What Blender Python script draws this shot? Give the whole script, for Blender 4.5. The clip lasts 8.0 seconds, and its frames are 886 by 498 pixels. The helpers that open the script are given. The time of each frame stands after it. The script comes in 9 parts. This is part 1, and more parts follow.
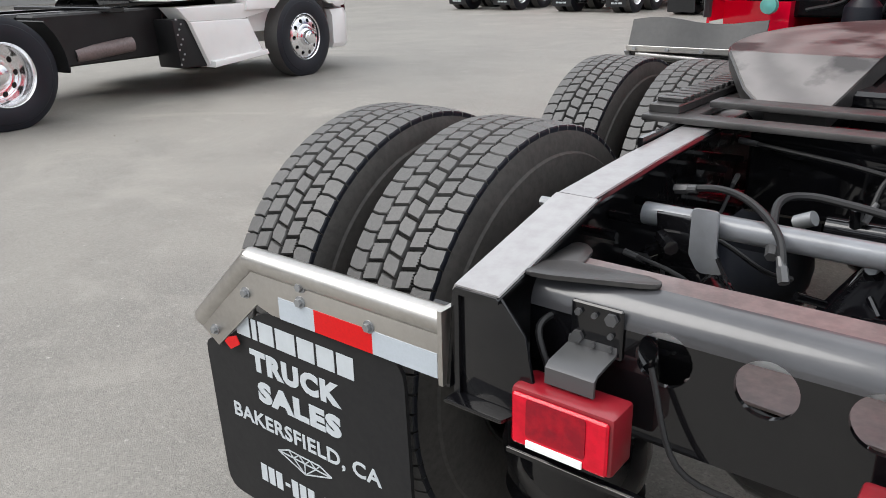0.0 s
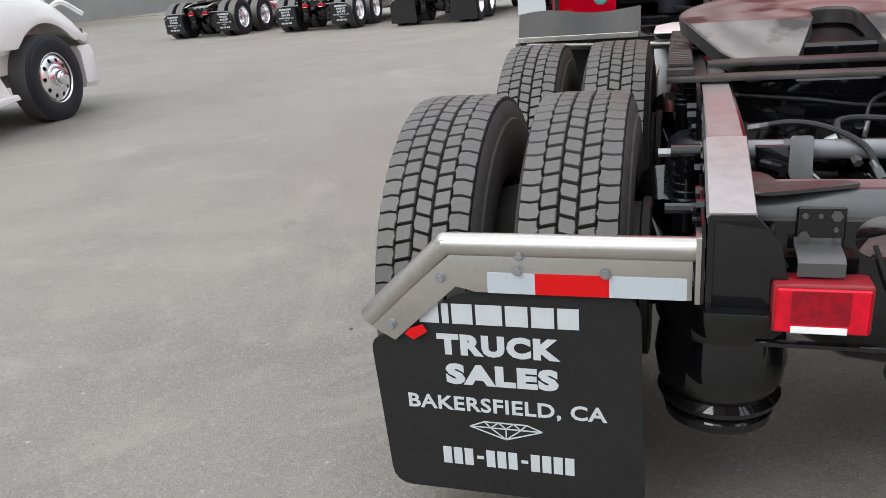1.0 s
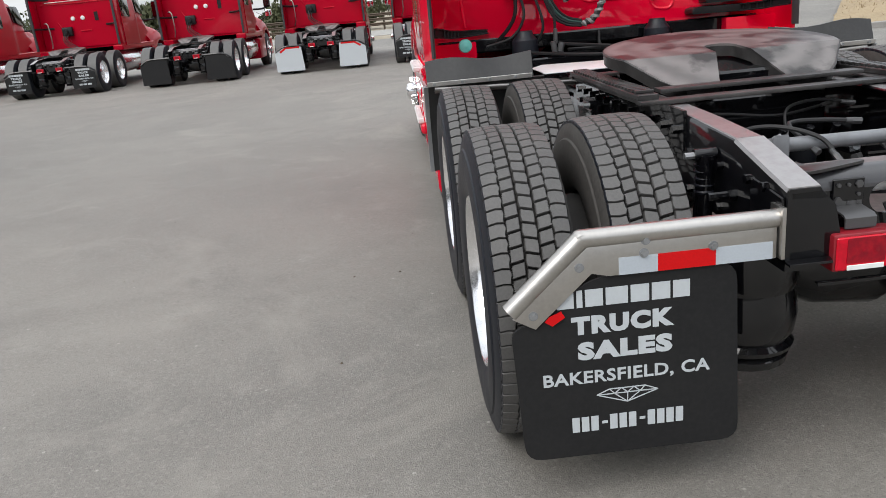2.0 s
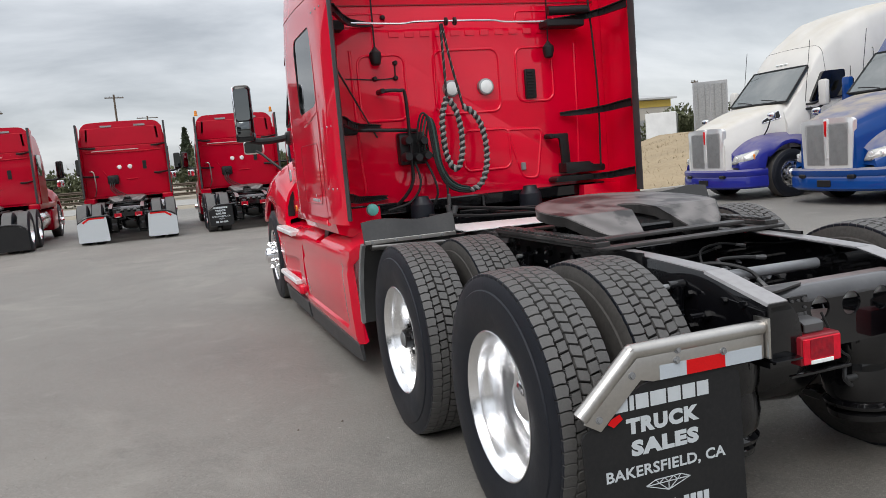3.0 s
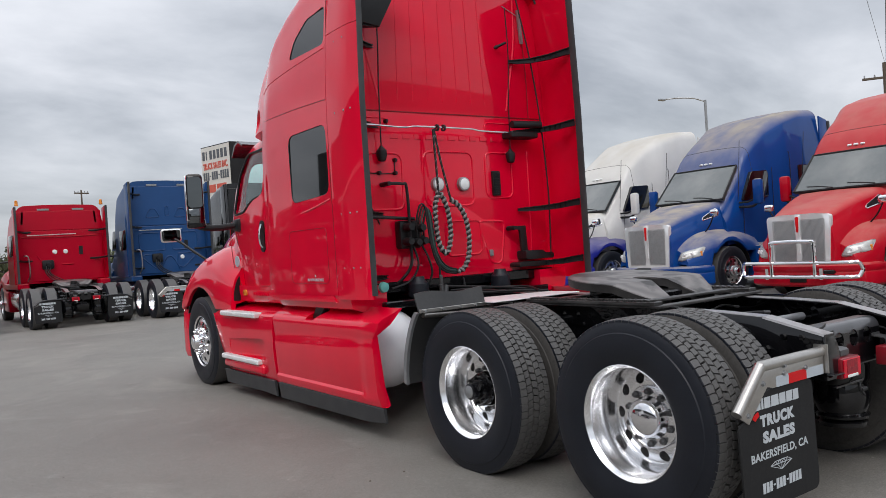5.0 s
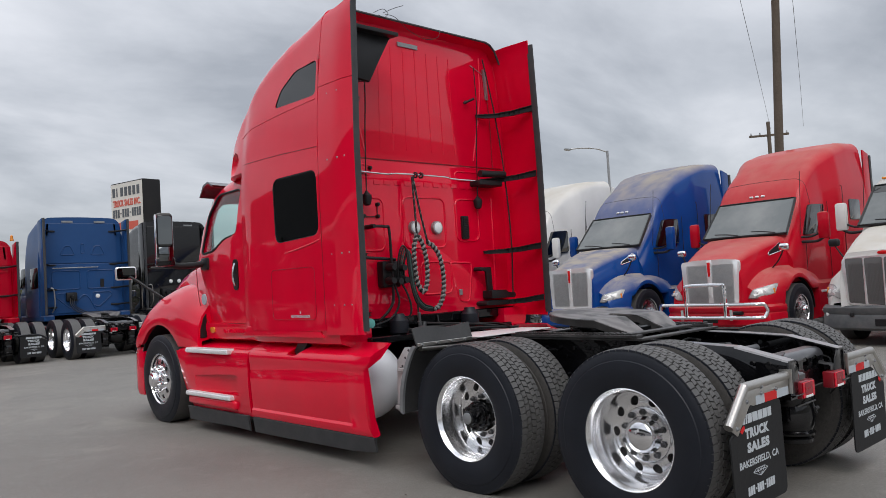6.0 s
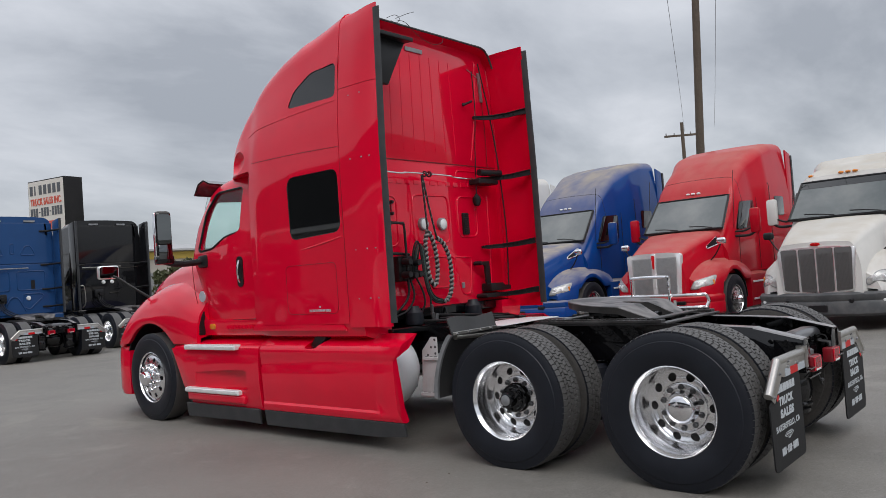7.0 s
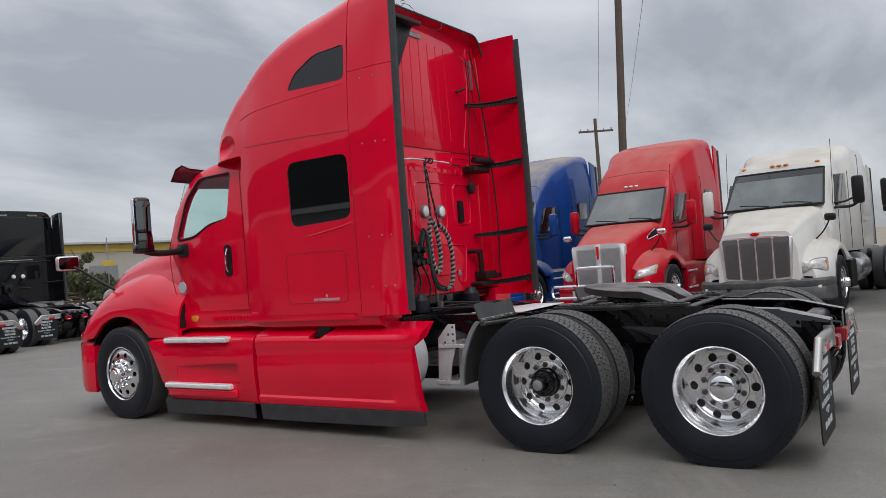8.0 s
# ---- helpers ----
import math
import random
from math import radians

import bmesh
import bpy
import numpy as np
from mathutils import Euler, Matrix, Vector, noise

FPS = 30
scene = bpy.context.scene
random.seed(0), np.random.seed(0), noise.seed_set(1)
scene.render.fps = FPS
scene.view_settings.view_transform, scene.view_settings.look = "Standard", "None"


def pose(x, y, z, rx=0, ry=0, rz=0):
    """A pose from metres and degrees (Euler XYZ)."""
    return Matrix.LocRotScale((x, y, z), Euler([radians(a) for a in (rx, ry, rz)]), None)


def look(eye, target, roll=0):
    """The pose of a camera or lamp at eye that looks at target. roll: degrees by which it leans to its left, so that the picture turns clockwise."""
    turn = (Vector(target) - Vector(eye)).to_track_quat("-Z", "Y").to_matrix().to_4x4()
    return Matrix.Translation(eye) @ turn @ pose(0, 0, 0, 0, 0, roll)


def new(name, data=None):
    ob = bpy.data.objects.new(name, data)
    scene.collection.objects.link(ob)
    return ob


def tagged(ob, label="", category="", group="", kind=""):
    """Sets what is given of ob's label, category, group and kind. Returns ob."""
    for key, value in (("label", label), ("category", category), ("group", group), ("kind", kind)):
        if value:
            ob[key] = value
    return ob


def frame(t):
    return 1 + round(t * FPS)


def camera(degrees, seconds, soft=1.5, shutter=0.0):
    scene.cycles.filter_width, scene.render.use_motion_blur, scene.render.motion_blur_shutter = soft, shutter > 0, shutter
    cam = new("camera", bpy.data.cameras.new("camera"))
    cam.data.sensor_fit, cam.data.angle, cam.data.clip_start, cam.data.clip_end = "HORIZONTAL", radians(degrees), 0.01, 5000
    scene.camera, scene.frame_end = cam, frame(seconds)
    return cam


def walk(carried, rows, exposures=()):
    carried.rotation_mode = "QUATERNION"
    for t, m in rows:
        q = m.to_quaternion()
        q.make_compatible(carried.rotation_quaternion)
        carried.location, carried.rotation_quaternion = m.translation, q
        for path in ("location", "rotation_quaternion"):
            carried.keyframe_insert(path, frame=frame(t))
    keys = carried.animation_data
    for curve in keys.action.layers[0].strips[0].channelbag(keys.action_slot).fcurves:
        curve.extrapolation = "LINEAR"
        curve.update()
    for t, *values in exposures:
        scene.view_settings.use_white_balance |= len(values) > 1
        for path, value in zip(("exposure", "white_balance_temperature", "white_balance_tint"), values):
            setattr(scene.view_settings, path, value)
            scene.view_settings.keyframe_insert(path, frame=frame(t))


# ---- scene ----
cam = camera(59.9, 8.0, soft=0.65)
PATH = [
    (0, (0.281, -1.522, 1.378), (-0.886, -0.054, 0.682), -1.3),
    (0.5, (-0.078, -1.88, 1.416), (-0.995, -0.234, 0.745), -3.5),
    (1, (-0.488, -2.104, 1.37), (-1.062, -0.313, 0.688), -4.8),
    (1.2, (-0.66, -2.2, 1.408), (-1.134, -0.376, 0.738), -5.4),
    (2.3, (-1.654, -2.539, 1.434), (-1.385, -0.632, 0.9), -5.9),
    (2.5, (-1.814, -2.567, 1.461), (-1.434, -0.659, 1.0), -6.6),
    (2.9, (-2.19, -2.672, 1.484), (-1.584, -0.786, 1.209), -5.7),
    (3, (-2.297, -2.675, 1.478), (-1.642, -0.8, 1.241), -4.9),
    (3.5, (-2.766, -2.618, 1.426), (-1.992, -0.78, 1.275), -5.0),
    (4, (-3.216, -2.607, 1.437), (-2.315, -0.826, 1.317), -4.4),
    (4.5, (-3.699, -2.684, 1.452), (-2.664, -0.975, 1.374), -3.8),
    (5, (-4.123, -2.601, 1.454), (-2.956, -0.977, 1.443), -3.8),
    (5.2, (-4.287, -2.611, 1.456), (-3.067, -1.027, 1.479), -3.5),
    (6.3, (-5.215, -2.463, 1.473), (-3.804, -1.048, 1.558), -3.5),
    (6.5, (-5.413, -2.378, 1.469), (-3.969, -0.996, 1.55), -3.6),
    (7, (-5.839, -2.149, 1.493), (-4.318, -0.852, 1.555), -4.1),
    (7.5, (-6.084, -1.729, 1.495), (-4.487, -0.526, 1.534), -4.5),
    (8, (-6.365, -1.341, 1.502), (-4.694, -0.241, 1.53), -4.4),
]
EXPOSURE = [(0.0, 0.92, 6500, 10), (1.2, 0.78, 6500, 10), (2.5, 0.5, 6500, 10), (3.5, 0.33, 6430, 11), (4.5, 0.22, 6370, 12), (5.2, 0.17, 6370, 12), (6.5, 0.05, 6370, 12), (8.0, 0.0, 6370, 12)]
walk(cam, [(t, look(eye, target, roll)) for t, eye, target, roll in PATH], EXPOSURE)
from mathutils.bvhtree import BVHTree

# ---- sky and sun ----
world = bpy.data.worlds.new("overcast_sky")
scene.world = world
world.use_nodes = True
wn, wl = world.node_tree.nodes, world.node_tree.links
wn.clear()
SUN_UP, SUN_TURN = radians(49), radians(222)
sky = wn.new("ShaderNodeTexSky")
sky.sky_type, sky.sun_disc, sky.sun_elevation, sky.sun_rotation = "NISHITA", False, SUN_UP, SUN_TURN
coord = wn.new("ShaderNodeTexCoord")
split = wn.new("ShaderNodeSeparateXYZ")
wl.new(coord.outputs["Generated"], split.inputs[0])


def wmath(op, a, b=None):
    n = wn.new("ShaderNodeMath")
    n.operation = op
    for k, v in enumerate((a, b)):
        if v is None:
            continue
        if isinstance(v, (int, float)):
            n.inputs[k].default_value = v
        else:
            wl.new(v, n.inputs[k])
    return n.outputs[0]


up = wmath("MAXIMUM", split.outputs[2], 0.0)
lift = wmath("ADD", up, 0.30)
flat = wn.new("ShaderNodeCombineXYZ")
wl.new(wmath("DIVIDE", split.outputs[0], lift), flat.inputs[0])
wl.new(wmath("DIVIDE", split.outputs[1], lift), flat.inputs[1])
clouds = wn.new("ShaderNodeTexNoise")
clouds.inputs["Scale"].default_value, clouds.inputs["Detail"].default_value = 1.25, 9.0
clouds.inputs["Roughness"].default_value, clouds.inputs["Distortion"].default_value = 0.55, 0.25
drift = wn.new("ShaderNodeMapping")
drift.inputs["Location"].default_value, drift.inputs["Rotation"].default_value = (2.3, 0.7, 0.0), (0, 0, radians(35))
drift.inputs["Scale"].default_value = (0.8, 1.35, 1.0)
wl.new(flat.outputs[0], drift.inputs["Vector"])
wl.new(drift.outputs[0], clouds.inputs["Vector"])
ramp = wn.new("ShaderNodeValToRGB")
ramp.color_ramp.elements[0].position, ramp.color_ramp.elements[0].color = 0.36, (0.30, 0.317, 0.338, 1)
ramp.color_ramp.elements[1].position, ramp.color_ramp.elements[1].color = 0.66, (0.60, 0.612, 0.628, 1)
mid_stop = ramp.color_ramp.elements.new(0.5)
mid_stop.color = (0.44, 0.458, 0.478, 1)
wl.new(clouds.outputs[0], ramp.inputs[0])
gain = wmath("ADD", wmath("MULTIPLY", wmath("POWER", up, 1.3), 1.25), 0.95)
thick = wn.new("ShaderNodeVectorMath")
thick.operation = "SCALE"
wl.new(ramp.outputs[0], thick.inputs[0])
wl.new(gain, thick.inputs["Scale"])
air = wn.new("ShaderNodeVectorMath")
air.operation = "SCALE"
air.inputs["Scale"].default_value = 0.012
wl.new(sky.outputs[0], air.inputs[0])
total = wn.new("ShaderNodeVectorMath")
total.operation = "ADD"
wl.new(thick.outputs[0], total.inputs[0])
wl.new(air.outputs[0], total.inputs[1])
back = wn.new("ShaderNodeBackground")
back.inputs[1].default_value = 1.0
wl.new(total.outputs[0], back.inputs[0])
wout = wn.new("ShaderNodeOutputWorld")
wl.new(back.outputs[0], wout.inputs[0])

sun = new("sun", bpy.data.lights.new("sun", "SUN"))
sun.data.energy, sun.data.angle, sun.data.color = 1.3, radians(40), (1.0, 0.97, 0.93)
sun.matrix_world = look((0, 0, 0), (-math.sin(SUN_TURN) * math.cos(SUN_UP), -math.cos(SUN_TURN) * math.cos(SUN_UP), -math.sin(SUN_UP)))


# ---- materials ----
def material(name, colour, rough=0.5, metal=0.0, coat=0.0, grain=None, stain=None, bump=None, spec=0.5, rough_var=0.0, coat_rough=0.035):
    """grain, stain: (scale, colour, amount); bump: (scale, height in metres)."""
    m = bpy.data.materials.new(name)
    m.use_nodes = True
    n, l = m.node_tree.nodes, m.node_tree.links
    p = n["Principled BSDF"]
    p.inputs["Base Color"].default_value = (*colour, 1)
    p.inputs["Roughness"].default_value, p.inputs["Metallic"].default_value = rough, metal
    p.inputs["Coat Weight"].default_value, p.inputs["Coat Roughness"].default_value = coat, coat_rough
    p.inputs["Specular IOR Level"].default_value = spec
    c = n.new("ShaderNodeTexCoord")
    last = None
    for k, layer in enumerate((stain, grain)):
        if not layer:
            continue
        scale, tint, amount = layer
        t = n.new("ShaderNodeTexNoise")
        t.inputs["Scale"].default_value, t.inputs["Detail"].default_value = scale, 6.0
        t.inputs["Roughness"].default_value = 0.6
        l.new(c.outputs["Object"], t.inputs["Vector"])
        r = n.new("ShaderNodeMapRange")
        r.inputs["From Min"].default_value, r.inputs["From Max"].default_value = 0.4, 0.72
        r.inputs["To Max"].default_value = amount
        l.new(t.outputs[0], r.inputs["Value"])
        x = n.new("ShaderNodeMix")
        x.data_type = "RGBA"
        l.new(r.outputs[0], x.inputs[0])
        if last is None:
            x.inputs[6].default_value = (*colour, 1)
        else:
            l.new(last, x.inputs[6])
        x.inputs[7].default_value = (*tint, 1)
        last = x.outputs[2]
        if k == 0 and rough_var:
            q = n.new("ShaderNodeMath")
            q.operation = "MULTIPLY_ADD"
            l.new(r.outputs[0], q.inputs[0])
            q.inputs[1].default_value, q.inputs[2].default_value = rough_var, rough
            l.new(q.outputs[0], p.inputs["Roughness"])
    if last is not None:
        l.new(last, p.inputs["Base Color"])
    if bump:
        t = n.new("ShaderNodeTexNoise")
        t.inputs["Scale"].default_value, t.inputs["Detail"].default_value = bump[0], 4.0
        l.new(c.outputs["Object"], t.inputs["Vector"])
        b = n.new("ShaderNodeBump")
        b.inputs["Distance"].default_value = bump[1]
        b.inputs["Strength"].default_value = 0.6
        l.new(t.outputs[0], b.inputs["Height"])
        l.new(b.outputs[0], p.inputs["Normal"])
    return m


def car_paint(name, colour, dust=0.0, coat=1.0, rough=0.32, metal=0.0, wave=0.006):
    """Clear-coated paint; dust gathers on what faces up."""
    m = material(name, colour, rough, metal, coat, stain=(1.3, tuple(0.82 * v for v in colour), 0.6), bump=(1.4, wave), spec=0.04)
    m.node_tree.nodes["Principled BSDF"].inputs["Coat IOR"].default_value = 1.5
    if dust:
        n, l = m.node_tree.nodes, m.node_tree.links
        p = n["Principled BSDF"]
        base = p.inputs["Base Color"].links[0].from_socket
        geo = n.new("ShaderNodeNewGeometry")
        sep = n.new("ShaderNodeSeparateXYZ")
        l.new(geo.outputs["Normal"], sep.inputs[0])
        noise_tex = n.new("ShaderNodeTexNoise")
        noise_tex.inputs["Scale"].default_value, noise_tex.inputs["Detail"].default_value = 5.0, 6.0
        r = n.new("ShaderNodeMapRange")
        r.inputs["From Min"].default_value, r.inputs["From Max"].default_value = 0.25, 0.95
        r.inputs["To Max"].default_value = dust
        l.new(sep.outputs[2], r.inputs["Value"])
        patch = n.new("ShaderNodeMapRange")
        patch.inputs["From Min"].default_value, patch.inputs["From Max"].default_value = 0.3, 0.62
        patch.inputs["To Min"].default_value = 0.45
        l.new(noise_tex.outputs[0], patch.inputs["Value"])
        mul = n.new("ShaderNodeMath")
        mul.operation = "MULTIPLY"
        l.new(r.outputs[0], mul.inputs[0])
        l.new(patch.outputs[0], mul.inputs[1])
        x = n.new("ShaderNodeMix")
        x.data_type = "RGBA"
        l.new(mul.outputs[0], x.inputs[0])
        l.new(base, x.inputs[6])
        x.inputs[7].default_value = (0.42, 0.37, 0.29, 1)
        l.new(x.outputs[2], p.inputs["Base Color"])
        q = n.new("ShaderNodeMath")
        q.operation = "MULTIPLY_ADD"
        l.new(mul.outputs[0], q.inputs[0])
        q.inputs[1].default_value, q.inputs[2].default_value = 0.9, rough
        l.new(q.outputs[0], p.inputs["Roughness"])
        inv = n.new("ShaderNodeMath")
        inv.operation = "SUBTRACT"
        inv.inputs[0].default_value = coat
        l.new(mul.outputs[0], inv.inputs[1])
        l.new(inv.outputs[0], p.inputs["Coat Weight"])
    return m


def worn_rings(name, low, high, grease, shift):
    """Bare plate scuffed in circles, with dark smears of grease."""
    m = material(name, low, 0.5, 0.05, 0.22, bump=(24, 0.0015), coat_rough=0.25)
    n, l = m.node_tree.nodes, m.node_tree.links
    p = n["Principled BSDF"]
    c = n.new("ShaderNodeTexCoord")
    mp = n.new("ShaderNodeMapping")
    mp.inputs["Location"].default_value = shift
    l.new(c.outputs["Object"], mp.inputs["Vector"])
    w = n.new("ShaderNodeTexWave")
    w.wave_type, w.rings_direction = "RINGS", "Z"
    w.inputs["Scale"].default_value, w.inputs["Distortion"].default_value = 2.6, 5.0
    w.inputs["Detail"].default_value, w.inputs["Detail Scale"].default_value = 5.0, 1.6
    l.new(mp.outputs[0], w.inputs["Vector"])
    x = n.new("ShaderNodeMix")
    x.data_type = "RGBA"
    l.new(w.outputs["Fac"], x.inputs[0])
    x.inputs[6].default_value, x.inputs[7].default_value = (*low, 1), (*high, 1)
    t = n.new("ShaderNodeTexNoise")
    t.inputs["Scale"].default_value, t.inputs["Detail"].default_value = 4.5, 7.0
    l.new(mp.outputs[0], t.inputs["Vector"])
    r = n.new("ShaderNodeMapRange")
    r.inputs["From Min"].default_value, r.inputs["From Max"].default_value = 0.50, 0.58
    r.inputs["To Max"].default_value = 0.9
    l.new(t.outputs[0], r.inputs["Value"])
    y = n.new("ShaderNodeMix")
    y.data_type = "RGBA"
    l.new(r.outputs[0], y.inputs[0])
    l.new(x.outputs[2], y.inputs[6])
    y.inputs[7].default_value = (*grease, 1)
    l.new(y.outputs[2], p.inputs["Base Color"])
    return m


def glass_like(name, colour, rough=0.02, alpha=1.0):
    m = material(name, colour, rough)
    p = m.node_tree.nodes["Principled BSDF"]
    p.inputs["Transmission Weight"].default_value = alpha
    p.inputs["IOR"].default_value = 1.3
    return m


RED = car_paint("red_paint", (0.76, 0.0001, 0.028), coat=1.0, rough=0.5, metal=0.0, wave=0.006)
RED_DUSTY = car_paint("dusty_red_paint", (0.52, 0.005, 0.02), 0.36, 0.5, 0.3)
RED_OLD = car_paint("weathered_red_paint", (0.48, 0.001, 0.02), 0.12, 0.4, 0.3, 0.12)
SMOKED_RED = material("smoked_visor_plastic", (0.022, 0.004, 0.005), 0.12, 0, 0.8, stain=(4, (0.035, 0.01, 0.01), 0.6))
BLUE = car_paint("blue_paint", (0.005, 0.055, 0.25), 0.9, 0.7, 0.3)
BLUE_DEEP = car_paint("violet_blue_paint", (0.02, 0.025, 0.24), 0.5, 0.8)
BLUE_MATT = car_paint("dull_blue_paint", (0.02, 0.07, 0.2), 0.3, 0.35, 0.42)
WHITE = car_paint("white_paint", (0.72, 0.71, 0.68), 0.6, 0.6)
WHITE_CLEAN = car_paint("clean_white_paint", (0.8, 0.8, 0.79), 0.1, 0.6)
BLACK_GLOSS = car_paint("black_paint", (0.007, 0.007, 0.0085), 0.2, 0.9, 0.25)
FRAME_BLACK = material("black_chassis_paint", (0.0022, 0.0022, 0.0034), 0.35, 0, 1.0, coat_rough=0.04, spec=0.1, stain=(2.5, (0.006, 0.0058, 0.006), 0.5), grain=(40, (0.004, 0.004, 0.0045), 0.4), bump=(9, 0.0012), rough_var=0.2)
# pale grey over the black rails: sky shine on their tops, put into the colour
RAIL_SHINE = material("pale_shine_worn_rail", (0.36, 0.35, 0.352), 0.32, 0.5, 0.4, coat_rough=0.06, stain=(1.6, (0.37, 0.36, 0.36), 0.5), grain=(30, (0.22, 0.2, 0.2), 0.4), bump=(60, 0.0008), rough_var=0.25)
# worn steel; on the flange its reddish tint holds the back wall's reflection
REDDISH_STEEL = material("red_tinted_worn_steel", (0.15, 0.115, 0.112), 0.45, 0.1, 0.15, stain=(5, (0.08, 0.07, 0.068), 0.8), grain=(45, (0.28, 0.21, 0.2), 0.4), bump=(50, 0.001))
WORN_PLATE = worn_rings("worn_coupling_plate", (0.105, 0.097, 0.094), (0.17, 0.157, 0.152), (0.012, 0.011, 0.011), (0, -0.86, 0))
GREASE = material("greased_plate", (0.018, 0.017, 0.017), 0.4, 0.0, 0.22, coat_rough=0.2, stain=(5, (0.09, 0.085, 0.082), 0.7), grain=(22, (0.03, 0.028, 0.028), 0.6), bump=(30, 0.0025), rough_var=0.35)
RUBBER = material("tyre_rubber", (0.0052, 0.0068, 0.0122), 0.46, stain=(5, (0.012, 0.0148, 0.0225), 0.7), grain=(90, (0.011, 0.0125, 0.016), 0.5), bump=(70, 0.0008), spec=0.38, rough_var=0.2)
DUSTY_RUBBER = material("dusty_tyre_side", (0.06, 0.056, 0.052), 0.7, stain=(6, (0.085, 0.08, 0.074), 0.7), grain=(60, (0.026, 0.025, 0.024), 0.5), bump=(60, 0.001), spec=0.25)
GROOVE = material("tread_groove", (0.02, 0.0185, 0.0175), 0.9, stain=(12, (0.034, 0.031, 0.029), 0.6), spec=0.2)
TREAD = material("tread_rubber", (0.076, 0.0735, 0.0715), 0.58, stain=(7, (0.1, 0.096, 0.091), 0.7), grain=(140, (0.04, 0.039, 0.038), 0.5), bump=(130, 0.0012), spec=0.7)
FLAP_RUBBER = material("mud_flap_rubber", (0.01, 0.01, 0.011), 0.6, spec=0.3, stain=(4, (0.018, 0.018, 0.018), 0.5), grain=(60, (0.022, 0.022, 0.022), 0.4), bump=(25, 0.0015))
TRIM = material("grey_rubber_trim", (0.034, 0.036, 0.039), 0.5, stain=(6, (0.07, 0.07, 0.072), 0.5), bump=(40, 0.0006))
STEP_ALU = material("brushed_step_aluminium", (0.6, 0.6, 0.6), 0.5, 0.25, stain=(9, (0.45, 0.45, 0.45), 0.6), bump=(40, 0.0006))
FENDER_PLASTIC = material("dusty_fender_plastic", (0.03, 0.03, 0.031), 0.5, stain=(5, (0.05, 0.049, 0.048), 0.7), grain=(60, (0.022, 0.022, 0.022), 0.5), bump=(30, 0.001))
HEADLAMP = material("dull_headlamp_lens", (0.55, 0.55, 0.53), 0.15, 0.1, 0.6, stain=(12, (0.24, 0.245, 0.24), 0.8))
PLASTIC = material("black_plastic", (0.009, 0.009, 0.01), 0.42, stain=(6, (0.017, 0.017, 0.018), 0.5), bump=(50, 0.0006), spec=0.35)
GREY_PLASTIC = material("grey_bumper_plastic", (0.06, 0.063, 0.067), 0.5, stain=(4, (0.16, 0.155, 0.15), 0.6), bump=(40, 0.0006))
ALLOY = material("polished_alloy", (0.92, 0.92, 0.93), 0.2, 1.0, stain=(4, (0.82, 0.82, 0.83), 0.5), bump=(22, 0.0005), rough_var=0.1)
DARK_RIM = material("dusty_dark_wheel_back", (0.02, 0.019, 0.018), 0.6, 0.2, stain=(6, (0.05, 0.046, 0.042), 0.6), bump=(40, 0.001))
CHROME = material("chrome", (0.86, 0.86, 0.88), 0.04, 1.0)
GRILLE_CHROME = material("bright_grille_chrome", (0.9, 0.9, 0.9), 0.16, 0.45, stain=(6, (0.75, 0.75, 0.75), 0.5))
DULL_CHROME = material("weathered_chrome", (0.92, 0.92, 0.92), 0.3, 0.85, stain=(6, (0.78, 0.78, 0.78), 0.6))
STEEL = material("brushed_stainless", (0.55, 0.53, 0.5), 0.3, 1.0, stain=(6, (0.4, 0.38, 0.36), 0.7), grain=(80, (0.62, 0.6, 0.57), 0.4), bump=(90, 0.0006), rough_var=0.12)
TANK = material("satin_aluminium_tank", (0.84, 0.86, 0.88), 0.42, 0.15, stain=(3, (0.68, 0.7, 0.72), 0.5), bump=(20, 0.0006))
ALU_TREAD = material("aluminium_step", (0.88, 0.88, 0.88), 0.42, 0.35, stain=(8, (0.75, 0.75, 0.75), 0.5), bump=(50, 0.0008))
GALV = material("galvanised_steel", (0.35, 0.36, 0.37), 0.48, 0.7, stain=(9, (0.22, 0.225, 0.23), 0.6), bump=(40, 0.0008))
LENS_RED = material("red_lens", (0.62, 0.0008, 0.02), 0.2, 0, 0.4, stain=(40, (0.3, 0.001, 0.008), 0.6), bump=(60, 0.0008), spec=0.2)
LENS_DARK = material("dark_red_diode_field", (0.22, 0.0006, 0.01), 0.25, 0, 0.4, stain=(45, (0.4, 0.001, 0.012), 0.8), bump=(80, 0.0008), spec=0.2)
LENS_DIM = material("red_lens_housing", (0.24, 0.008, 0.016), 0.32, 0, 0.35, stain=(10, (0.15, 0.025, 0.028), 0.6))
LENS_CLEAR = material("clear_lamp_lens", (0.86, 0.88, 0.87), 0.12, 0.0, 0.7, stain=(14, (0.66, 0.68, 0.67), 0.6))
AMBER = material("amber_lens", (0.75, 0.24, 0.02), 0.2, 0, 0.6)
TAPE_RED = material("red_reflective_tape", (0.6, 0.002, 0.004), 0.4, 0, 0.2, spec=0.2, grain=(160, (0.46, 0.003, 0.005), 0.5))
TAPE_WHITE = material("white_reflective_tape", (0.44, 0.485, 0.53), 0.4, 0, 0.3, grain=(160, (0.38, 0.42, 0.46), 0.5))
LETTER = material("white_lettering", (0.5, 0.535, 0.56), 0.65, grain=(40, (0.42, 0.45, 0.47), 0.5))
LETTER_DARK = material("dark_lettering", (0.1, 0.11, 0.12), 0.6)
LETTER_RED = material("faded_red_lettering", (0.6, 0.11, 0.07), 0.6)
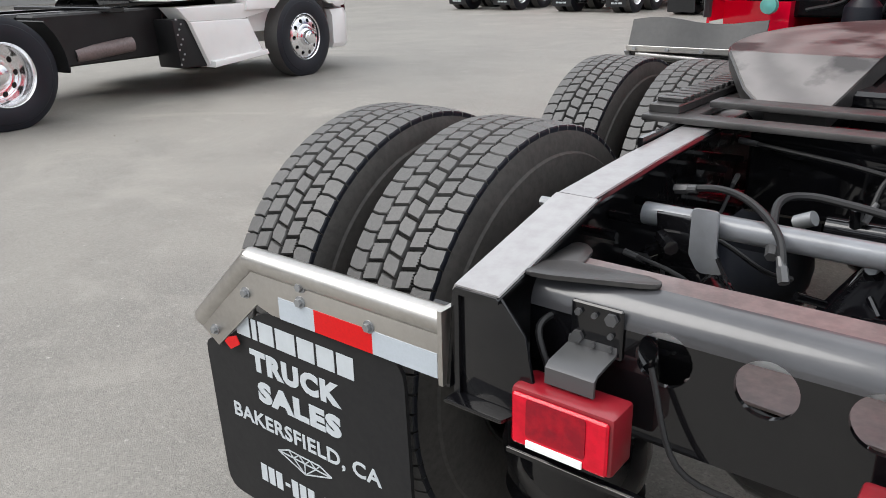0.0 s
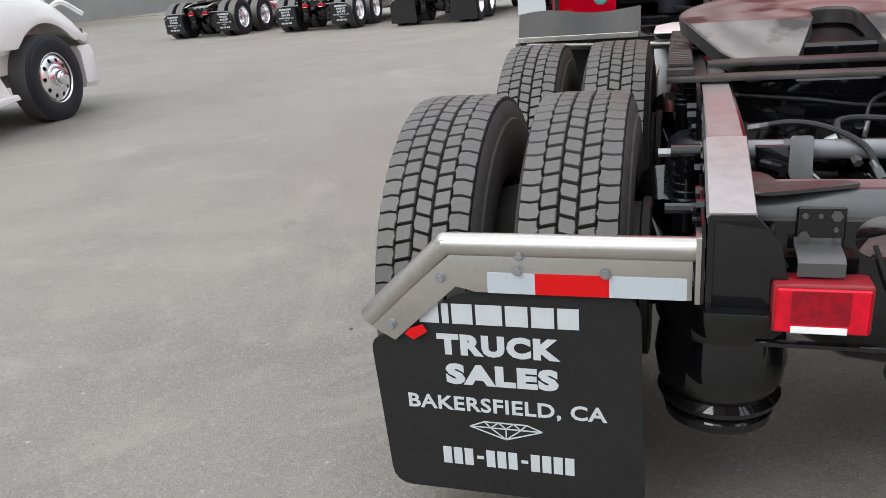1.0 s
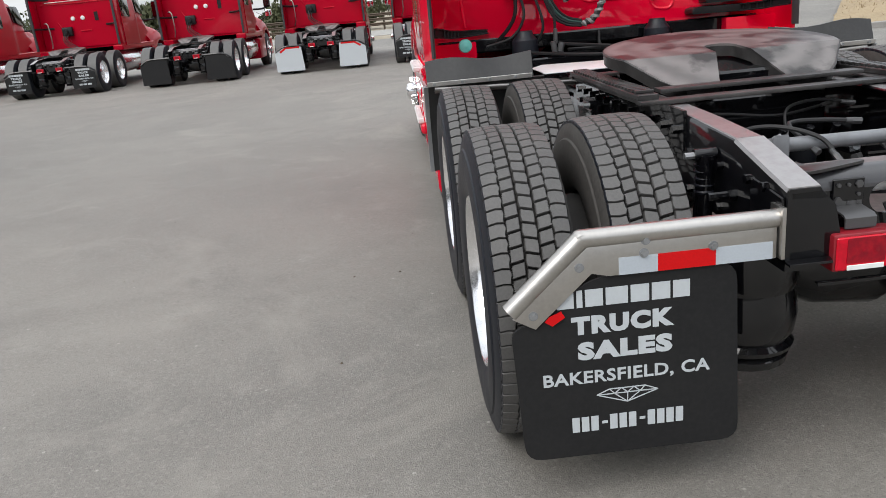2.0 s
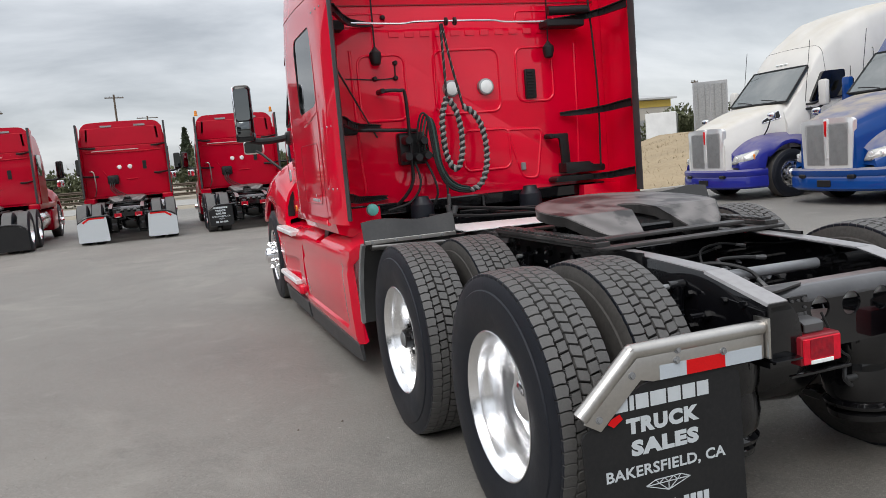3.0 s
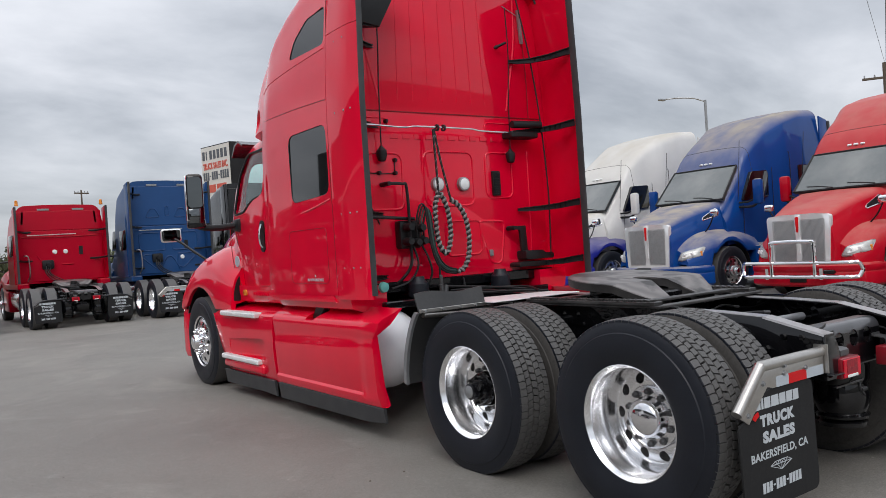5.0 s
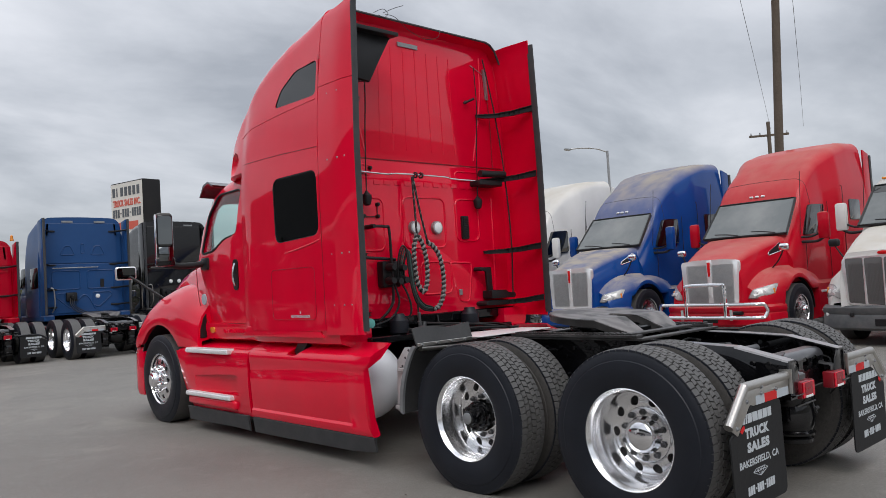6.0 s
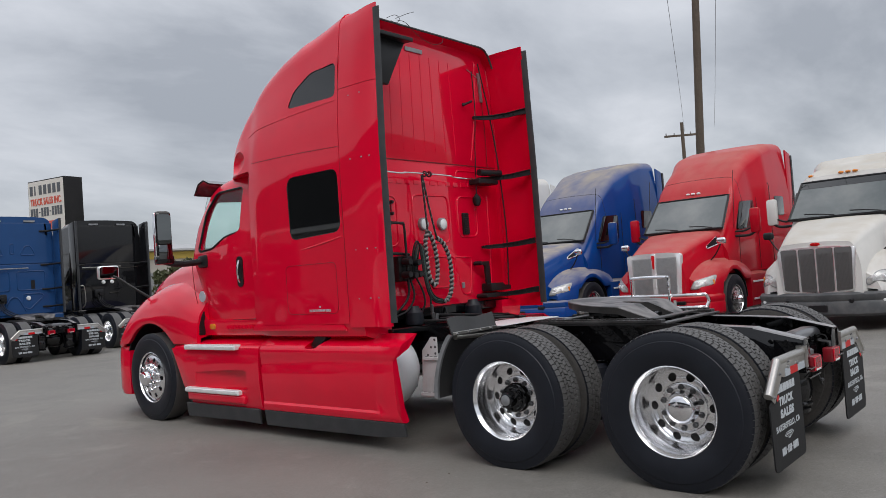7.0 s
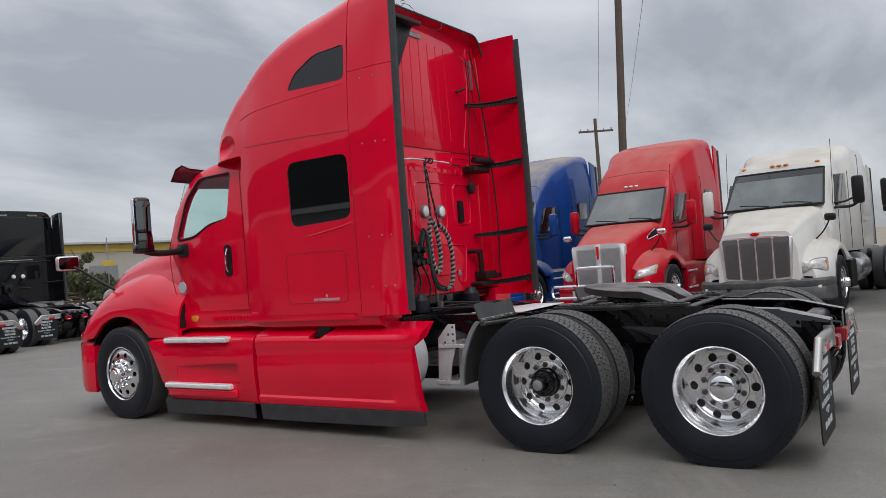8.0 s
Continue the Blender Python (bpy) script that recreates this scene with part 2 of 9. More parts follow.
DARK_GLASS = material("dark_tinted_glass", (0.003, 0.0033, 0.0035), 0.02, 0, 0.0, spec=0.95)
SCREEN_GLASS = material("windscreen_glass", (0.085, 0.1, 0.1), 0.06, 0, 0.8, stain=(1.1, (0.2, 0.21, 0.2), 0.7))
DOOR_GLASS = glass_like("clear_green_glass", (0.8, 0.93, 0.9), 0.0, 1.0)
MIRROR = material("mirror_glass", (0.15, 0.16, 0.165), 0.01, 1.0)
HOSE = material("rubber_hose", (0.012, 0.012, 0.013), 0.5, stain=(8, (0.024, 0.024, 0.024), 0.5), spec=0.35)
HOSE_WRAP = material("grey_spiral_wrap", (0.26, 0.255, 0.25), 0.5, stain=(12, (0.17, 0.167, 0.16), 0.6))
GREEN_CABLE = material("green_cable", (0.03, 0.07, 0.06), 0.45)
TEAL = material("teal_cap", (0.12, 0.42, 0.38), 0.4)
SEAM = material("seam_gap", (0.28, 0.001, 0.01), 0.5)
DARK_STEEL = material("dark_lamp_bracket", (0.085, 0.085, 0.088), 0.36, 0.3, stain=(9, (0.07, 0.07, 0.07), 0.6), bump=(40, 0.0006))
# greyer than the black web: the highlight along the bend is in this colour
BEND_SHINE = material("grey_shine_black_bend", (0.055, 0.055, 0.06), 0.34, 0.0, 0.6, coat_rough=0.08, stain=(5, (0.02, 0.02, 0.022), 0.7), bump=(30, 0.0008))
HANGER = material("grey_painted_steel", (0.2, 0.21, 0.225), 0.35, 0.1, 0.4, stain=(7, (0.1, 0.1, 0.105), 0.7), bump=(30, 0.0008))
MESH_DARK = material("dark_grille_mesh", (0.12, 0.115, 0.112), 0.5, 0.3, grain=(70, (0.08, 0.078, 0.076), 0.6), bump=(80, 0.004))
SEAT = material("grey_cab_trim", (0.09, 0.09, 0.095), 0.7, stain=(5, (0.14, 0.14, 0.145), 0.5))
MESH_GRILLE = material("grille_mesh", (0.36, 0.36, 0.355), 0.5, 0.35, grain=(70, (0.2, 0.2, 0.2), 0.6), bump=(80, 0.004))
SIGN_FACE = material("sign_face", (0.72, 0.7, 0.64), 0.5, stain=(0.8, (0.6, 0.57, 0.5), 0.6))
SIGN_SIDE = material("sign_casing", (0.018, 0.018, 0.019), 0.75, stain=(1.5, (0.03, 0.03, 0.03), 0.6), spec=0.2)
WOOD = material("weathered_pole_wood", (0.1, 0.075, 0.055), 0.85, stain=(1.5, (0.06, 0.045, 0.035), 0.7), grain=(20, (0.15, 0.12, 0.09), 0.5), bump=(18, 0.006))
WIRE = material("dark_wire", (0.03, 0.03, 0.03), 0.6)
LEAF = material("dusty_leaf", (0.085, 0.095, 0.04), 0.7, stain=(0.6, (0.1, 0.1, 0.05), 0.7), grain=(6, (0.03, 0.045, 0.018), 0.6))
LEAF_DARK = material("dark_conifer_leaf", (0.03, 0.045, 0.025), 0.75, stain=(0.7, (0.05, 0.06, 0.03), 0.7))
BARK = material("bark", (0.09, 0.07, 0.05), 0.9, grain=(14, (0.05, 0.04, 0.03), 0.6), bump=(16, 0.008))
DRY_GRASS = material("dry_grass", (0.33, 0.25, 0.15), 0.95, stain=(0.35, (0.2, 0.155, 0.095), 0.7), grain=(6, (0.45, 0.37, 0.24), 0.5), bump=(9, 0.05))
WALL_DARK = material("dark_added_sheet", (0.03, 0.032, 0.036), 0.6, stain=(0.4, (0.05, 0.05, 0.05), 0.6))
WALL_GREY = material("grey_added_wall", (0.3, 0.297, 0.29), 0.8, stain=(0.4, (0.22, 0.215, 0.21), 0.6))
STUCCO = material("tan_building_wall", (0.42, 0.4, 0.36), 0.85, stain=(0.5, (0.36, 0.34, 0.3), 0.6), bump=(6, 0.01))
ROOF = material("pale_metal_roof", (0.42, 0.43, 0.43), 0.6, stain=(0.4, (0.36, 0.36, 0.36), 0.5))
YELLOW = material("yellow_band", (0.55, 0.4, 0.08), 0.6, stain=(0.8, (0.45, 0.33, 0.08), 0.5))
SILVER_PAINT = car_paint("silver_paint", (0.35, 0.36, 0.38), 0.2)


def asphalt_material():
    m = bpy.data.materials.new("worn_asphalt")
    m.use_nodes = True
    n, l = m.node_tree.nodes, m.node_tree.links
    p = n["Principled BSDF"]
    c = n.new("ShaderNodeTexCoord")

    def tex(scale, detail, rough=0.6, distort=0.0):
        t = n.new("ShaderNodeTexNoise")
        t.inputs["Scale"].default_value, t.inputs["Detail"].default_value = scale, detail
        t.inputs["Roughness"].default_value, t.inputs["Distortion"].default_value = rough, distort
        l.new(c.outputs["Object"], t.inputs["Vector"])
        return t.outputs[0]

    def span(v, a, b, lo, hi):
        r = n.new("ShaderNodeMapRange")
        for k, x in zip(("From Min", "From Max", "To Min", "To Max"), (a, b, lo, hi)):
            r.inputs[k].default_value = x
        l.new(v, r.inputs["Value"])
        return r.outputs[0]

    def mix(f, a, b):
        x = n.new("ShaderNodeMix")
        x.data_type = "RGBA"
        l.new(f, x.inputs[0])
        for k, v in ((6, a), (7, b)):
            if isinstance(v, tuple):
                x.inputs[k].default_value = (*v, 1)
            else:
                l.new(v, x.inputs[k])
        return x.outputs[2]

    col = mix(span(tex(0.16, 5, 0.6, 0.5), 0.36, 0.64, 0, 1), (0.155, 0.145, 0.129), (0.216, 0.202, 0.178))
    col = mix(span(tex(0.9, 6, 0.65, 0.4), 0.46, 0.72, 0, 0.75), col, (0.125, 0.117, 0.105))
    col = mix(span(tex(3.2, 5, 0.7), 0.56, 0.75, 0, 0.5), col, (0.3, 0.283, 0.25))
    col = mix(span(tex(45, 3, 0.8), 0.45, 0.75, 0, 0.35), col, (0.32, 0.3, 0.265))
    col = mix(span(tex(130, 2, 0.8), 0.55, 0.72, 0, 0.65), col, (0.06, 0.058, 0.055))
    stones = n.new("ShaderNodeTexVoronoi")
    stones.inputs["Scale"].default_value = 125
    l.new(c.outputs["Object"], stones.inputs["Vector"])
    hue = n.new("ShaderNodeSeparateColor")
    l.new(stones.outputs["Color"], hue.inputs[0])
    col = mix(span(hue.outputs[0], 0.84, 0.96, 0, 0.32), col, (0.33, 0.31, 0.28))
    col = mix(span(hue.outputs[1], 0.86, 0.97, 0, 0.35), col, (0.085, 0.072, 0.068))
    chips = n.new("ShaderNodeTexVoronoi")
    chips.inputs["Scale"].default_value = 7.0
    l.new(c.outputs["Object"], chips.inputs["Vector"])
    col = mix(span(chips.outputs["Distance"], 0.03, 0.06, 0.7, 0), col, (0.42, 0.4, 0.36))
    worn = span(tex(0.45, 6, 0.7, 1.2), 0.55, 0.66, 0, 0.5)
    col = mix(worn, col, (0.275, 0.257, 0.226))
    spots = n.new("ShaderNodeTexVoronoi")
    spots.inputs["Scale"].default_value = 0.8
    l.new(c.outputs["Object"], spots.inputs["Vector"])
    col = mix(span(spots.outputs["Distance"], 0.008, 0.02, 0.6, 0), col, (0.04, 0.04, 0.04))
    l.new(col, p.inputs["Base Color"])
    p.inputs["Roughness"].default_value = 0.62
    p.inputs["Specular IOR Level"].default_value = 0.8
    b = n.new("ShaderNodeBump")
    b.inputs["Distance"].default_value, b.inputs["Strength"].default_value = 0.006, 0.6
    l.new(tex(150, 3, 0.7), b.inputs["Height"])
    l.new(b.outputs[0], p.inputs["Normal"])
    return m


ASPHALT = asphalt_material()
DIRT = material("pale_dusty_ground", (0.3, 0.26, 0.2), 0.95, stain=(0.05, (0.22, 0.2, 0.15), 0.7), grain=(2, (0.36, 0.32, 0.25), 0.5), bump=(5, 0.03))
ROAD_GREY = material("pale_concrete_road", (0.33, 0.32, 0.3), 0.9, stain=(0.2, (0.27, 0.265, 0.25), 0.7), grain=(9, (0.38, 0.37, 0.35), 0.5))


# ---- mesh tools ----
def finish(bm, name, mat, sharp=32):
    bmesh.ops.recalc_face_normals(bm, faces=bm.faces)
    me = bpy.data.meshes.new(name)
    bm.to_mesh(me)
    bm.free()
    me.materials.append(mat)
    me.shade_smooth()
    me.set_sharp_from_angle(angle=radians(sharp))
    return me


SPLIT = {"pressed_rib", "panel_seam", "screw_head", "clip", "whip_clip", "bolt", "rivet", "louvre", "bumper_opening", "label_bar", "thin_cable", "service_line", "frame_cable", "lamp_cable", "tank_strap", "door_seam", "loose_wire", "track_tooth", "stay_rib", "wiper", "window_step", "air_bracket", "reflector_strip", "step_tread", "fitting"}


def islands(bm):
    """Splits a mesh into its loose pieces."""
    seen, out = set(), []
    for v in bm.verts:
        if v in seen:
            continue
        seen.add(v)
        stack, group = [v], []
        while stack:
            q = stack.pop()
            group.append(q)
            for e in q.link_edges:
                w = e.other_vert(q)
                if w not in seen:
                    seen.add(w)
                    stack.append(w)
        piece = bmesh.new()
        twin = {q: piece.verts.new(q.co) for q in group}
        for f in {f for q in group for f in q.link_faces}:
            piece.faces.new([twin[q] for q in f.verts])
        out.append(piece)
    return out


def part(name, bm, mat, parent, label="", sharp=32, at=None):
    if name in SPLIT and not isinstance(bm, bpy.types.Mesh):
        pieces = islands(bm)
        bm.free()
        for p in pieces[1:]:
            part(name + "", finish(p, name, mat, sharp), None, parent, label, sharp, at)
        bm = pieces[0]
    me = bm if isinstance(bm, bpy.types.Mesh) else finish(bm, name, mat, sharp)
    ob = new(name, me)
    ob.parent = parent
    if at is not None:
        ob.matrix_basis = at
    if label:
        tagged(ob, label)
    return ob


def thing(name, label, category, at=None, group="", kind=""):
    ob = new(name)
    ob.empty_display_size = 0.3
    if at is not None:
        ob.matrix_basis = at
    return tagged(ob, label, category, group, kind)


def solid(name, bm, mat, label, category, group="", kind="", sharp=32):
    return tagged(new(name, finish(bm, name, mat, sharp)), label, category, group, kind)


def BM():
    return bmesh.new()


def box(bm, x0, x1, y0, y1, z0, z1, bevel=0.0, m=None, segs=1):
    v = [bm.verts.new(p) for p in ((x0, y0, z0), (x1, y0, z0), (x1, y1, z0), (x0, y1, z0), (x0, y0, z1), (x1, y0, z1), (x1, y1, z1), (x0, y1, z1))]
    fs = [bm.faces.new([v[k] for k in q]) for q in ((3, 2, 1, 0), (4, 5, 6, 7), (0, 1, 5, 4), (1, 2, 6, 5), (2, 3, 7, 6), (3, 0, 4, 7))]
    if bevel:
        es = list({e for f in fs for e in f.edges})
        r = bmesh.ops.bevel(bm, geom=es, offset=bevel, segments=segs, affect="EDGES", profile=0.5)
        v = list({q for f in r["faces"] for q in f.verts} | {q for q in v if q.is_valid})
    if m is not None:
        bmesh.ops.transform(bm, matrix=m, verts=v)
    return bm


def slab(bm, poly, axis, d0, d1, bevel=0.0):
    """A polygon of 2D points, thick from d0 to d1 along the axis; points are (y, z), (x, z) or (x, y)."""
    def put(a, b, d):
        return {"x": (d, a, b), "y": (a, d, b), "z": (a, b, d)}[axis]
    lo, hi = [bm.verts.new(put(a, b, d0)) for a, b in poly], [bm.verts.new(put(a, b, d1)) for a, b in poly]
    fs = [bm.faces.new(lo[::-1]), bm.faces.new(hi)]
    n = len(poly)
    for k in range(n):
        fs.append(bm.faces.new((lo[k], lo[(k + 1) % n], hi[(k + 1) % n], hi[k])))
    if bevel:
        es = list({e for f in fs[:2] for e in f.edges})
        bmesh.ops.bevel(bm, geom=es, offset=bevel, segments=2, affect="EDGES", profile=0.5)
    return bm


def rounded(x0, x1, z0, z1, r, n=5, cut=()):
    """Corners of a rounded rectangle, from the lower left one on."""
    pts = []
    for k, (cx, cz, a0) in enumerate(((x0 + r, z0 + r, 180), (x1 - r, z0 + r, 270), (x1 - r, z1 - r, 0), (x0 + r, z1 - r, 90))):
        for j in range(n + 1):
            a = radians(a0 + 90 * j / n)
            pts.append((cx + r * math.cos(a), cz + r * math.sin(a)))
    return pts


def round_poly(pts, r, n=4):
    """A polygon with its corners rounded off."""
    out = []
    for k, p in enumerate(pts):
        a, b, c = Vector(pts[k - 1]), Vector(p), Vector(pts[(k + 1) % len(pts)])
        u, w = (a - b), (c - b)
        d = min(r, u.length * 0.45, w.length * 0.45)
        s, e = b + u.normalized() * d, b + w.normalized() * d
        for j in range(n + 1):
            f = j / n
            out.append(tuple((1 - f) ** 2 * s + 2 * f * (1 - f) * b + f * f * e))
    return out


def loft(bm, rings, caps=True, closed=True):
    rows = [[bm.verts.new(p) for p in ring] for ring in rings]
    n = len(rows[0])
    for a, b in zip(rows, rows[1:]):
        for k in range(n if closed else n - 1):
            bm.faces.new((a[k], a[(k + 1) % n], b[(k + 1) % n], b[k]))
    if caps and closed:
        bm.faces.new(rows[0][::-1])
        bm.faces.new(rows[-1])
    return bm


def lathe(bm, profile, n=48, centre=(0, 0, 0), axis="x", closed=False, caps=True):
    """Turns (along, radius) round the axis."""
    rows = []
    for a, r in profile:
        ring = []
        for k in range(n):
            t = 2 * math.pi * k / n
            c, s = r * math.cos(t), r * math.sin(t)
            p = {"x": (a, c, s), "y": (s, a, c), "z": (c, s, a)}[axis]
            ring.append(bm.verts.new((p[0] + centre[0], p[1] + centre[1], p[2] + centre[2])))
        rows.append(ring)
    pairs = list(zip(rows, rows[1:])) + ([(rows[-1], rows[0])] if closed else [])
    for a, b in pairs:
        for k in range(n):
            bm.faces.new((a[k], a[(k + 1) % n], b[(k + 1) % n], b[k]))
    if caps and not closed:
        for ring in (rows[0], rows[-1]):
            if (ring[0].co - ring[n // 2].co).length > 1e-5:
                bm.faces.new(ring)
    return bm


def rod(bm, p0, p1, r, r1=None, n=12):
    p0, p1 = Vector(p0), Vector(p1)
    d = p1 - p0
    m = Matrix.Translation(p0) @ d.to_track_quat("Z", "Y").to_matrix().to_4x4()
    rings = []
    for z, q in ((0, r), (d.length, r if r1 is None else r1)):
        rings.append([m @ Vector((q * math.cos(2 * math.pi * k / n), q * math.sin(2 * math.pi * k / n), z)) for k in range(n)])
    return loft(bm, rings)


def smooth_path(pts, per=6):
    pts = [Vector(p) for p in pts]
    ext = [2 * pts[0] - pts[1]] + pts + [2 * pts[-1] - pts[-2]]
    out = []
    for k in range(1, len(ext) - 2):
        a, b, c, d = ext[k - 1:k + 3]
        for j in range(per):
            t = j / per
            out.append(0.5 * (2 * b + (c - a) * t + (2 * a - 5 * b + 4 * c - d) * t * t + (3 * b - a - 3 * c + d) * t ** 3))
    return out + [pts[-1]]


def frames_along(path):
    axes, last = [], None
    for k, p in enumerate(path):
        t = (path[min(k + 1, len(path) - 1)] - path[max(k - 1, 0)]).normalized()
        if last is None:
            u = t.orthogonal().normalized()
        else:
            u = (last - t * last.dot(t))
            u = u.normalized() if u.length > 1e-6 else t.orthogonal().normalized()
        axes.append((u, t.cross(u)))
        last = u
    return axes


def tube(bm, pts, r, n=8, smooth=True, per=6):
    path = smooth_path(pts, per) if smooth and len(pts) > 2 else [Vector(p) for p in pts]
    rings = [[p + r * (math.cos(2 * math.pi * k / n) * u + math.sin(2 * math.pi * k / n) * w) for k in range(n)] for p, (u, w) in zip(path, frames_along(path))]
    return loft(bm, rings)


def spiral(bm, pts, big, r, pitch, n=5, per=10):
    """A thin cord wound round a smooth path."""
    path = smooth_path(pts, per)
    axes, run, out = frames_along(path), 0.0, []
    for k in range(len(path) - 1):
        seg = (path[k + 1] - path[k]).length
        steps = max(2, int(seg / pitch * 8))
        for j in range(steps):
            f = j / steps
            a = 2 * math.pi * (run + seg * f) / pitch
            out.append(path[k].lerp(path[k + 1], f) + big * (math.cos(a) * axes[k][0] + math.sin(a) * axes[k][1]))
        run += seg
    return tube(bm, out, r, n, smooth=False)


def lettering(name, text, height, width, mat, thick=0.0012, bold=0.0):
    """Text as a mesh in the x-z plane, centred, scaled to its height and width."""
    cu = bpy.data.curves.new(name, "FONT")
    cu.body, cu.size, cu.extrude, cu.offset, cu.resolution_u = text, 1.0, 0.01, bold, 3
    cu.space_character = 1.0 + 2.4 * bold
    ob = bpy.data.objects.new(name, cu)
    scene.collection.objects.link(ob)
    me = bpy.data.meshes.new_from_object(ob.evaluated_get(bpy.context.evaluated_depsgraph_get()))
    bpy.data.objects.remove(ob)
    bpy.data.curves.remove(cu)
    co = np.array([v.co for v in me.vertices])
    lo, hi = co.min(0), co.max(0)
    for v in me.vertices:
        a, b, c = ((v.co[k] - (lo[k] + hi[k]) / 2) / (hi[k] - lo[k]) for k in range(3))
        v.co = (a * width, -c * thick, b * height)
    me.materials.clear()
    me.materials.append(mat)
    return me


def carve(ob, cutters):
    """Takes cutters (meshes in world place) out of a mesh object and keeps the result."""
    for bm in cutters:
        tool = new("cutter", finish(bm, "cutter", SEAM))
        mod = ob.modifiers.new("cut", "BOOLEAN")
        mod.operation, mod.solver, mod.object = "DIFFERENCE", "EXACT", tool
        bpy.context.view_layer.update()
        me = bpy.data.meshes.new_from_object(ob.evaluated_get(bpy.context.evaluated_depsgraph_get()))
        ob.modifiers.clear()
        ob.data = me
        bpy.data.objects.remove(tool)
    ob.data.shade_smooth()
    ob.data.set_sharp_from_angle(angle=radians(32))
    return ob


def skin_tree(*obs):
    """A search tree over the faces of objects in their common parent's space."""
    verts, faces = [], []
    for ob in obs:
        base = len(verts)
        verts += [v.co.copy() for v in ob.data.vertices]
        faces += [[base + k for k in f.vertices] for f in ob.data.polygons]
    return BVHTree.FromPolygons(verts, faces)


def on_side(tree, side, y, z, proud=0.0):
    """The point of the skin at y, z as met from that side."""
    hit = tree.ray_cast(Vector((side * 3.0, y, z)), Vector((-side, 0, 0)))[0]
    return None if hit is None else hit + Vector((side * proud, 0, 0))


def on_front(tree, x, z, proud=0.0):
    """The point of the skin at x, z as met from ahead."""
    hit = tree.ray_cast(Vector((x, 12.0, z)), Vector((0, -1, 0)))[0]
    return None if hit is None else hit + Vector((0, proud, 0))


def side_line(bm, tree, side, pts, r, n=6, per=6):
    """A thin cord laid on the skin along y, z points."""
    path = [on_side(tree, side, p.y, p.z) for p in smooth_path([(0, y, z) for y, z in pts], per)]
    path = [p for p in path if p is not None]
    return tube(bm, path, r, n, smooth=False) if len(path) > 1 else bm


def lerp_table(table, t):
    for (a, p), (b, q) in zip(table, table[1:]):
        if t <= b or (b, q) == table[-1]:
            f = (t - a) / (b - a)
            f = min(max(f, 0.0), 1.0)
            return p + (q - p) * f
    return table[0][1]


# ---- wheels ----
TYRE_R, HUB_Z = 0.522, 0.505


def tyre_mesh(treaded, width=0.28):
    bm = BM()
    h = width / 2
    prof = [(-0.72 * h, 0.276), (-0.86 * h, 0.289), (-0.95 * h, 0.322), (-1.0 * h, 0.375), (-1.01 * h, 0.41), (-0.97 * h, 0.45), (-0.93 * h, 0.455), (-0.9 * h, 0.485), (-0.84 * h, 0.503)]
    top = TYRE_R - (0.016 if treaded else 0.003)
    prof += [(-0.78 * h, top - 0.002), (-0.4 * h, top), (0, top + 0.001)]
    prof += [(-a, r) for a, r in prof[-2::-1]]
    lathe(bm, prof, 72, caps=False)
    for v in bm.verts:
        if v.co.z < -HUB_Z + 0.001:
            v.co.z = -HUB_Z + 0.001
            v.co.x *= 1.03
    return bm


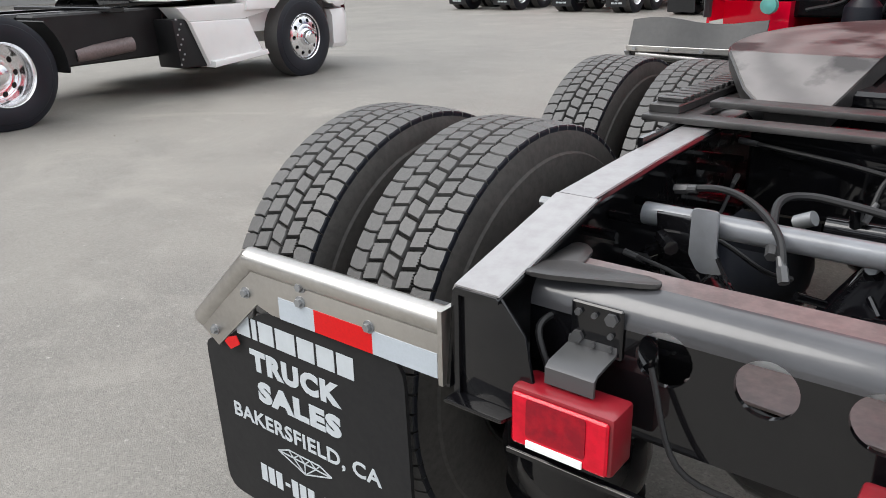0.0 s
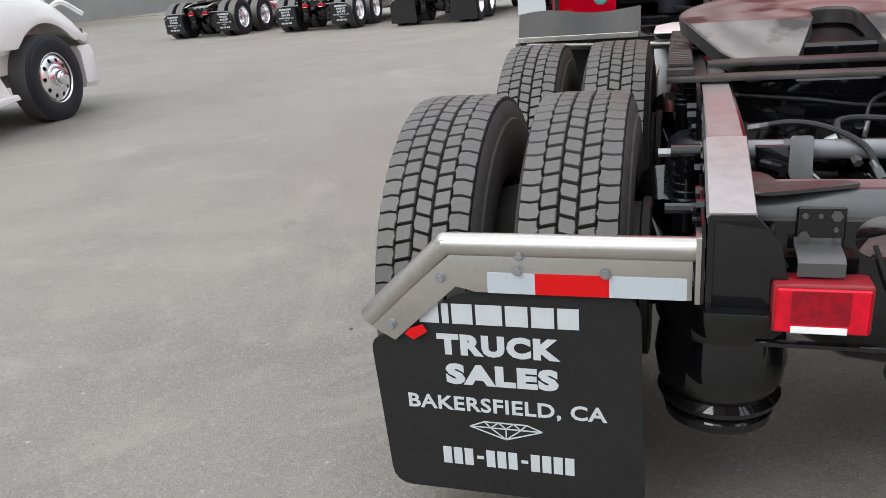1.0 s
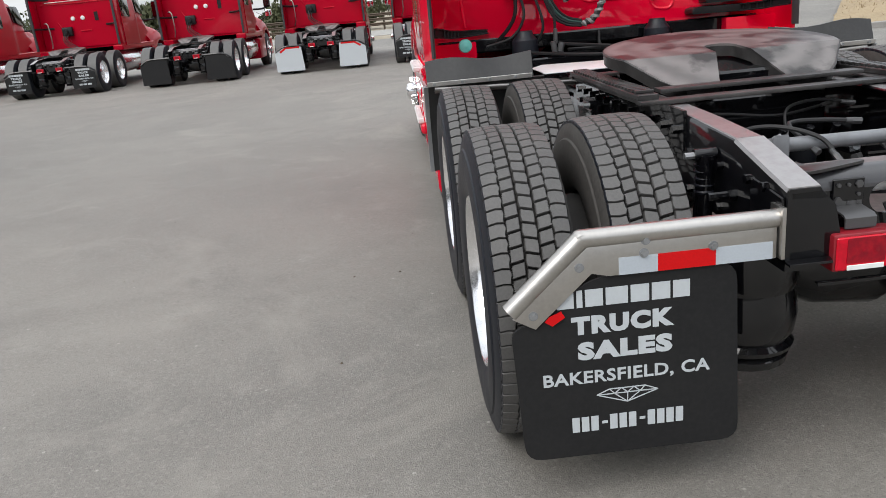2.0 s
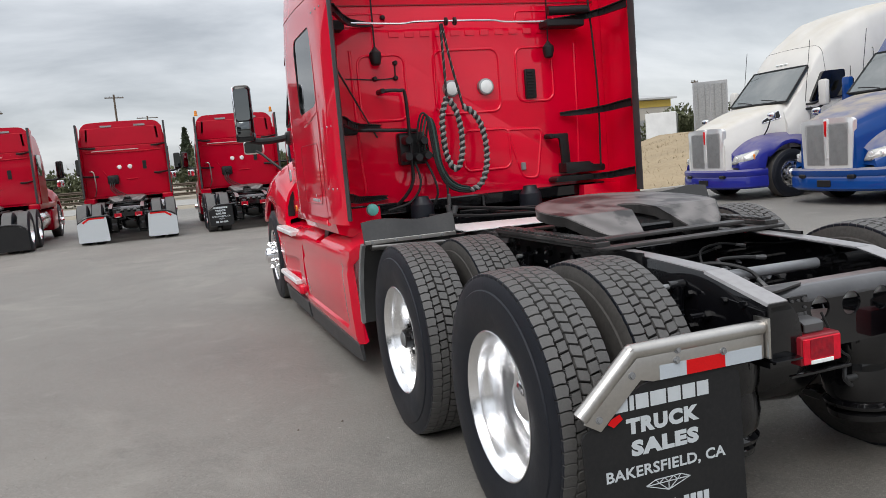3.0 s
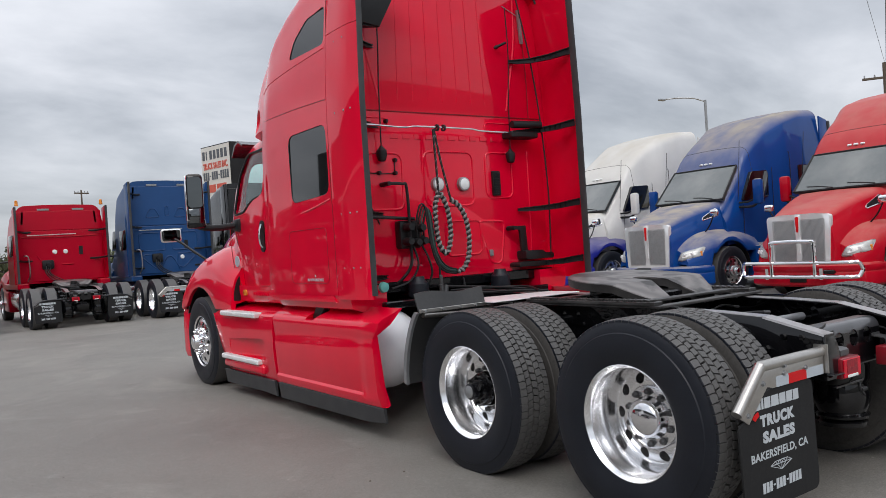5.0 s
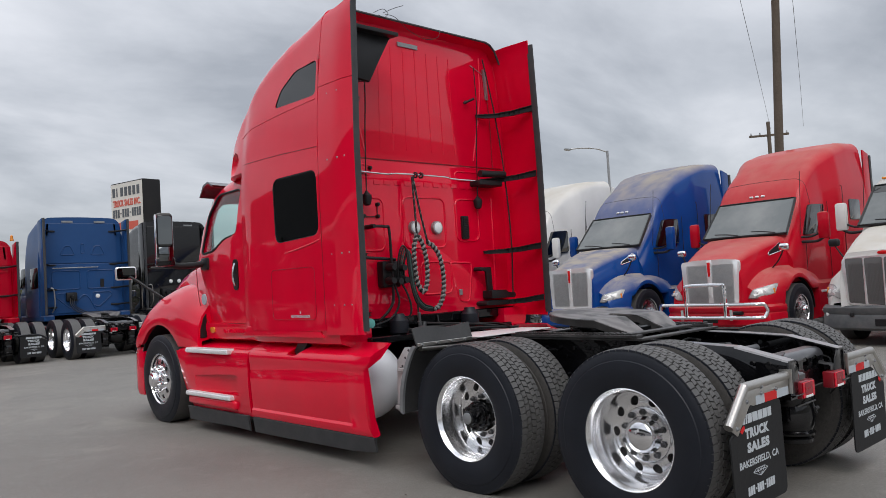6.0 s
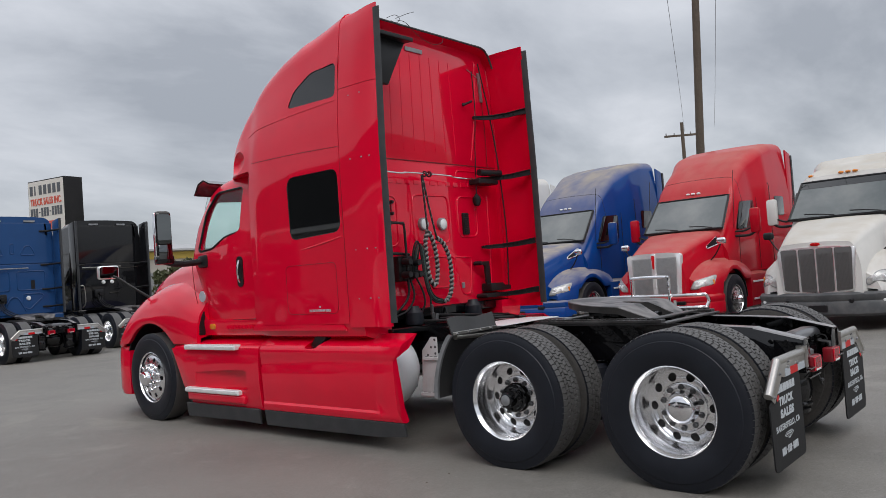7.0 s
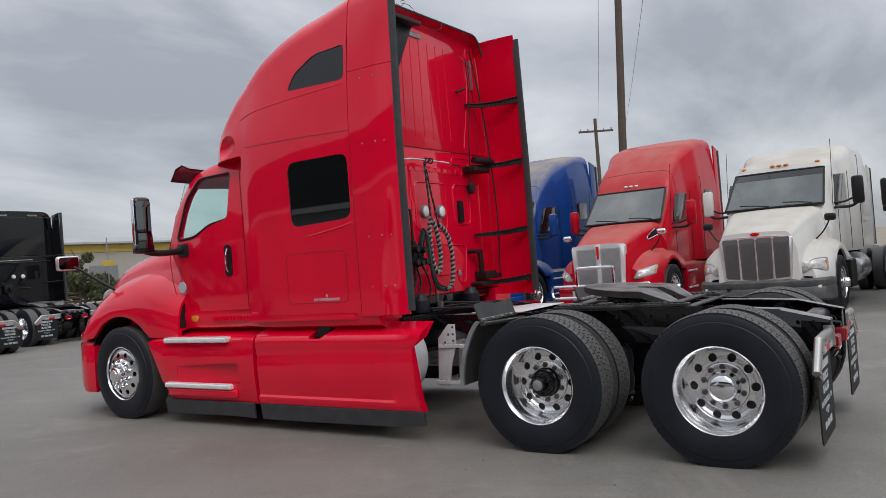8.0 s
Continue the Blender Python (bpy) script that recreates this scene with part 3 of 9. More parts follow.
def tread_mesh():
    """All tread blocks of one drive tyre: three middle rows cut by slanting grooves, notched edges, and two wide shoulders with thin slits."""
    bm, top, count = BM(), TYRE_R - 0.016, 74
    step = 2 * math.pi / count
    rnd = random.Random(4)

    def block(outline, foot):
        """A block from its outline of (x, angle), standing on the foot radius."""
        cx, ca = sum(p[0] for p in outline) / len(outline), sum(p[1] for p in outline) / len(outline)
        rows = []
        for r, grow in ((foot, 1.05), (TYRE_R - 0.003, 1.0), (TYRE_R, 0.92)):
            ring = []
            for x, a in outline:
                x, a = cx + (x - cx) * grow, ca + (a - ca) * grow
                rr = r - 1.9 * max(0, abs(x) - 0.055) ** 2
                ring.append(bm.verts.new((x, rr * math.cos(a), rr * math.sin(a))))
            rows.append(ring)
        n = len(outline)
        for lo, hi in zip(rows, rows[1:]):
            for k in range(n):
                bm.faces.new((lo[k], lo[(k + 1) % n], hi[(k + 1) % n], hi[k]))
        bm.faces.new(rows[-1])

    for cx, w, slant, shift in ((-0.0445, 0.037, -0.09, 0.5), (0.0, 0.036, 0.1, 0.0), (0.0445, 0.037, -0.09, 0.5)):
        for k in range(count):
            a0, half, q = (k + shift) * step, step * 0.42 * rnd.uniform(0.96, 1.04), slant * step
            l, r = cx - w / 2, cx + w / 2
            jog = 0.003 * rnd.uniform(0.6, 1.3)
            out = [(l, a0 - half - q), (r, a0 - half + q), (r + jog, a0 - half * 0.15 + q), (r, a0 + half + q), (l, a0 + half - q), (l - jog, a0 + half * 0.15 - q)]
            if cx:
                s = 1 if cx > 0 else -1
                teeth = []
                for j in range(5):
                    f = -0.7 + 0.35 * j
                    teeth += [(cx + s * w / 2 + s * 0.0028, a0 + half * (f - 0.12) + s * q), (cx + s * w / 2 - s * 0.0018, a0 + half * (f + 0.05) + s * q)]
                out = [(l, a0 - half - q), (r, a0 - half + q)] + teeth + [(r, a0 + half + q), (l, a0 + half - q)] if s > 0 else [(l, a0 - half - q), (r, a0 - half + q), (r, a0 + half + q), (l, a0 + half - q)] + teeth[::-1]
            block(out, top - 0.004)
    for s in (-1, 1):
        for k in range(count):
            a0, half = (k + 0.15) * step, step * 0.455
            ins, outs = s * 0.0675, s * 0.1155
            wave = step * 0.05
            block([(ins + s * 0.002, a0 - half), (s * 0.09, a0 - half + wave), (outs, a0 - half - wave), (outs + s * 0.0015, a0), (outs, a0 + half - wave), (s * 0.09, a0 + half + wave), (ins + s * 0.002, a0 + half), (ins - s * 0.003, a0 + half * 0.3), (ins + s * 0.001, a0 - half * 0.25)], top - 0.004)
    for v in bm.verts:
        v.co.z = max(v.co.z, -HUB_Z + 0.001)
    for f in bm.faces:
        if abs(f.calc_center_median().x) > 0.1115:
            f.material_index = 1
    me = finish(bm, "tread", TREAD, 25)
    me.materials.append(RUBBER)
    return me


def split_tyre(treaded, width=0.28, dressed=(1, -1)):
    """The tyre as one mesh: sides black where dressed (1: the outer side) and dusty elsewhere, with a paler, worn tread."""
    bm = tyre_mesh(treaded, width)
    bmesh.ops.recalc_face_normals(bm, faces=bm.faces)
    me = bpy.data.meshes.new("tyre")
    for f in bm.faces:
        c = f.calc_center_median()
        r = math.hypot(c.y, c.z)
        if not treaded and r > TYRE_R - 0.0135 and abs(c.x) < 0.1:
            f.material_index = 1
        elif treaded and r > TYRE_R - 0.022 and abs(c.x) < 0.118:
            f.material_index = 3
        elif (1 if c.x > 0 else -1) not in dressed:
            f.material_index = 2
    bm.to_mesh(me)
    bm.free()
    for m in (RUBBER, TREAD, DUSTY_RUBBER, GROOVE):
        me.materials.append(m)
    me.shade_smooth()
    me.set_sharp_from_angle(angle=radians(30))
    return me


def pierced_disc(bm, r0, r1, height, holes, hole_r, hole_at, depth=0.02, turn=0.0):
    """A ring from r0 to r1 with round holes; height(r) is its place along x."""
    n = 24
    for k in range(holes):
        a0, a1 = 2 * math.pi * (k - 0.5) / holes + turn, 2 * math.pi * (k + 0.5) / holes + turn
        am = (a0 + a1) / 2
        edge = []
        for j in range(6):
            edge.append((r0 + (r1 - r0) * j / 6, a0))
        for j in range(6):
            edge.append((r1, a0 + (a1 - a0) * j / 6))
        for j in range(6):
            edge.append((r1 + (r0 - r1) * j / 6, a1))
        for j in range(6):
            edge.append((r0, a1 + (a0 - a1) * j / 6))
        cx, cy = hole_at * math.cos(am), hole_at * math.sin(am)
        outer, mid, rim, deep = [], [], [], []
        for r, a in edge:
            x, y = r * math.cos(a), r * math.sin(a)
            t = math.atan2(y - cy, x - cx)
            hx, hy = cx + hole_r * math.cos(t), cy + hole_r * math.sin(t)
            mx, my = (x + hx) / 2, (y + hy) / 2
            outer.append(bm.verts.new((height(math.hypot(x, y)), x, y)))
            mid.append(bm.verts.new((height(math.hypot(mx, my)), mx, my)))
            hh = height(math.hypot(hx, hy))
            rim.append(bm.verts.new((hh, hx, hy)))
            deep.append(bm.verts.new((hh - depth, hx, hy)))
        for p, q in ((outer, mid), (mid, rim), (rim, deep)):
            for j in range(n):
                bm.faces.new((p[j], p[(j + 1) % n], q[(j + 1) % n], q[j]))
    bmesh.ops.remove_doubles(bm, verts=bm.verts, dist=0.0004)
    return bm


def dish(r):
    return -0.21 + 0.024 * math.sin(min(max((0.239 - r) / 0.09, 0), 1) * math.pi * 0.8)


def drive_rim():
    """Deep-dished alloy wheel; its lip lies in x = 0 and x runs outwards."""
    bm = BM()
    lathe(bm, [(-0.012, 0.297), (-0.002, 0.295), (0.0, 0.291), (-0.005, 0.286), (-0.016, 0.282), (-0.024, 0.274), (-0.04, 0.270), (-0.075, 0.2655), (-0.082, 0.261), (-0.16, 0.2555), (-0.19, 0.251), (-0.206, 0.243), (-0.21, 0.238)], 72, caps=False)
    pierced_disc(bm, 0.163, 0.239, dish, 10, 0.029, 0.203, 0.03)
    lathe(bm, [(-0.2, 0.164), (-0.182, 0.16), (-0.178, 0.15), (-0.178, 0.112), (-0.19, 0.108)], 60, caps=False)
    return finish(bm, "wheel", ALLOY, 40)


def steer_rim():
    def bulge(r):
        return -0.035 + 0.045 * math.sqrt(max(0, 1 - (r / 0.27) ** 2))
    bm = BM()
    lathe(bm, [(-0.02, 0.299), (-0.002, 0.297), (0.0, 0.293), (-0.008, 0.287), (-0.03, 0.281), (-0.05, 0.27), (-0.04, 0.258)], 72, caps=False)
    pierced_disc(bm, 0.165, 0.259, bulge, 10, 0.027, 0.212, 0.03)
    lathe(bm, [(bulge(0.166) - 0.003, 0.167), (bulge(0.15), 0.16), (bulge(0.14) + 0.004, 0.15), (bulge(0.12) + 0.004, 0.1)], 48, caps=False)
    return finish(bm, "wheel", ALLOY, 40)


def plain_back():
    bm = BM()
    lathe(bm, [(-0.31, 0.20), (-0.255, 0.205), (-0.246, 0.19), (-0.246, 0.05)], 36)
    lathe(bm, [(-0.30, 0.268), (-0.22, 0.25), (-0.224, 0.1)], 40, caps=False)
    return finish(bm, "brake_drum", DARK_RIM)


def inner_rim():
    """The back of an inner dual wheel: a dark barrel."""
    bm = BM()
    lathe(bm, [(-0.012, 0.297), (-0.002, 0.295), (0.0, 0.291), (-0.006, 0.287), (-0.022, 0.283), (-0.034, 0.277), (-0.06, 0.272), (-0.115, 0.27), (-0.15, 0.264), (-0.165, 0.25), (-0.165, 0.11)], 60, caps=False)
    lathe(bm, [(-0.30, 0.268), (-0.17, 0.262)], 40, caps=False)
    return finish(bm, "wheel", DARK_RIM, 40)


def back_drum():
    """Cast brake drum with cooling ribs and a dust shield, as seen from under the truck."""
    bm = BM()
    lathe(bm, [(-0.16, 0.10), (-0.155, 0.205), (-0.08, 0.212), (-0.075, 0.222), (-0.06, 0.222), (-0.055, 0.212), (0.02, 0.212), (0.025, 0.224), (0.045, 0.224), (0.05, 0.205), (0.03, 0.195), (0.028, 0.06)], 48)
    return finish(bm, "brake_drum", DARK_RIM, 40)


def nut_mesh(length=0.028, r=0.0165, mat=None):
    bm = BM()
    lathe(bm, [(0, r * 1.25), (0.006, r * 1.25), (0.006, r), (length * 0.85, r * 0.92), (length, r * 0.6)], 6)
    return finish(bm, "lug_nut", mat or DARK_STEEL)


def cap_mesh():
    bm = BM()
    lathe(bm, [(-0.196, 0.112), (-0.168, 0.11), (-0.163, 0.106), (-0.158, 0.104), (-0.135, 0.101)] + [(-0.135 + 0.048 * math.sin(a), 0.101 * math.cos(a)) for a in [radians(d) for d in (12, 24, 36, 48, 60, 72, 82, 89.5)]], 48)
    return finish(bm, "hub_cap", CHROME, 40)


def bare_hub_mesh():
    bm = BM()
    lathe(bm, [(-0.15, 0.105), (-0.128, 0.105), (-0.125, 0.092), (-0.09, 0.088), (-0.085, 0.07), (-0.085, 0.056), (-0.03, 0.052), (-0.026, 0.046), (-0.024, 0.03), (-0.034, 0.028), (-0.034, 0.003)], 40)
    for k in range(8):
        a = 2 * math.pi * k / 8
        c, s = 0.08 * math.cos(a), 0.08 * math.sin(a)
        rod(bm, (-0.09, c, s), (-0.068, c, s), 0.011, n=6)
    rod(bm, (-0.06, 0.06, 0.02), (-0.045, 0.1, 0.06), 0.012)
    return finish(bm, "hub", FRAME_BLACK)


def steer_cap_mesh():
    bm = BM()
    lathe(bm, [(0.0, 0.112), (0.02, 0.108), (0.03, 0.095), (0.085, 0.088), (0.1, 0.08), (0.105, 0.055), (0.112, 0.05), (0.114, 0.003)], 40)
    return finish(bm, "hub_cap", CHROME, 40)


def far_disc_mesh():
    bm = BM()
    lathe(bm, [(-0.15, 0.10), (-0.09, 0.095), (-0.075, 0.07), (-0.068, 0.003)], 24)
    return finish(bm, "hub_cap", ALLOY)


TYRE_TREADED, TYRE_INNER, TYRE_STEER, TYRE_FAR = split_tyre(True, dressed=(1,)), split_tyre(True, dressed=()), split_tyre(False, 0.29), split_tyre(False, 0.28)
TREAD_MESH = tread_mesh()
RIM_DRIVE, RIM_STEER, DRUM, RIM_INNER, DRUM_INNER = drive_rim(), steer_rim(), plain_back(), inner_rim(), back_drum()
NUT, NUT_LONG, CAP, HUB_BARE, CAP_STEER, CAP_FAR = nut_mesh(), nut_mesh(0.062, 0.017, CHROME), cap_mesh(), bare_hub_mesh(), steer_cap_mesh(), far_disc_mesh()


def side_turn(side):
    """Turns a wheel made to look along +x so that it looks to that side (-1: left)."""
    return pose(0, 0, 0) if side > 0 else pose(0, 0, 0, 0, 0, 180)


def dual_wheels(parent, y, side, tyre, hub="cap", near=True, lip=1.2):
    """Two wheels side by side on one end of an axle; the lip of the outer rim lies at lip."""
    out = part("wheel", RIM_DRIVE, None, parent, "polished aluminium wheel with ten round holes", at=pose(side * lip, y, HUB_Z) @ side_turn(side))
    part("tyre", tyre, None, out, at=pose(-0.128, 0, 0))
    if near is not None:
        tagged(part("tread", TREAD_MESH, None, out, at=pose(-0.128, 0, 0)), kind="stuff")
    part("brake_drum", DRUM, None, out)
    part("hub_cap" if hub == "cap" else "hub", {"cap": CAP, "bare": HUB_BARE, "far": CAP_FAR}[hub], None, out, {"cap": "domed chrome hub cap", "bare": "bare black hub without its cap", "far": ""}[hub])
    if hub == "bare":
        bm = BM()
        lathe(bm, [(-0.03, 0.04), (-0.02, 0.04), (-0.016, 0.032), (-0.014, 0.002)], 24)
        part("axle_end", bm, GALV, out, "dull grey axle end disc")
    if near:
        for k in range(10):
            a = 2 * math.pi * (k + 0.5) / 10
            part("lug_nut", NUT, None, out, at=pose(-0.178, 0.134 * math.cos(a), 0.134 * math.sin(a)))
    inn = part("wheel", RIM_INNER, None, parent, "dark dusty back of the inner wheel", at=pose(side * (lip - 0.605), y, HUB_Z) @ side_turn(-side))
    part("tyre", TYRE_INNER if tyre is TYRE_TREADED else tyre, None, inn, at=pose(-0.128, 0, 0))
    part("brake_drum", DRUM_INNER, None, inn)
    if near is not None:
        tagged(part("tread", TREAD_MESH, None, inn, at=pose(-0.128, 0, 0)), kind="stuff")


def steer_wheel(parent, y, side, near=True, lip=1.19):
    out = part("wheel", RIM_STEER, None, parent, "polished aluminium front wheel", at=pose(side * lip, y, HUB_Z) @ side_turn(side))
    part("tyre", TYRE_STEER, None, out, at=pose(-0.135, 0, 0))
    part("hub_cap", CAP_STEER, None, out, "chrome hub cover")
    if near:
        for k in range(10):
            a = 2 * math.pi * (k + 0.5) / 10
            part("lug_nut", NUT_LONG, None, out, "tall chrome nut cover", at=pose(0.005, 0.142 * math.cos(a), 0.142 * math.sin(a)))
    part("brake_drum", DRUM, None, out)


def section(y, half, z0, z1, r, lean=0.0, n=6, belly=0.0):
    """An upright cross-section with rounded upper corners, from the lower left over the top; lean draws the top in."""
    zm = z0 + 0.5 * (z1 - z0 - r)
    pts = [(-half + belly, y, z0), (-half, y, z0 + 0.12 * (z1 - z0)), (-half, y, zm)]
    pts += [(-half + lean * f * f, y, zm + (z1 - r - zm) * f) for f in (0.3, 0.55, 0.75, 0.9)]
    for k in range(n + 1):
        a = radians(180 - 90 * k / n)
        pts.append((-half + lean + r + r * math.cos(a), y, z1 - r + r * math.sin(a)))
    crown = 0.02
    pts.append((-(half - lean - r) * 0.5, y, z1 + crown * 0.75))
    pts.append((0, y, z1 + crown))
    return pts + [(-x, yy, z) for x, yy, z in pts[-2::-1]]


# ---- ground ----
bm = BM()
box(bm, -1500, 1500, -1500, 1500, -1.0, -0.02)
solid("ground", bm, DIRT, "pale dusty ground reaching to the horizon", "ground", kind="structure")
bm = BM()
box(bm, -90, 60, -70, 38, -0.3, 0.0)
solid("yard_pavement", bm, ASPHALT, "worn grey asphalt yard with stains and pale patches", "pavement", kind="structure")
bm = BM()
box(bm, -160, 120, 44, 56, -0.3, 0.01)
solid("road", bm, ROAD_GREY, "pale concrete road beyond the yard", "road", kind="structure")

# plain unseen walls added behind and beside the walk to shape reflections
for name, x0, x1, y0, y1 in (("wall_west", -38.4, -38, -40, 76), ("wall_south", -38, 60, -40.4, -40)):
    bm = BM()
    box(bm, x0, x1, y0, y1, -0.2, 5.0 if name == "wall_south" else 6.6)
    shut = solid(name, bm, STUCCO if name == "wall_south" else WALL_GREY, "plain unseen wall added to shape reflections", "wall", kind="structure")
    # dark sheet and white strip added for the reflections in windows and side paint
    if name == "wall_west":
        bm = BM()
        box(bm, x0, x1 + 0.1, y0, y1, 7.0, 13.5)
        part("upper_cladding", bm, WALL_DARK, shut, "dark sheet added to be reflected in the truck side")
        bm = BM()
        box(bm, x0, x1 + 0.25, y0, y1, 6.6, 7.0)
        part("white_gutter", bm, WHITE_CLEAN, shut, "white strip added to be reflected in the truck side")

# ---- the red tractor ----
truck = thing("semi_truck", "glossy red semi tractor with tall sleeper cab parked on asphalt", "truck")

for y, hub in ((0.0, "cap"), (1.32, "bare")):
    for side in (-1, 1):
        dual_wheels(truck, y, side, TYRE_TREADED, hub, near=side < 0)
for side in (-1, 1):
    steer_wheel(truck, 6.48, side, near=side < 0)

# sleeper: roof height and width along the truck
ROOF_Z = [(2.62, 3.96), (2.94, 3.95), (3.24, 3.90), (3.57, 3.845), (3.87, 3.75), (4.1, 3.645), (4.31, 3.51), (4.5, 3.36), (4.65, 3.21), (4.79, 3.06), (4.88, 2.96), (4.97, 2.84)]
rings = []
for y in [2.95 + 2.01 * k / 36 for k in range(37)]:
    f = max(0.0, (y - 4.33) / 0.63)
    w = (1.205 if y < 4.15 else 1.205 - 0.5 * (min(y, 4.35) - 4.15) ** 2) - 0.06 * f - 0.14 * f ** 4
    ring = section(y, w, 1.10, lerp_table(ROOF_Z, y), 0.27 - 0.12 * f * f - 0.075 * max(0.0, 1 - (y - 2.95) / 0.5) ** 1.5, 0.11 - 0.04 * f, 8)
    rings.append([(x, yy + 0.10 * f * f * (1 - min(1, abs(x)) ** 2), z) for x, yy, z in ring])
shell = part("sleeper_cab", loft(BM(), rings), RED, truck, sharp=28)
# the fairing's nose stands free over the cab roof and is hollowed at its corners
bm = BM()
box(bm, -1.6, 1.6, 4.36, 5.6, 0.6, 2.665, 0.03, segs=3)
carve(shell, [bm])
for side in (-1, 1):
    bm = BM()
    lathe(bm, [(0.19 * math.cos(radians(a)), 0.15 * math.sin(radians(a))) for a in (178, 160, 140, 120, 100, 80, 60, 40, 20, 2)], 28, (0, 0, 0), "y")
    bmesh.ops.transform(bm, matrix=Matrix.Translation((side * 1.16, 4.66, 2.80)) @ Matrix.Rotation(radians(side * 16), 4, "Z") @ Matrix.Diagonal((0.95, 1.15, 0.95, 1.0)), verts=bm.verts)
    carve(shell, [bm])


SLEEPER_WINDOW = [(2.985, 1.93), (3.70, 1.90), (3.71, 2.50), (2.985, 2.50)]
ROOF_WINDOW = [(2.985, 3.15), (3.70, 3.17), (3.60, 3.32), (3.35, 3.45), (2.985, 3.47)]
for poly, name, r in ((SLEEPER_WINDOW, "side_window", 0.095), (ROOF_WINDOW, "roof_window", 0.06)):
    for side in (-1, 1):
        p = round_poly(poly, r)
        zc = sum(b for _, b in p) / len(p)
        carve(shell, [slab(BM(), p, "x", side * 1.0, side * 1.3)])

        def skin(z):
            return 1.205 - max(0.0, (z - 2.4)) * 0.075
        pane = BM()
        q = [(a, b) for a, b in p]
        rings = [[(side * (skin(b) - d), a, b) for a, b in q] for d in (0.005, 0.03)]
        loft(pane, rings)
        win = part(name, pane, DARK_GLASS, truck, "dark tinted sleeper window")
        edge = BM()
        loop = [Vector((side * (skin(b) - 0.006), a, b)) for a, b in q]
        tube(edge, loop + loop[:2], 0.006, 6, smooth=False)
        part("window_seal", edge, PLASTIC, win)

# roof seam and side seams, laid on the skin
skin_of_cab = skin_tree(shell)
for side in (-1, 1):
    bm = BM()
    side_line(bm, skin_of_cab, side, [(2.96, 2.69), (3.57, 2.715), (4.30, 2.73)], 0.0032)
    tube(bm, [(side * 1.206, 2.945, 1.16), (side * 1.207, 2.945, 2.2), (side * 1.19, 2.945, 2.75), (side * 1.145, 2.945, 3.5)], 0.003, 6)
    part("panel_seam", bm, SEAM, truck)

# cab: plan outlines stacked up, hollow, with real window openings
CAB_FRONT = [(1.12, 5.72), (1.5, 5.80), (1.86, 5.96), (2.24, 5.85), (2.55, 5.63), (2.64, 5.52), (2.70, 5.3), (2.76, 4.7)]
CAB_HALF = [(1.12, 1.045), (1.4, 1.06), (1.9, 1.055), (2.3, 1.02), (2.58, 0.975), (2.70, 0.92), (2.76, 0.8)]


def cab_ring(z, inset=0.0):
    yf, hw = lerp_table(CAB_FRONT, z) - inset, lerp_table(CAB_HALF, z) - inset
    pts = [(-hw, 4.30 + inset, z), (-hw - 0.003, 4.8, z), (-hw + 0.02, yf - 0.38, z)]
    for k in range(7):
        a = radians(180 - 90 * k / 6)
        pts.append((-hw + 0.05 + 0.24 + 0.24 * math.cos(a), yf - 0.28 + 0.20 * math.sin(a), z))
    pts += [(-hw * 0.35, yf - 0.03, z), (0, yf - 0.015, z)]
    return pts + [(-x, y, zz) for x, y, zz in pts[-2::-1]]


levels = [1.12, 1.25, 1.5, 1.8, 1.86, 2.0, 2.2, 2.4, 2.55, 2.62, 2.68, 2.72, 2.76]
bm = loft(BM(), [cab_ring(z) for z in levels])
inner = loft(BM(), [cab_ring(z, 0.05) for z in (1.2, 1.5, 1.82, 2.0, 2.2, 2.4, 2.55, 2.62, 2.68)])
cab = part("cab", bm, RED, truck, sharp=28)
DOOR_WINDOW = [(4.75, 2.09), (5.04, 2.05), (5.28, 1.94), (5.56, 1.92), (5.40, 2.36), (5.22, 2.55), (4.72, 2.56)]
screen = BM()
box(screen, -0.82, 0.82, -0.3, 0.3, -0.40, 0.36, 0.08, Matrix.Translation((0, 5.82, 2.23)) @ Matrix.Rotation(radians(27), 4, "X"), 3)
carve(cab, [inner, slab(BM(), round_poly(DOOR_WINDOW, 0.06), "x", -1.3, 1.3), screen])
for side in (-1, 1):
    p = round_poly(DOOR_WINDOW, 0.06)
    half = [lerp_table(CAB_HALF, z) for _, z in p]
    pane = loft(BM(), [[(side * (h - d - 0.02 * max(0, a - 5.1)), a, b) for (a, b), h in zip(p, half)] for d in (0.022, 0.027)])
    win = part("door_window", pane, DOOR_GLASS, truck, "clear greenish door window")
    win.visible_shadow = False
    edge = BM()
    loop = [Vector((side * (h - 0.008 - 0.02 * max(0, a - 5.1)), a, b)) for (a, b), h in zip(p, half)]
    tube(edge, loop + loop[:2], 0.012, 6, smooth=False)
    part("window_seal", edge, PLASTIC, win)
pane = BM()
box(pane, -0.86, 0.86, -0.003, 0.003, -0.42, 0.38, 0, Matrix.Translation((0, 5.76, 2.21)) @ Matrix.Rotation(radians(27), 4, "X"))
glass = part("windscreen", pane, DOOR_GLASS, truck, "clear windscreen")
glass.visible_shadow = False

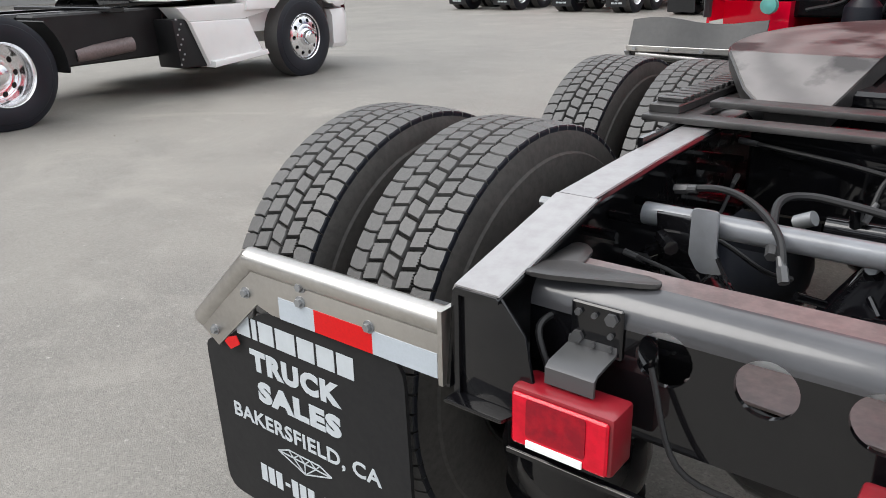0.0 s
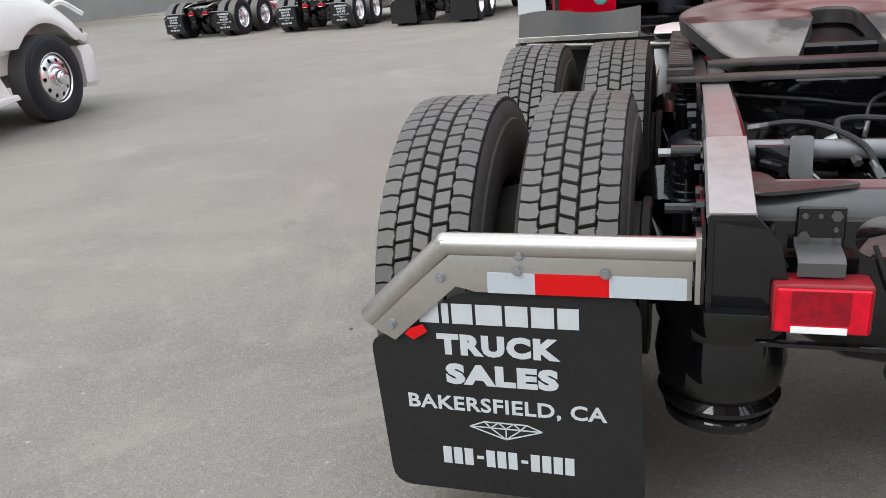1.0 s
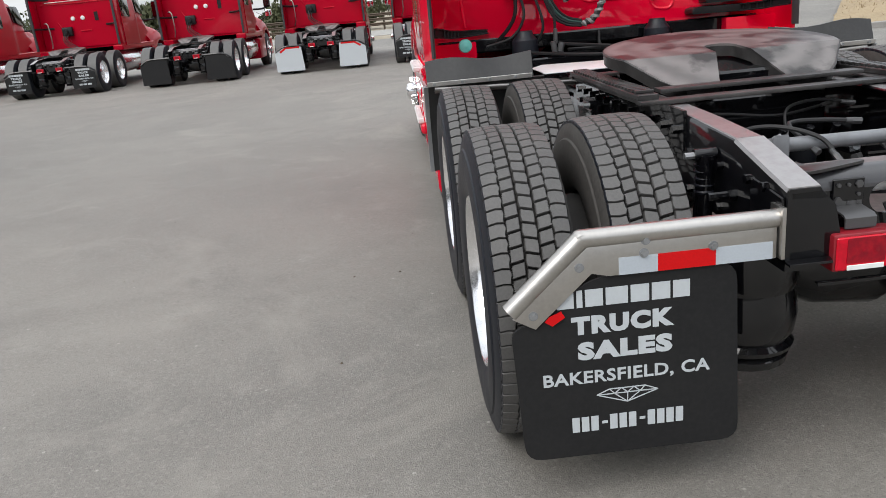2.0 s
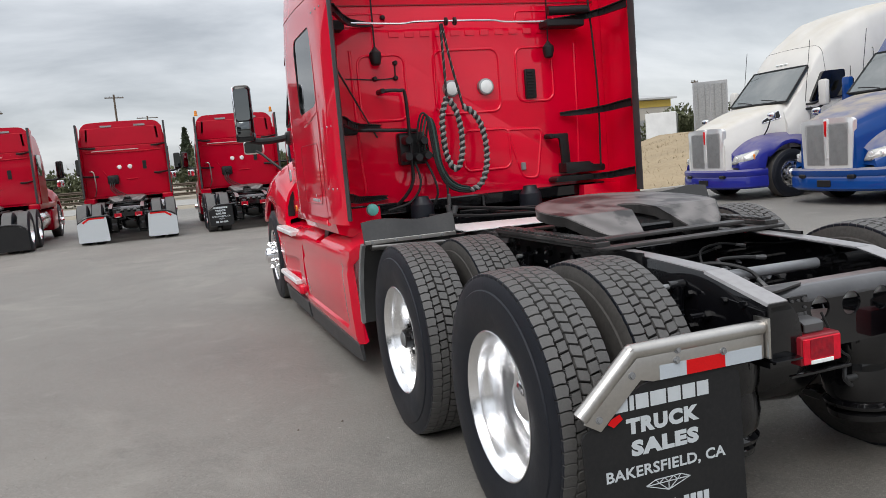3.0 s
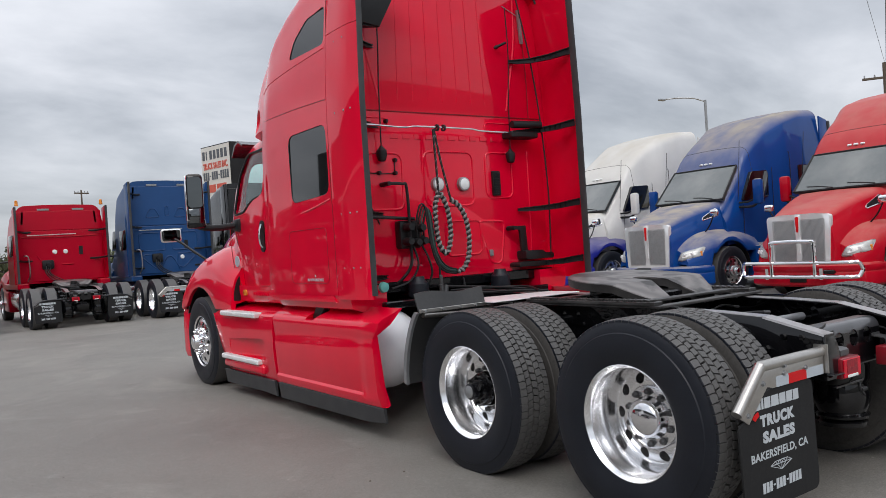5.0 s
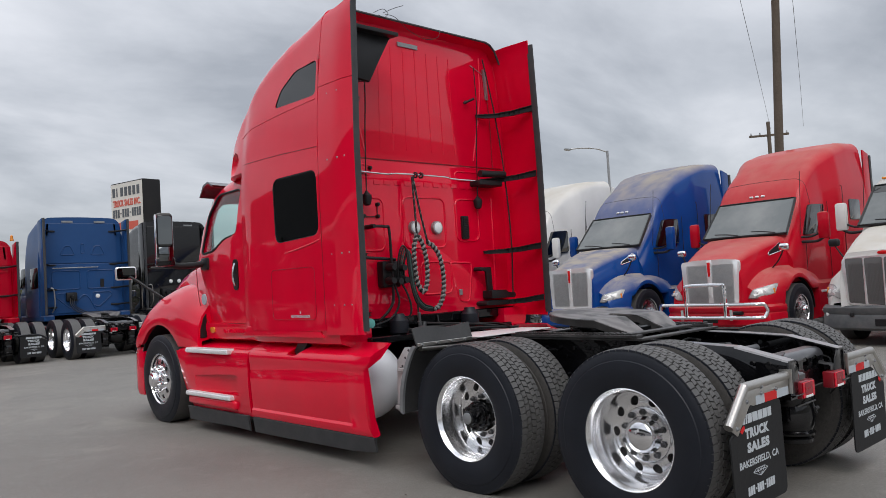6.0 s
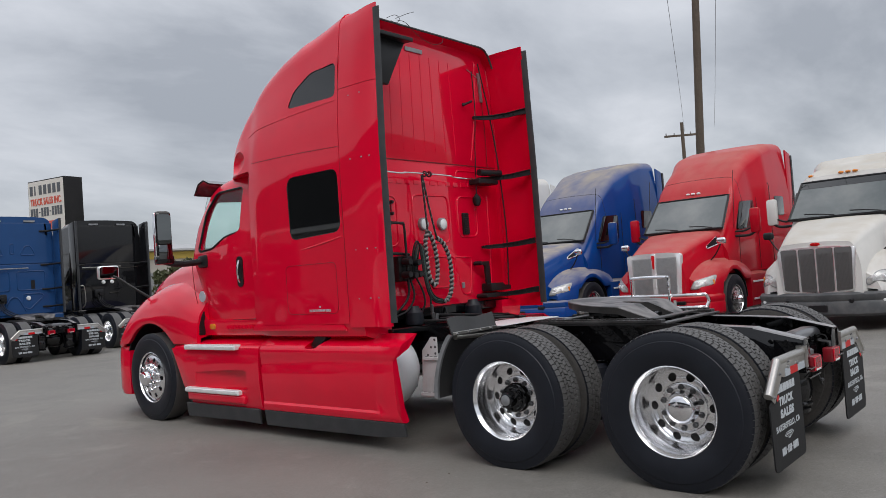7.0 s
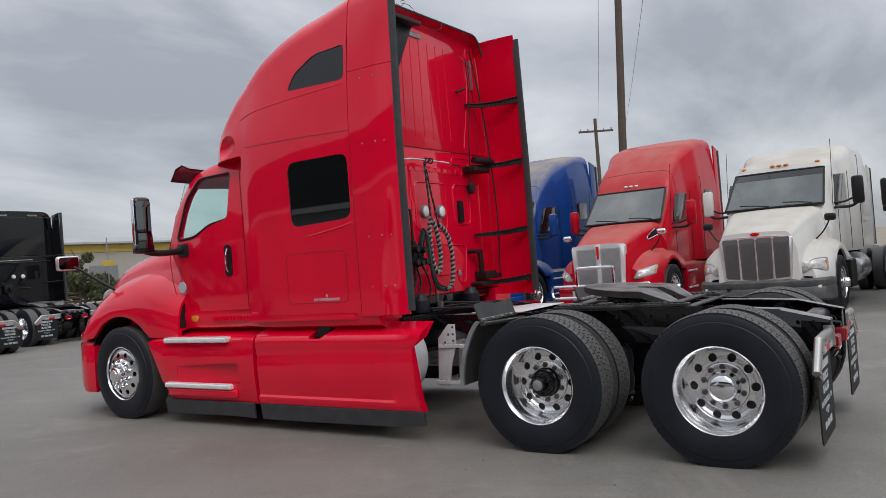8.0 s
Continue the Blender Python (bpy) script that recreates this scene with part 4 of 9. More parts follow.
# inside the cab
bm = BM()
box(bm, -0.93, 0.93, 5.25, 5.62, 1.3, 1.83, 0.06, segs=3)
part("dashboard", bm, SEAT, truck)
bm = BM()
tube(bm, [(-0.5 + 0.23 * math.cos(a), 5.02 - 0.1 * math.sin(a), 1.95 + 0.2 * math.sin(a)) for a in [2 * math.pi * k / 20 for k in range(22)]], 0.016, 8, smooth=False)
rod(bm, (-0.5, 5.2, 1.78), (-0.5, 5.03, 1.94), 0.03)
rod(bm, (-0.72, 5.02, 1.95), (-0.28, 5.02, 1.95), 0.014)
part("steering_wheel", bm, PLASTIC, truck)
for side in (-1, 1):
    bm = BM()
    box(bm, side * 0.5 - 0.24, side * 0.5 + 0.24, 4.5, 4.95, 1.25, 1.55, 0.06, segs=3)
    box(bm, side * 0.5 - 0.24, side * 0.5 + 0.24, 4.42, 4.56, 1.5, 2.2, 0.06, segs=3)
    part("cab_seat", bm, SEAT, truck)

# door outline, handle, badge, lamp
for side in (-1, 1):
    bm = BM()
    x = side * 1.066
    tube(bm, [(x, 4.50, 2.60), (x, 4.50, 1.9), (x, 4.50, 1.17)], 0.004, 6)
    tube(bm, [(x, 4.50, 1.16), (side * 1.05, 5.3, 1.15)], 0.004, 6)
    tube(bm, [(side * 1.045, 5.45, 1.16), (side * 1.05, 5.62, 1.35), (side * 1.052, 5.68, 1.7), (side * 1.04, 5.66, 1.86)], 0.004, 6)
    door = part("door_seam", bm, SEAM, truck)
    bm = BM()
    slab(bm, rounded(4.70, 4.80, 1.50, 1.82, 0.045), "x", side * 1.05, side * 1.072)
    hd = part("door_handle", bm, PLASTIC, truck, "black recess with chrome pull")
    bm = BM()
    tube(bm, [(side * 1.07, 4.755, 1.55), (side * 1.095, 4.75, 1.6), (side * 1.097, 4.75, 1.7), (side * 1.075, 4.745, 1.78)], 0.012)
    part("handle_pull", bm, CHROME, hd)
    bm = BM()
    lathe(bm, [(0, 0.062), (side * 0.008, 0.06), (side * 0.01, 0.003)], 24, (side * 1.058, 5.50, 1.42))
    part("round_badge", bm, TAPE_WHITE, truck, "round pale sticker on the door")
    bm = BM()
    slab(bm, rounded(5.27, 5.38, 1.055, 1.115, 0.025), "x", side * 1.0, side * 1.07, 0.008)
    part("marker_lamp", bm, AMBER, truck, "amber marker lamp")
    bm = BM()
    for k in range(12):
        y = 4.45 + 0.05 * k
        slab(bm, [(y, 1.06), (y + 0.034, 1.06), (y + 0.044, 1.095), (y + 0.01, 1.095)], "x", side * 1.06, side * 1.09)
    part("louvre_strip", bm, RED, truck)

# visor over the windscreen
bm, rings = BM(), []
for x in [-0.98 + 1.96 * k / 18 for k in range(19)]:
    sag = 0.10 * x * x
    rings.append([(x, 5.45 - sag, 2.66), (x, 5.56 - sag, 2.71), (x, 5.66 - sag, 2.68), (x, 5.765 - sag, 2.57), (x, 5.775 - sag, 2.576), (x, 5.68 - sag, 2.70), (x, 5.57 - sag, 2.73), (x, 5.45 - sag, 2.68)])
part("sun_visor", loft(bm, rings), SMOKED_RED, truck, "smoked dark red sun visor")

# mirrors
for side in (-1, 1):
    swing = Matrix.Translation((side * 1.46, 5.56, 0)) @ Matrix.Rotation(radians(side * 15), 4, "Z") @ Matrix.Translation((-side * 1.46, -5.56, 0))
    bm = BM()
    box(bm, side * 1.37, side * 1.55, 5.50, 5.62, 1.83, 2.38, 0.045, segs=3)
    mir = part("door_mirror", bm, BLACK_GLOSS, truck, "tall black door mirror with bright edge", at=swing)
    bm = BM()
    box(bm, side * 1.535, side * 1.558, 5.515, 5.58, 1.88, 2.36, 0.01, segs=2)
    part("mirror_edge", bm, CHROME, mir)
    bm = BM()
    slab(bm, rounded(min(side * 1.388, side * 1.532), max(side * 1.388, side * 1.532), 2.02, 2.34, 0.03), "y", 5.490, 5.502)
    part("mirror_glass", bm, MIRROR, mir)
    bm = BM()
    spans = [k / 5 - 1 for k in range(11)]
    loft(bm, [[(side * 1.46 + 0.07 * u, 5.482 - 0.022 * (1 - 0.5 * u * u - 0.5 * v * v), 1.93 + 0.075 * v) for v in spans] + [(side * 1.46 + 0.07 * u, 5.50, 1.93 + 0.075 * v) for v in spans[::-1]] for u in spans])
    part("mirror_glass", bm, MIRROR, mir, "small bulging wide-angle mirror")
    bm = BM()
    box(bm, side * 1.366, side * 1.556, 5.484, 5.62, 1.80, 1.895, 0.022, segs=2)
    part("mirror_foot", bm, BLACK_GLOSS, mir)
    bm = BM()
    tube(bm, [(side * 1.50, 5.56, 1.84), (side * 1.35, 5.53, 1.80), (side * 1.18, 5.50, 1.80), (side * 1.03, 5.47, 1.82)], 0.035, 10)
    box(bm, side * 1.0, side * 1.075, 5.38, 5.55, 1.74, 1.88, 0.03, segs=2)
    part("mirror_arm", bm, PLASTIC, truck)
    # mirror on the bonnet side
    bm = BM()
    tube(bm, [(side * 0.84, 6.98, 1.42), (side * 0.93, 7.04, 1.50), (side * 1.03, 7.14, 1.60), (side * 1.12, 7.24, 1.70), (side * 1.18, 7.30, 1.75)], 0.016, 8)
    lathe(bm, [(side * 0.80, 0.05), (side * 0.83, 0.045), (side * 0.85, 0.02)], 14, (0, 6.97, 1.42))
    hm = part("bonnet_mirror", bm, PLASTIC, truck, "square mirror on a black bonnet stalk")
    at_head = Matrix.Translation((side * 1.2, 7.38, 1.80)) @ Matrix.Rotation(radians(side * 12), 4, "Z")
    bm = BM()
    box(bm, -0.125, 0.125, -0.03, 0.07, -0.085, 0.085, 0.03, segs=3)
    head = part("mirror_head", bm, DULL_CHROME, hm, at=at_head)
    bm = BM()
    slab(bm, rounded(-0.11, 0.11, -0.07, 0.07, 0.025), "y", -0.036, -0.029)
    part("mirror_glass", bm, MIRROR, head)

# bonnet
rings = []
for y, hw, z in ((5.66, 0.99, 1.84), (5.9, 0.97, 1.86), (6.2, 0.92, 1.86), (6.6, 0.84, 1.83), (7.0, 0.76, 1.77), (7.3, 0.70, 1.69), (7.5, 0.66, 1.60), (7.66, 0.62, 1.47), (7.76, 0.58, 1.30), (7.80, 0.56, 0.9)):
    rings.append(section(y, hw, 0.62 if y > 6 else 1.0, z, 0.22, 0.10, 6))
bonnet = part("bonnet", loft(BM(), rings), RED, truck, sharp=28)
bm = BM()
slab(bm, rounded(-0.5, 0.5, 0.75, 1.45, 0.1), "y", 7.76, 7.82, 0.01)
part("grille", bm, MESH_GRILLE, truck, "chrome-edged grille")
# fenders flare out over the front wheels
def fender(parent, side, shift, paint, low=0.0, reach=1.19, blunt=False):
    bm, rings = BM(), []
    for k in range(29):
        y = 5.50 + (7.62 - 5.50) * k / 28
        u = (y - 6.42) / 1.0
        crest = 1.45 - low - 0.30 * max(0, u) ** 2 - 0.28 * max(0, -u) ** 2 - 0.25 * max(0, u) ** 4
        if blunt and u > 0:
            crest = 1.45 - low - 0.12 * u * u - 0.10 * u ** 4
        arch = max(0.90, HUB_Z + math.sqrt(max(0.0, 0.64 ** 2 - (y - 6.48) ** 2)))
        arch = (0.64 if blunt else 0.86) if y > 7.1 else 0.90 if y < 5.95 else arch
        out = reach - 0.33 * max(0, y - 7.15) ** 1.4 * 2 - 0.05 * max(0, 5.95 - y)
        root = lerp_table([(5.5, 1.0), (6.2, 0.90), (7.0, 0.74), (7.62, 0.6)], y)
        top_z = crest + 0.14
        wall = max(crest - 0.22, arch + 0.08)
        ring = [(root - 0.08, y, top_z + 0.02), (root + 0.02, y, top_z - 0.005), (root + 0.3 * (out - root), y, crest + 0.09), (root + 0.62 * (out - root), y, crest + 0.02), (root + 0.86 * (out - root), y, max(crest - 0.09, wall + 0.02)),
                (out - 0.01, y, wall), (out, y, arch + 0.04), (out - 0.01, y, arch), (out - 0.05, y, arch), (out - 0.06, y, arch + 0.06), (root - 0.08, y, arch + 0.1)]
        rings.append([(side * a, b + shift, c) for a, b, c in ring])
    return part("fender", loft(bm, rings), paint, parent, sharp=40)


for side in (-1, 1):
    fender(truck, side, 0.0, RED)
    bm = BM()
    slab(bm, round_poly([(side * 1.05, 1.265), (side * 1.085, 1.215), (side * 1.122, 1.10), (side * 1.13, 0.995), (side * 1.055, 0.995)], 0.015), "y", 5.49, 5.52, 0.002)
    part("fender_vent", bm, PLASTIC, truck, "black rear-facing fender outlet")
    # inner wheel arch
    bm = BM()
    rings = [[(side * x, 6.48 + r * math.cos(a), HUB_Z + r * math.sin(a)) for r, x in ((0.66, 0.6), (0.66, 1.14), (0.68, 1.14), (0.68, 0.6))] for a in [math.pi * k / 20 for k in range(21)]]
    part("wheel_arch", loft(bm, rings), PLASTIC, truck)
    # bumper end
    bm, rings = BM(), []
    for z, a, b in ((0.27, 0.02, 0.03), (0.34, 0.0, 0.0), (0.6, 0.0, 0.0), (0.80, 0.01, 0.0), (0.86, 0.03, 0.02)):
        plan = [(1.15, 7.06 + b), (1.165, 7.2), (1.13, 7.34), (1.02, 7.55), (0.8, 7.78), (0.4, 7.9), (0.0, 7.93), (0.0, 7.7), (0.4, 7.66), (0.7, 7.55), (0.95, 7.3), (1.06, 7.06 + b)]
        rings.append([(side * max(0, x - (a if x > 0.5 else 0)), y, z) for x, y in plan])
    part("bumper", loft(bm, rings), RED, truck)
    bm = BM()
    slab(bm, round_poly([(7.40, 0.98), (7.60, 1.0), (7.5, 1.14), (7.4, 1.12)], 0.04), "x", side * 0.74, side * 0.9, 0.01)
    part("headlamp", bm, LENS_CLEAR, truck)

# lower side fairings
for side in (-1, 1):
    # step fairing: z, outward x along the height
    def put_side(poly, x0, x1, bevel=0.0):
        return slab(BM(), poly, "x", side * x0, side * x1, bevel)
    prof = [(0.245, 1.16), (0.30, 1.185), (0.55, 1.205), (0.80, 1.20), (0.87, 1.19), (0.905, 1.15), (0.93, 1.0), (0.96, 0.92)]
    bm, rings = BM(), []
    for y, front in ((4.345, 0), (4.37, 0), (4.6, 0), (5.0, 0), (5.4, 0), (5.64, 0), (5.78, 0.4), (5.96, 1.0)):
        ring = []
        for z, x in prof:
            zz = z if not front else (z + front * (0.86 - z) * 0.98 if z < 0.86 else z - 0.02 * front)
            if front == 0.4:
                zz = z + 0.25 * max(0, 0.86 - z)
            ring.append((side * x, y, zz))
        ring += [(side * 0.90, y, ring[-1][2]), (side * 0.90, y, ring[0][2])]
        rings.append(ring)
    fairing = part("step_fairing", loft(bm, rings), RED, truck, "red fairing with two aluminium steps", sharp=35)
    cutter = loft(BM(), [[(side * x, y, z) for x, z in ((d, 0.44), (1.4, 0.44), (1.4, top), (d, top - 0.02))] for y, d, top in ((4.56, 1.13, 0.64), (4.62, 1.12, 0.66), (5.0, 1.15, 0.65), (5.50, 1.2, 0.62))])
    carve(fairing, [cutter])
    for z, y0, y1 in ((0.885, 4.68, 5.64), (0.42, 4.66, 5.67)):
        bm = BM()
        box(bm, side * 1.03, side * 1.245, y0, y1, z - 0.035, z + 0.012, 0.008)
        st = part("step", bm, ALU_TREAD, truck, "pierced aluminium step")
        bm = BM()
        for k in range(int((y1 - y0) / 0.035)):
            y = y0 + 0.02 + 0.035 * k
            for x in (1.06, 1.10, 1.14, 1.18, 1.21):
                box(bm, side * x, side * (x + 0.028), y, y + 0.02, z + 0.012, z + 0.019)
        for k in range(int((y1 - y0) / 0.05)):
            y = y0 + 0.02 + 0.05 * k
            box(bm, side * 1.2452, side * 1.248, y, y + 0.03, z - 0.018, z + 0.0)
        tagged(part("grip", bm, ALU_TREAD, st), kind="stuff")
    bm = BM()
    box(bm, side * 1.10, side * 1.225, 4.60, 5.66, 0.29, 0.385, 0.03, segs=3)
    part("step_shelf", bm, RED, fairing)
    # tank fairing
    bm, rings = BM(), []
    for k in range(26):
        y = 2.35 + (4.30 - 2.35) * (k / 25) ** 1.25
        f = max(0.0, (2.75 - y) / 0.4)
        top = 0.93
        flare = 0.02 * min(1, f)
        mid = 0.012 * math.sin(min(1, max(0, (y - 2.5) / 1.8)) * math.pi)
        cut_in = 0.09 * max(0.0, 1 - (y - 2.35) / 1.2) ** 3
        rise = 0.08 * ((4.3 - y) / 1.94) ** 2
        sunk = 0.013 * min(1.0, max(0.0, (y - 2.53) / 0.05)) ** 2
        rings.append([(side * x, y + cut_in * (0.35 + 0.65 * min(1.0, max(0.0, (z - 0.27) / 0.08))) * min(1.0, max(0.0, (0.875 - z) / 0.075)), z) for x, z in ((1.145, 0.255), (1.188, 0.26), (1.20, 0.285), (1.20, 0.325), (1.197 - sunk, 0.345), (1.205 + mid - sunk, 0.46), (1.216 + mid - sunk, 0.66 + rise), (1.206 + mid - sunk, 0.70 + rise), (1.210 - sunk * 0.6, 0.79), (1.212 - sunk * 0.3, 0.83), (1.207, top - 0.065), (1.185 + flare, top - 0.03), (1.14 + flare, top), (1.06, top + 0.035), (1.0, top + 0.065), (0.985, top + 0.06), (1.10, top - 0.05), (1.165, 0.8), (1.15, 0.5), (1.12, 0.27))])
    tf = part("tank_fairing", loft(bm, rings), RED, truck, "red fuel tank fairing", sharp=35)
    cutter = slab(BM(), round_poly([(3.62, 0.875), (3.46, 0.875), (3.34, 0.97), (3.32, 1.12), (3.50, 1.12), (3.53, 0.97)], 0.03), "x", side * 0.9, side * 1.4)
    carve(tf, [cutter])
    # dark slabs behind the cut stand in for the shade in the gap
    bm = BM()
    box(bm, side * 1.0, side * 1.06, 3.22, 3.68, 0.8, 1.09)
    slab(bm, round_poly([(3.60, 0.885), (3.48, 0.885), (3.37, 0.97), (3.35, 1.038), (3.50, 1.038), (3.53, 0.97)], 0.025), "x", side * 1.05, side * 1.13, 0.002)
    part("filler_recess", bm, HOSE, tf, "dark slab for the shade in the fairing notch")
    # sill above the fairings, under the sleeper
    bm, rings = BM(), []
    for y in (2.78, 2.95, 3.5, 4.1, 4.5, 5.0, 5.5):
        n_ = 1.19 if y < 4.3 else 1.19 - 0.13 * min(1, (y - 4.1) / 0.35)
        rings.append([(side * x, y, z) for x, z in ((n_, 1.16), (n_ + 0.003, 1.09), (n_ - 0.02, 0.99), (n_ - 0.1, 0.96), (0.85, 0.96), (0.85, 1.16))])
    part("cab_sill", loft(bm, rings), RED, truck)
    bm = BM()
    slab(bm, [(3.0, 1.04), (4.42, 1.04), (4.30, 1.14), (3.04, 1.10)], "x", side * 1.18, side * 1.202, 0.004)
    part("sill_cover", bm, RED, truck)
    # rubber skirts near the ground
    for y0, y1 in ((2.38, 4.30), (4.40, 5.74)):
        bm = BM()
        loft(bm, [[(side * x, y, z) for x, z in ((1.185, 0.255), (1.19, 0.25), (1.17, low), (1.155, low), (1.165, 0.255))] for y, low in ((y0, 0.14 if y0 < 3 else 0.105), (y0 + 0.3, 0.115), (y1 - 0.3, 0.105), (y1, 0.105))])
        part("ground_skirt", bm, TRIM, truck, "grey rubber ground skirt")
    # fuel tank
    bm = BM()
    lathe(bm, [(2.625, 0.003), (2.632, 0.08), (2.65, 0.15), (2.678, 0.21), (2.715, 0.262), (2.755, 0.298), (2.80, 0.319), (2.84, 0.325), (4.2, 0.325), (4.25, 0.30), (4.26, 0.02)], 64, (side * 0.848, 0, 0.637), "y")
    tank = part("fuel_tank", bm, TANK, truck, "satin grey aluminium fuel tank")
    bm = BM()
    for y in (2.95, 3.8):
        lathe(bm, [(y, 0.322), (y + 0.002, 0.33), (y + 0.05, 0.33), (y + 0.052, 0.322)], 40, (side * 0.848, 0, 0.637), "y")
    part("tank_strap", bm, STEEL, tank)

    # side extenders behind the sleeper
    for z0, z1, name in ((1.07, 3.2, "side_extender"), (3.205, 3.88, "upper_extender")):
        bm, rings = BM(), []
        for k in range(17):
            z = z0 + (z1 - z0) * k / 16
            top = max(0.0, (z - 2.6)) * 0.062
            curl = 0.55 * max(0, z - 3.6) ** 2
            meet = on_side(skin_of_cab, side, 2.962, z - (z - 3.205) / 0.675 * 0.018 if z > 3.205 else z)
            x0 = abs(meet.x) + 0.002 if meet is not None else 1.206 - top - curl
            x1 = 0.55 * x0 + 0.45 * (1.214 - top - curl)
            x2 = 0.2 * x0 + 0.8 * (1.199 - top * 0.8 - curl * 0.6)
            x3 = 1.16 - top * 0.5 - curl * 0.3
            f = (z - z0) / (z1 - z0) if name == "upper_extender" else 0.0
            s0, s1, s2 = ((z1 - 3.862) * f, (z1 - 3.872) * f, 0.0)
            rings.append([(side * x0, 2.94, z - s0), (side * x1, 2.75, z - s1), (side * x2, 2.58, z - s2), (side * x3, 2.46, z), (side * (x3 - 0.015), 2.46, z),
                          (side * (x2 - 0.016), 2.58, z - s2), (side * (x1 - 0.024), 2.75, z - s1), (side * (x0 - 0.02), 2.94, z - s0)])
        part(name, loft(bm, rings), RED, truck, sharp=50)
    bm, rings = BM(), []
    for k in range(12):
        z = 1.10 + (3.83 - 1.10) * k / 11
        top = max(0.0, (z - 2.6)) * 0.031
        rings.append([(side * (x - top), y, z) for x, y in ((1.165, 2.475), (1.168, 2.43), (1.155, 2.405), (1.142, 2.43), (1.142, 2.475))])
    part("extender_edge", loft(bm, rings), TRIM, truck, "dark grey rubber edge strip")
    # stays between back wall and extender
    for z in (3.17, 2.50, 1.76, 1.235):
        bm = BM()
        line = [Vector((side * 0.755, 2.925, z - 0.02)), Vector((side * 0.84, 2.90, z - 0.02)), Vector((side * 0.95, 2.82, z - 0.018)), Vector((side * 1.05, 2.66, z - 0.008)), Vector((side * 1.10, 2.56, z + 0.006)), Vector((side * 1.14, 2.48, z + 0.015))]
        rings = []
        for k, p in enumerate(line):
            along = (line[min(k + 1, 5)] - line[max(k - 1, 0)]).normalized()
            out = Vector((-side * abs(along.y), -abs(along.x), 0)).normalized()
            h = (0.014, 0.021, 0.024, 0.027, 0.029, 0.031)[k]
            rings.append([p + out * d + Vector((0, 0, v)) for d, v in ((0.0, -h), (0.026, -h), (0.026, -h + 0.007), (0.008, -h + 0.008), (0.008, h - 0.008), (0.026, h - 0.007), (0.026, h), (0.0, h))])
        loft(bm, rings)
        stay = part("extender_stay", bm, PLASTIC, truck, "black ribbed stay bracket")
        bm = BM()
        for k in range(5):
            f = 0.15 + 0.17 * k
            p = line[2].lerp(line[4], f) + Vector((-side * 0.009, -0.006, 0))
            box(bm, p.x - 0.004, p.x + 0.004, p.y - 0.004, p.y + 0.004, p.z - 0.022, p.z + 0.022)
        part("stay_rib", bm, PLASTIC, stay)
    # screws along the sleeper's rear edge
    bm = BM()
    for z in (1.32, 1.75, 2.55, 3.12):
        for y in (2.57, 2.66, 2.8):
            x = 1.206 - max(0.0, (z - 2.6)) * 0.062 - (0.012 if y < 2.6 else 0.0)
            lathe(bm, [(side * (x - 0.002), 0.009), (side * (x + 0.004), 0.007), (side * (x + 0.006), 0.002)], 8, (0, y, z))
    part("screw_head", bm, GALV, truck)
    # locker door on the sleeper side with its small lettering
    bm = BM()
    lp = [Vector((side * 1.2065, y, z)) for y, z in round_poly([(3.08, 1.20), (3.80, 1.20), (3.80, 1.66), (3.08, 1.66)], 0.06)]
    tube(bm, lp + lp[:2], 0.0022, 6, smooth=False)
    locker = part("locker_seam", bm, SEAM, truck)
    part("lettering", lettering("lettering", "FIRE EXTINGUISHER INSIDE", 0.024, 0.3, LETTER, bold=0.02), None, truck, "small white lettering", at=pose(side * 1.2068, 3.335, 1.228, 0, 0, side * 90))
    bm = BM()
    box(bm, side * 1.2055, side * 1.2072, 3.325, 3.342, 1.252, 1.272, 0.002)
    part("label_bar", bm, LETTER, truck)
    # crease along the sleeper side
    bm = BM()
    tube(bm, [(side * 1.200, 2.98, 1.885), (side * 1.2035, 3.15, 1.855), (side * 1.202, 3.4, 1.82), (side * 1.195, 3.6, 1.80)], 0.009, 10)
    side_line(bm, skin_of_cab, side, [(4.40, 3.02), (4.13, 3.065), (3.63, 3.095), (3.2, 3.11), (2.99, 3.115)], 0.0042, 8)
    part("body_crease", bm, RED, truck)

# upper lip of the sleeper roof over the back wall
bm, rings = BM(), []
for x in [-1.085 + 2.17 * k / 30 for k in range(31)]:
    z = 3.945 if abs(x) < 0.895 else 3.75 + math.sqrt(max(0.0, 0.195 ** 2 - (abs(x) - 0.895) ** 2))
    dip = 0.0 if abs(x) < 0.9 else 0.25 * (abs(x) - 0.9)
    rings.append([(x, 2.98, z - 0.01), (x, 2.92, z + 0.002), (x, 2.84 + dip * 0.3, z - 0.012 - dip), (x, 2.84 + dip * 0.3, z - 0.03 - dip), (x, 2.90, z - 0.05), (x, 2.98, z - 0.09)])
lip = part("roof_lip", loft(bm, rings), RED, truck)
bm = BM()
tube(bm, [Vector(r[2]) + Vector((0, -0.004, -0.012)) for r in rings], 0.011, 6, smooth=False)
part("rubber_edge", bm, TRIM, lip, "dark rubber edge strip")

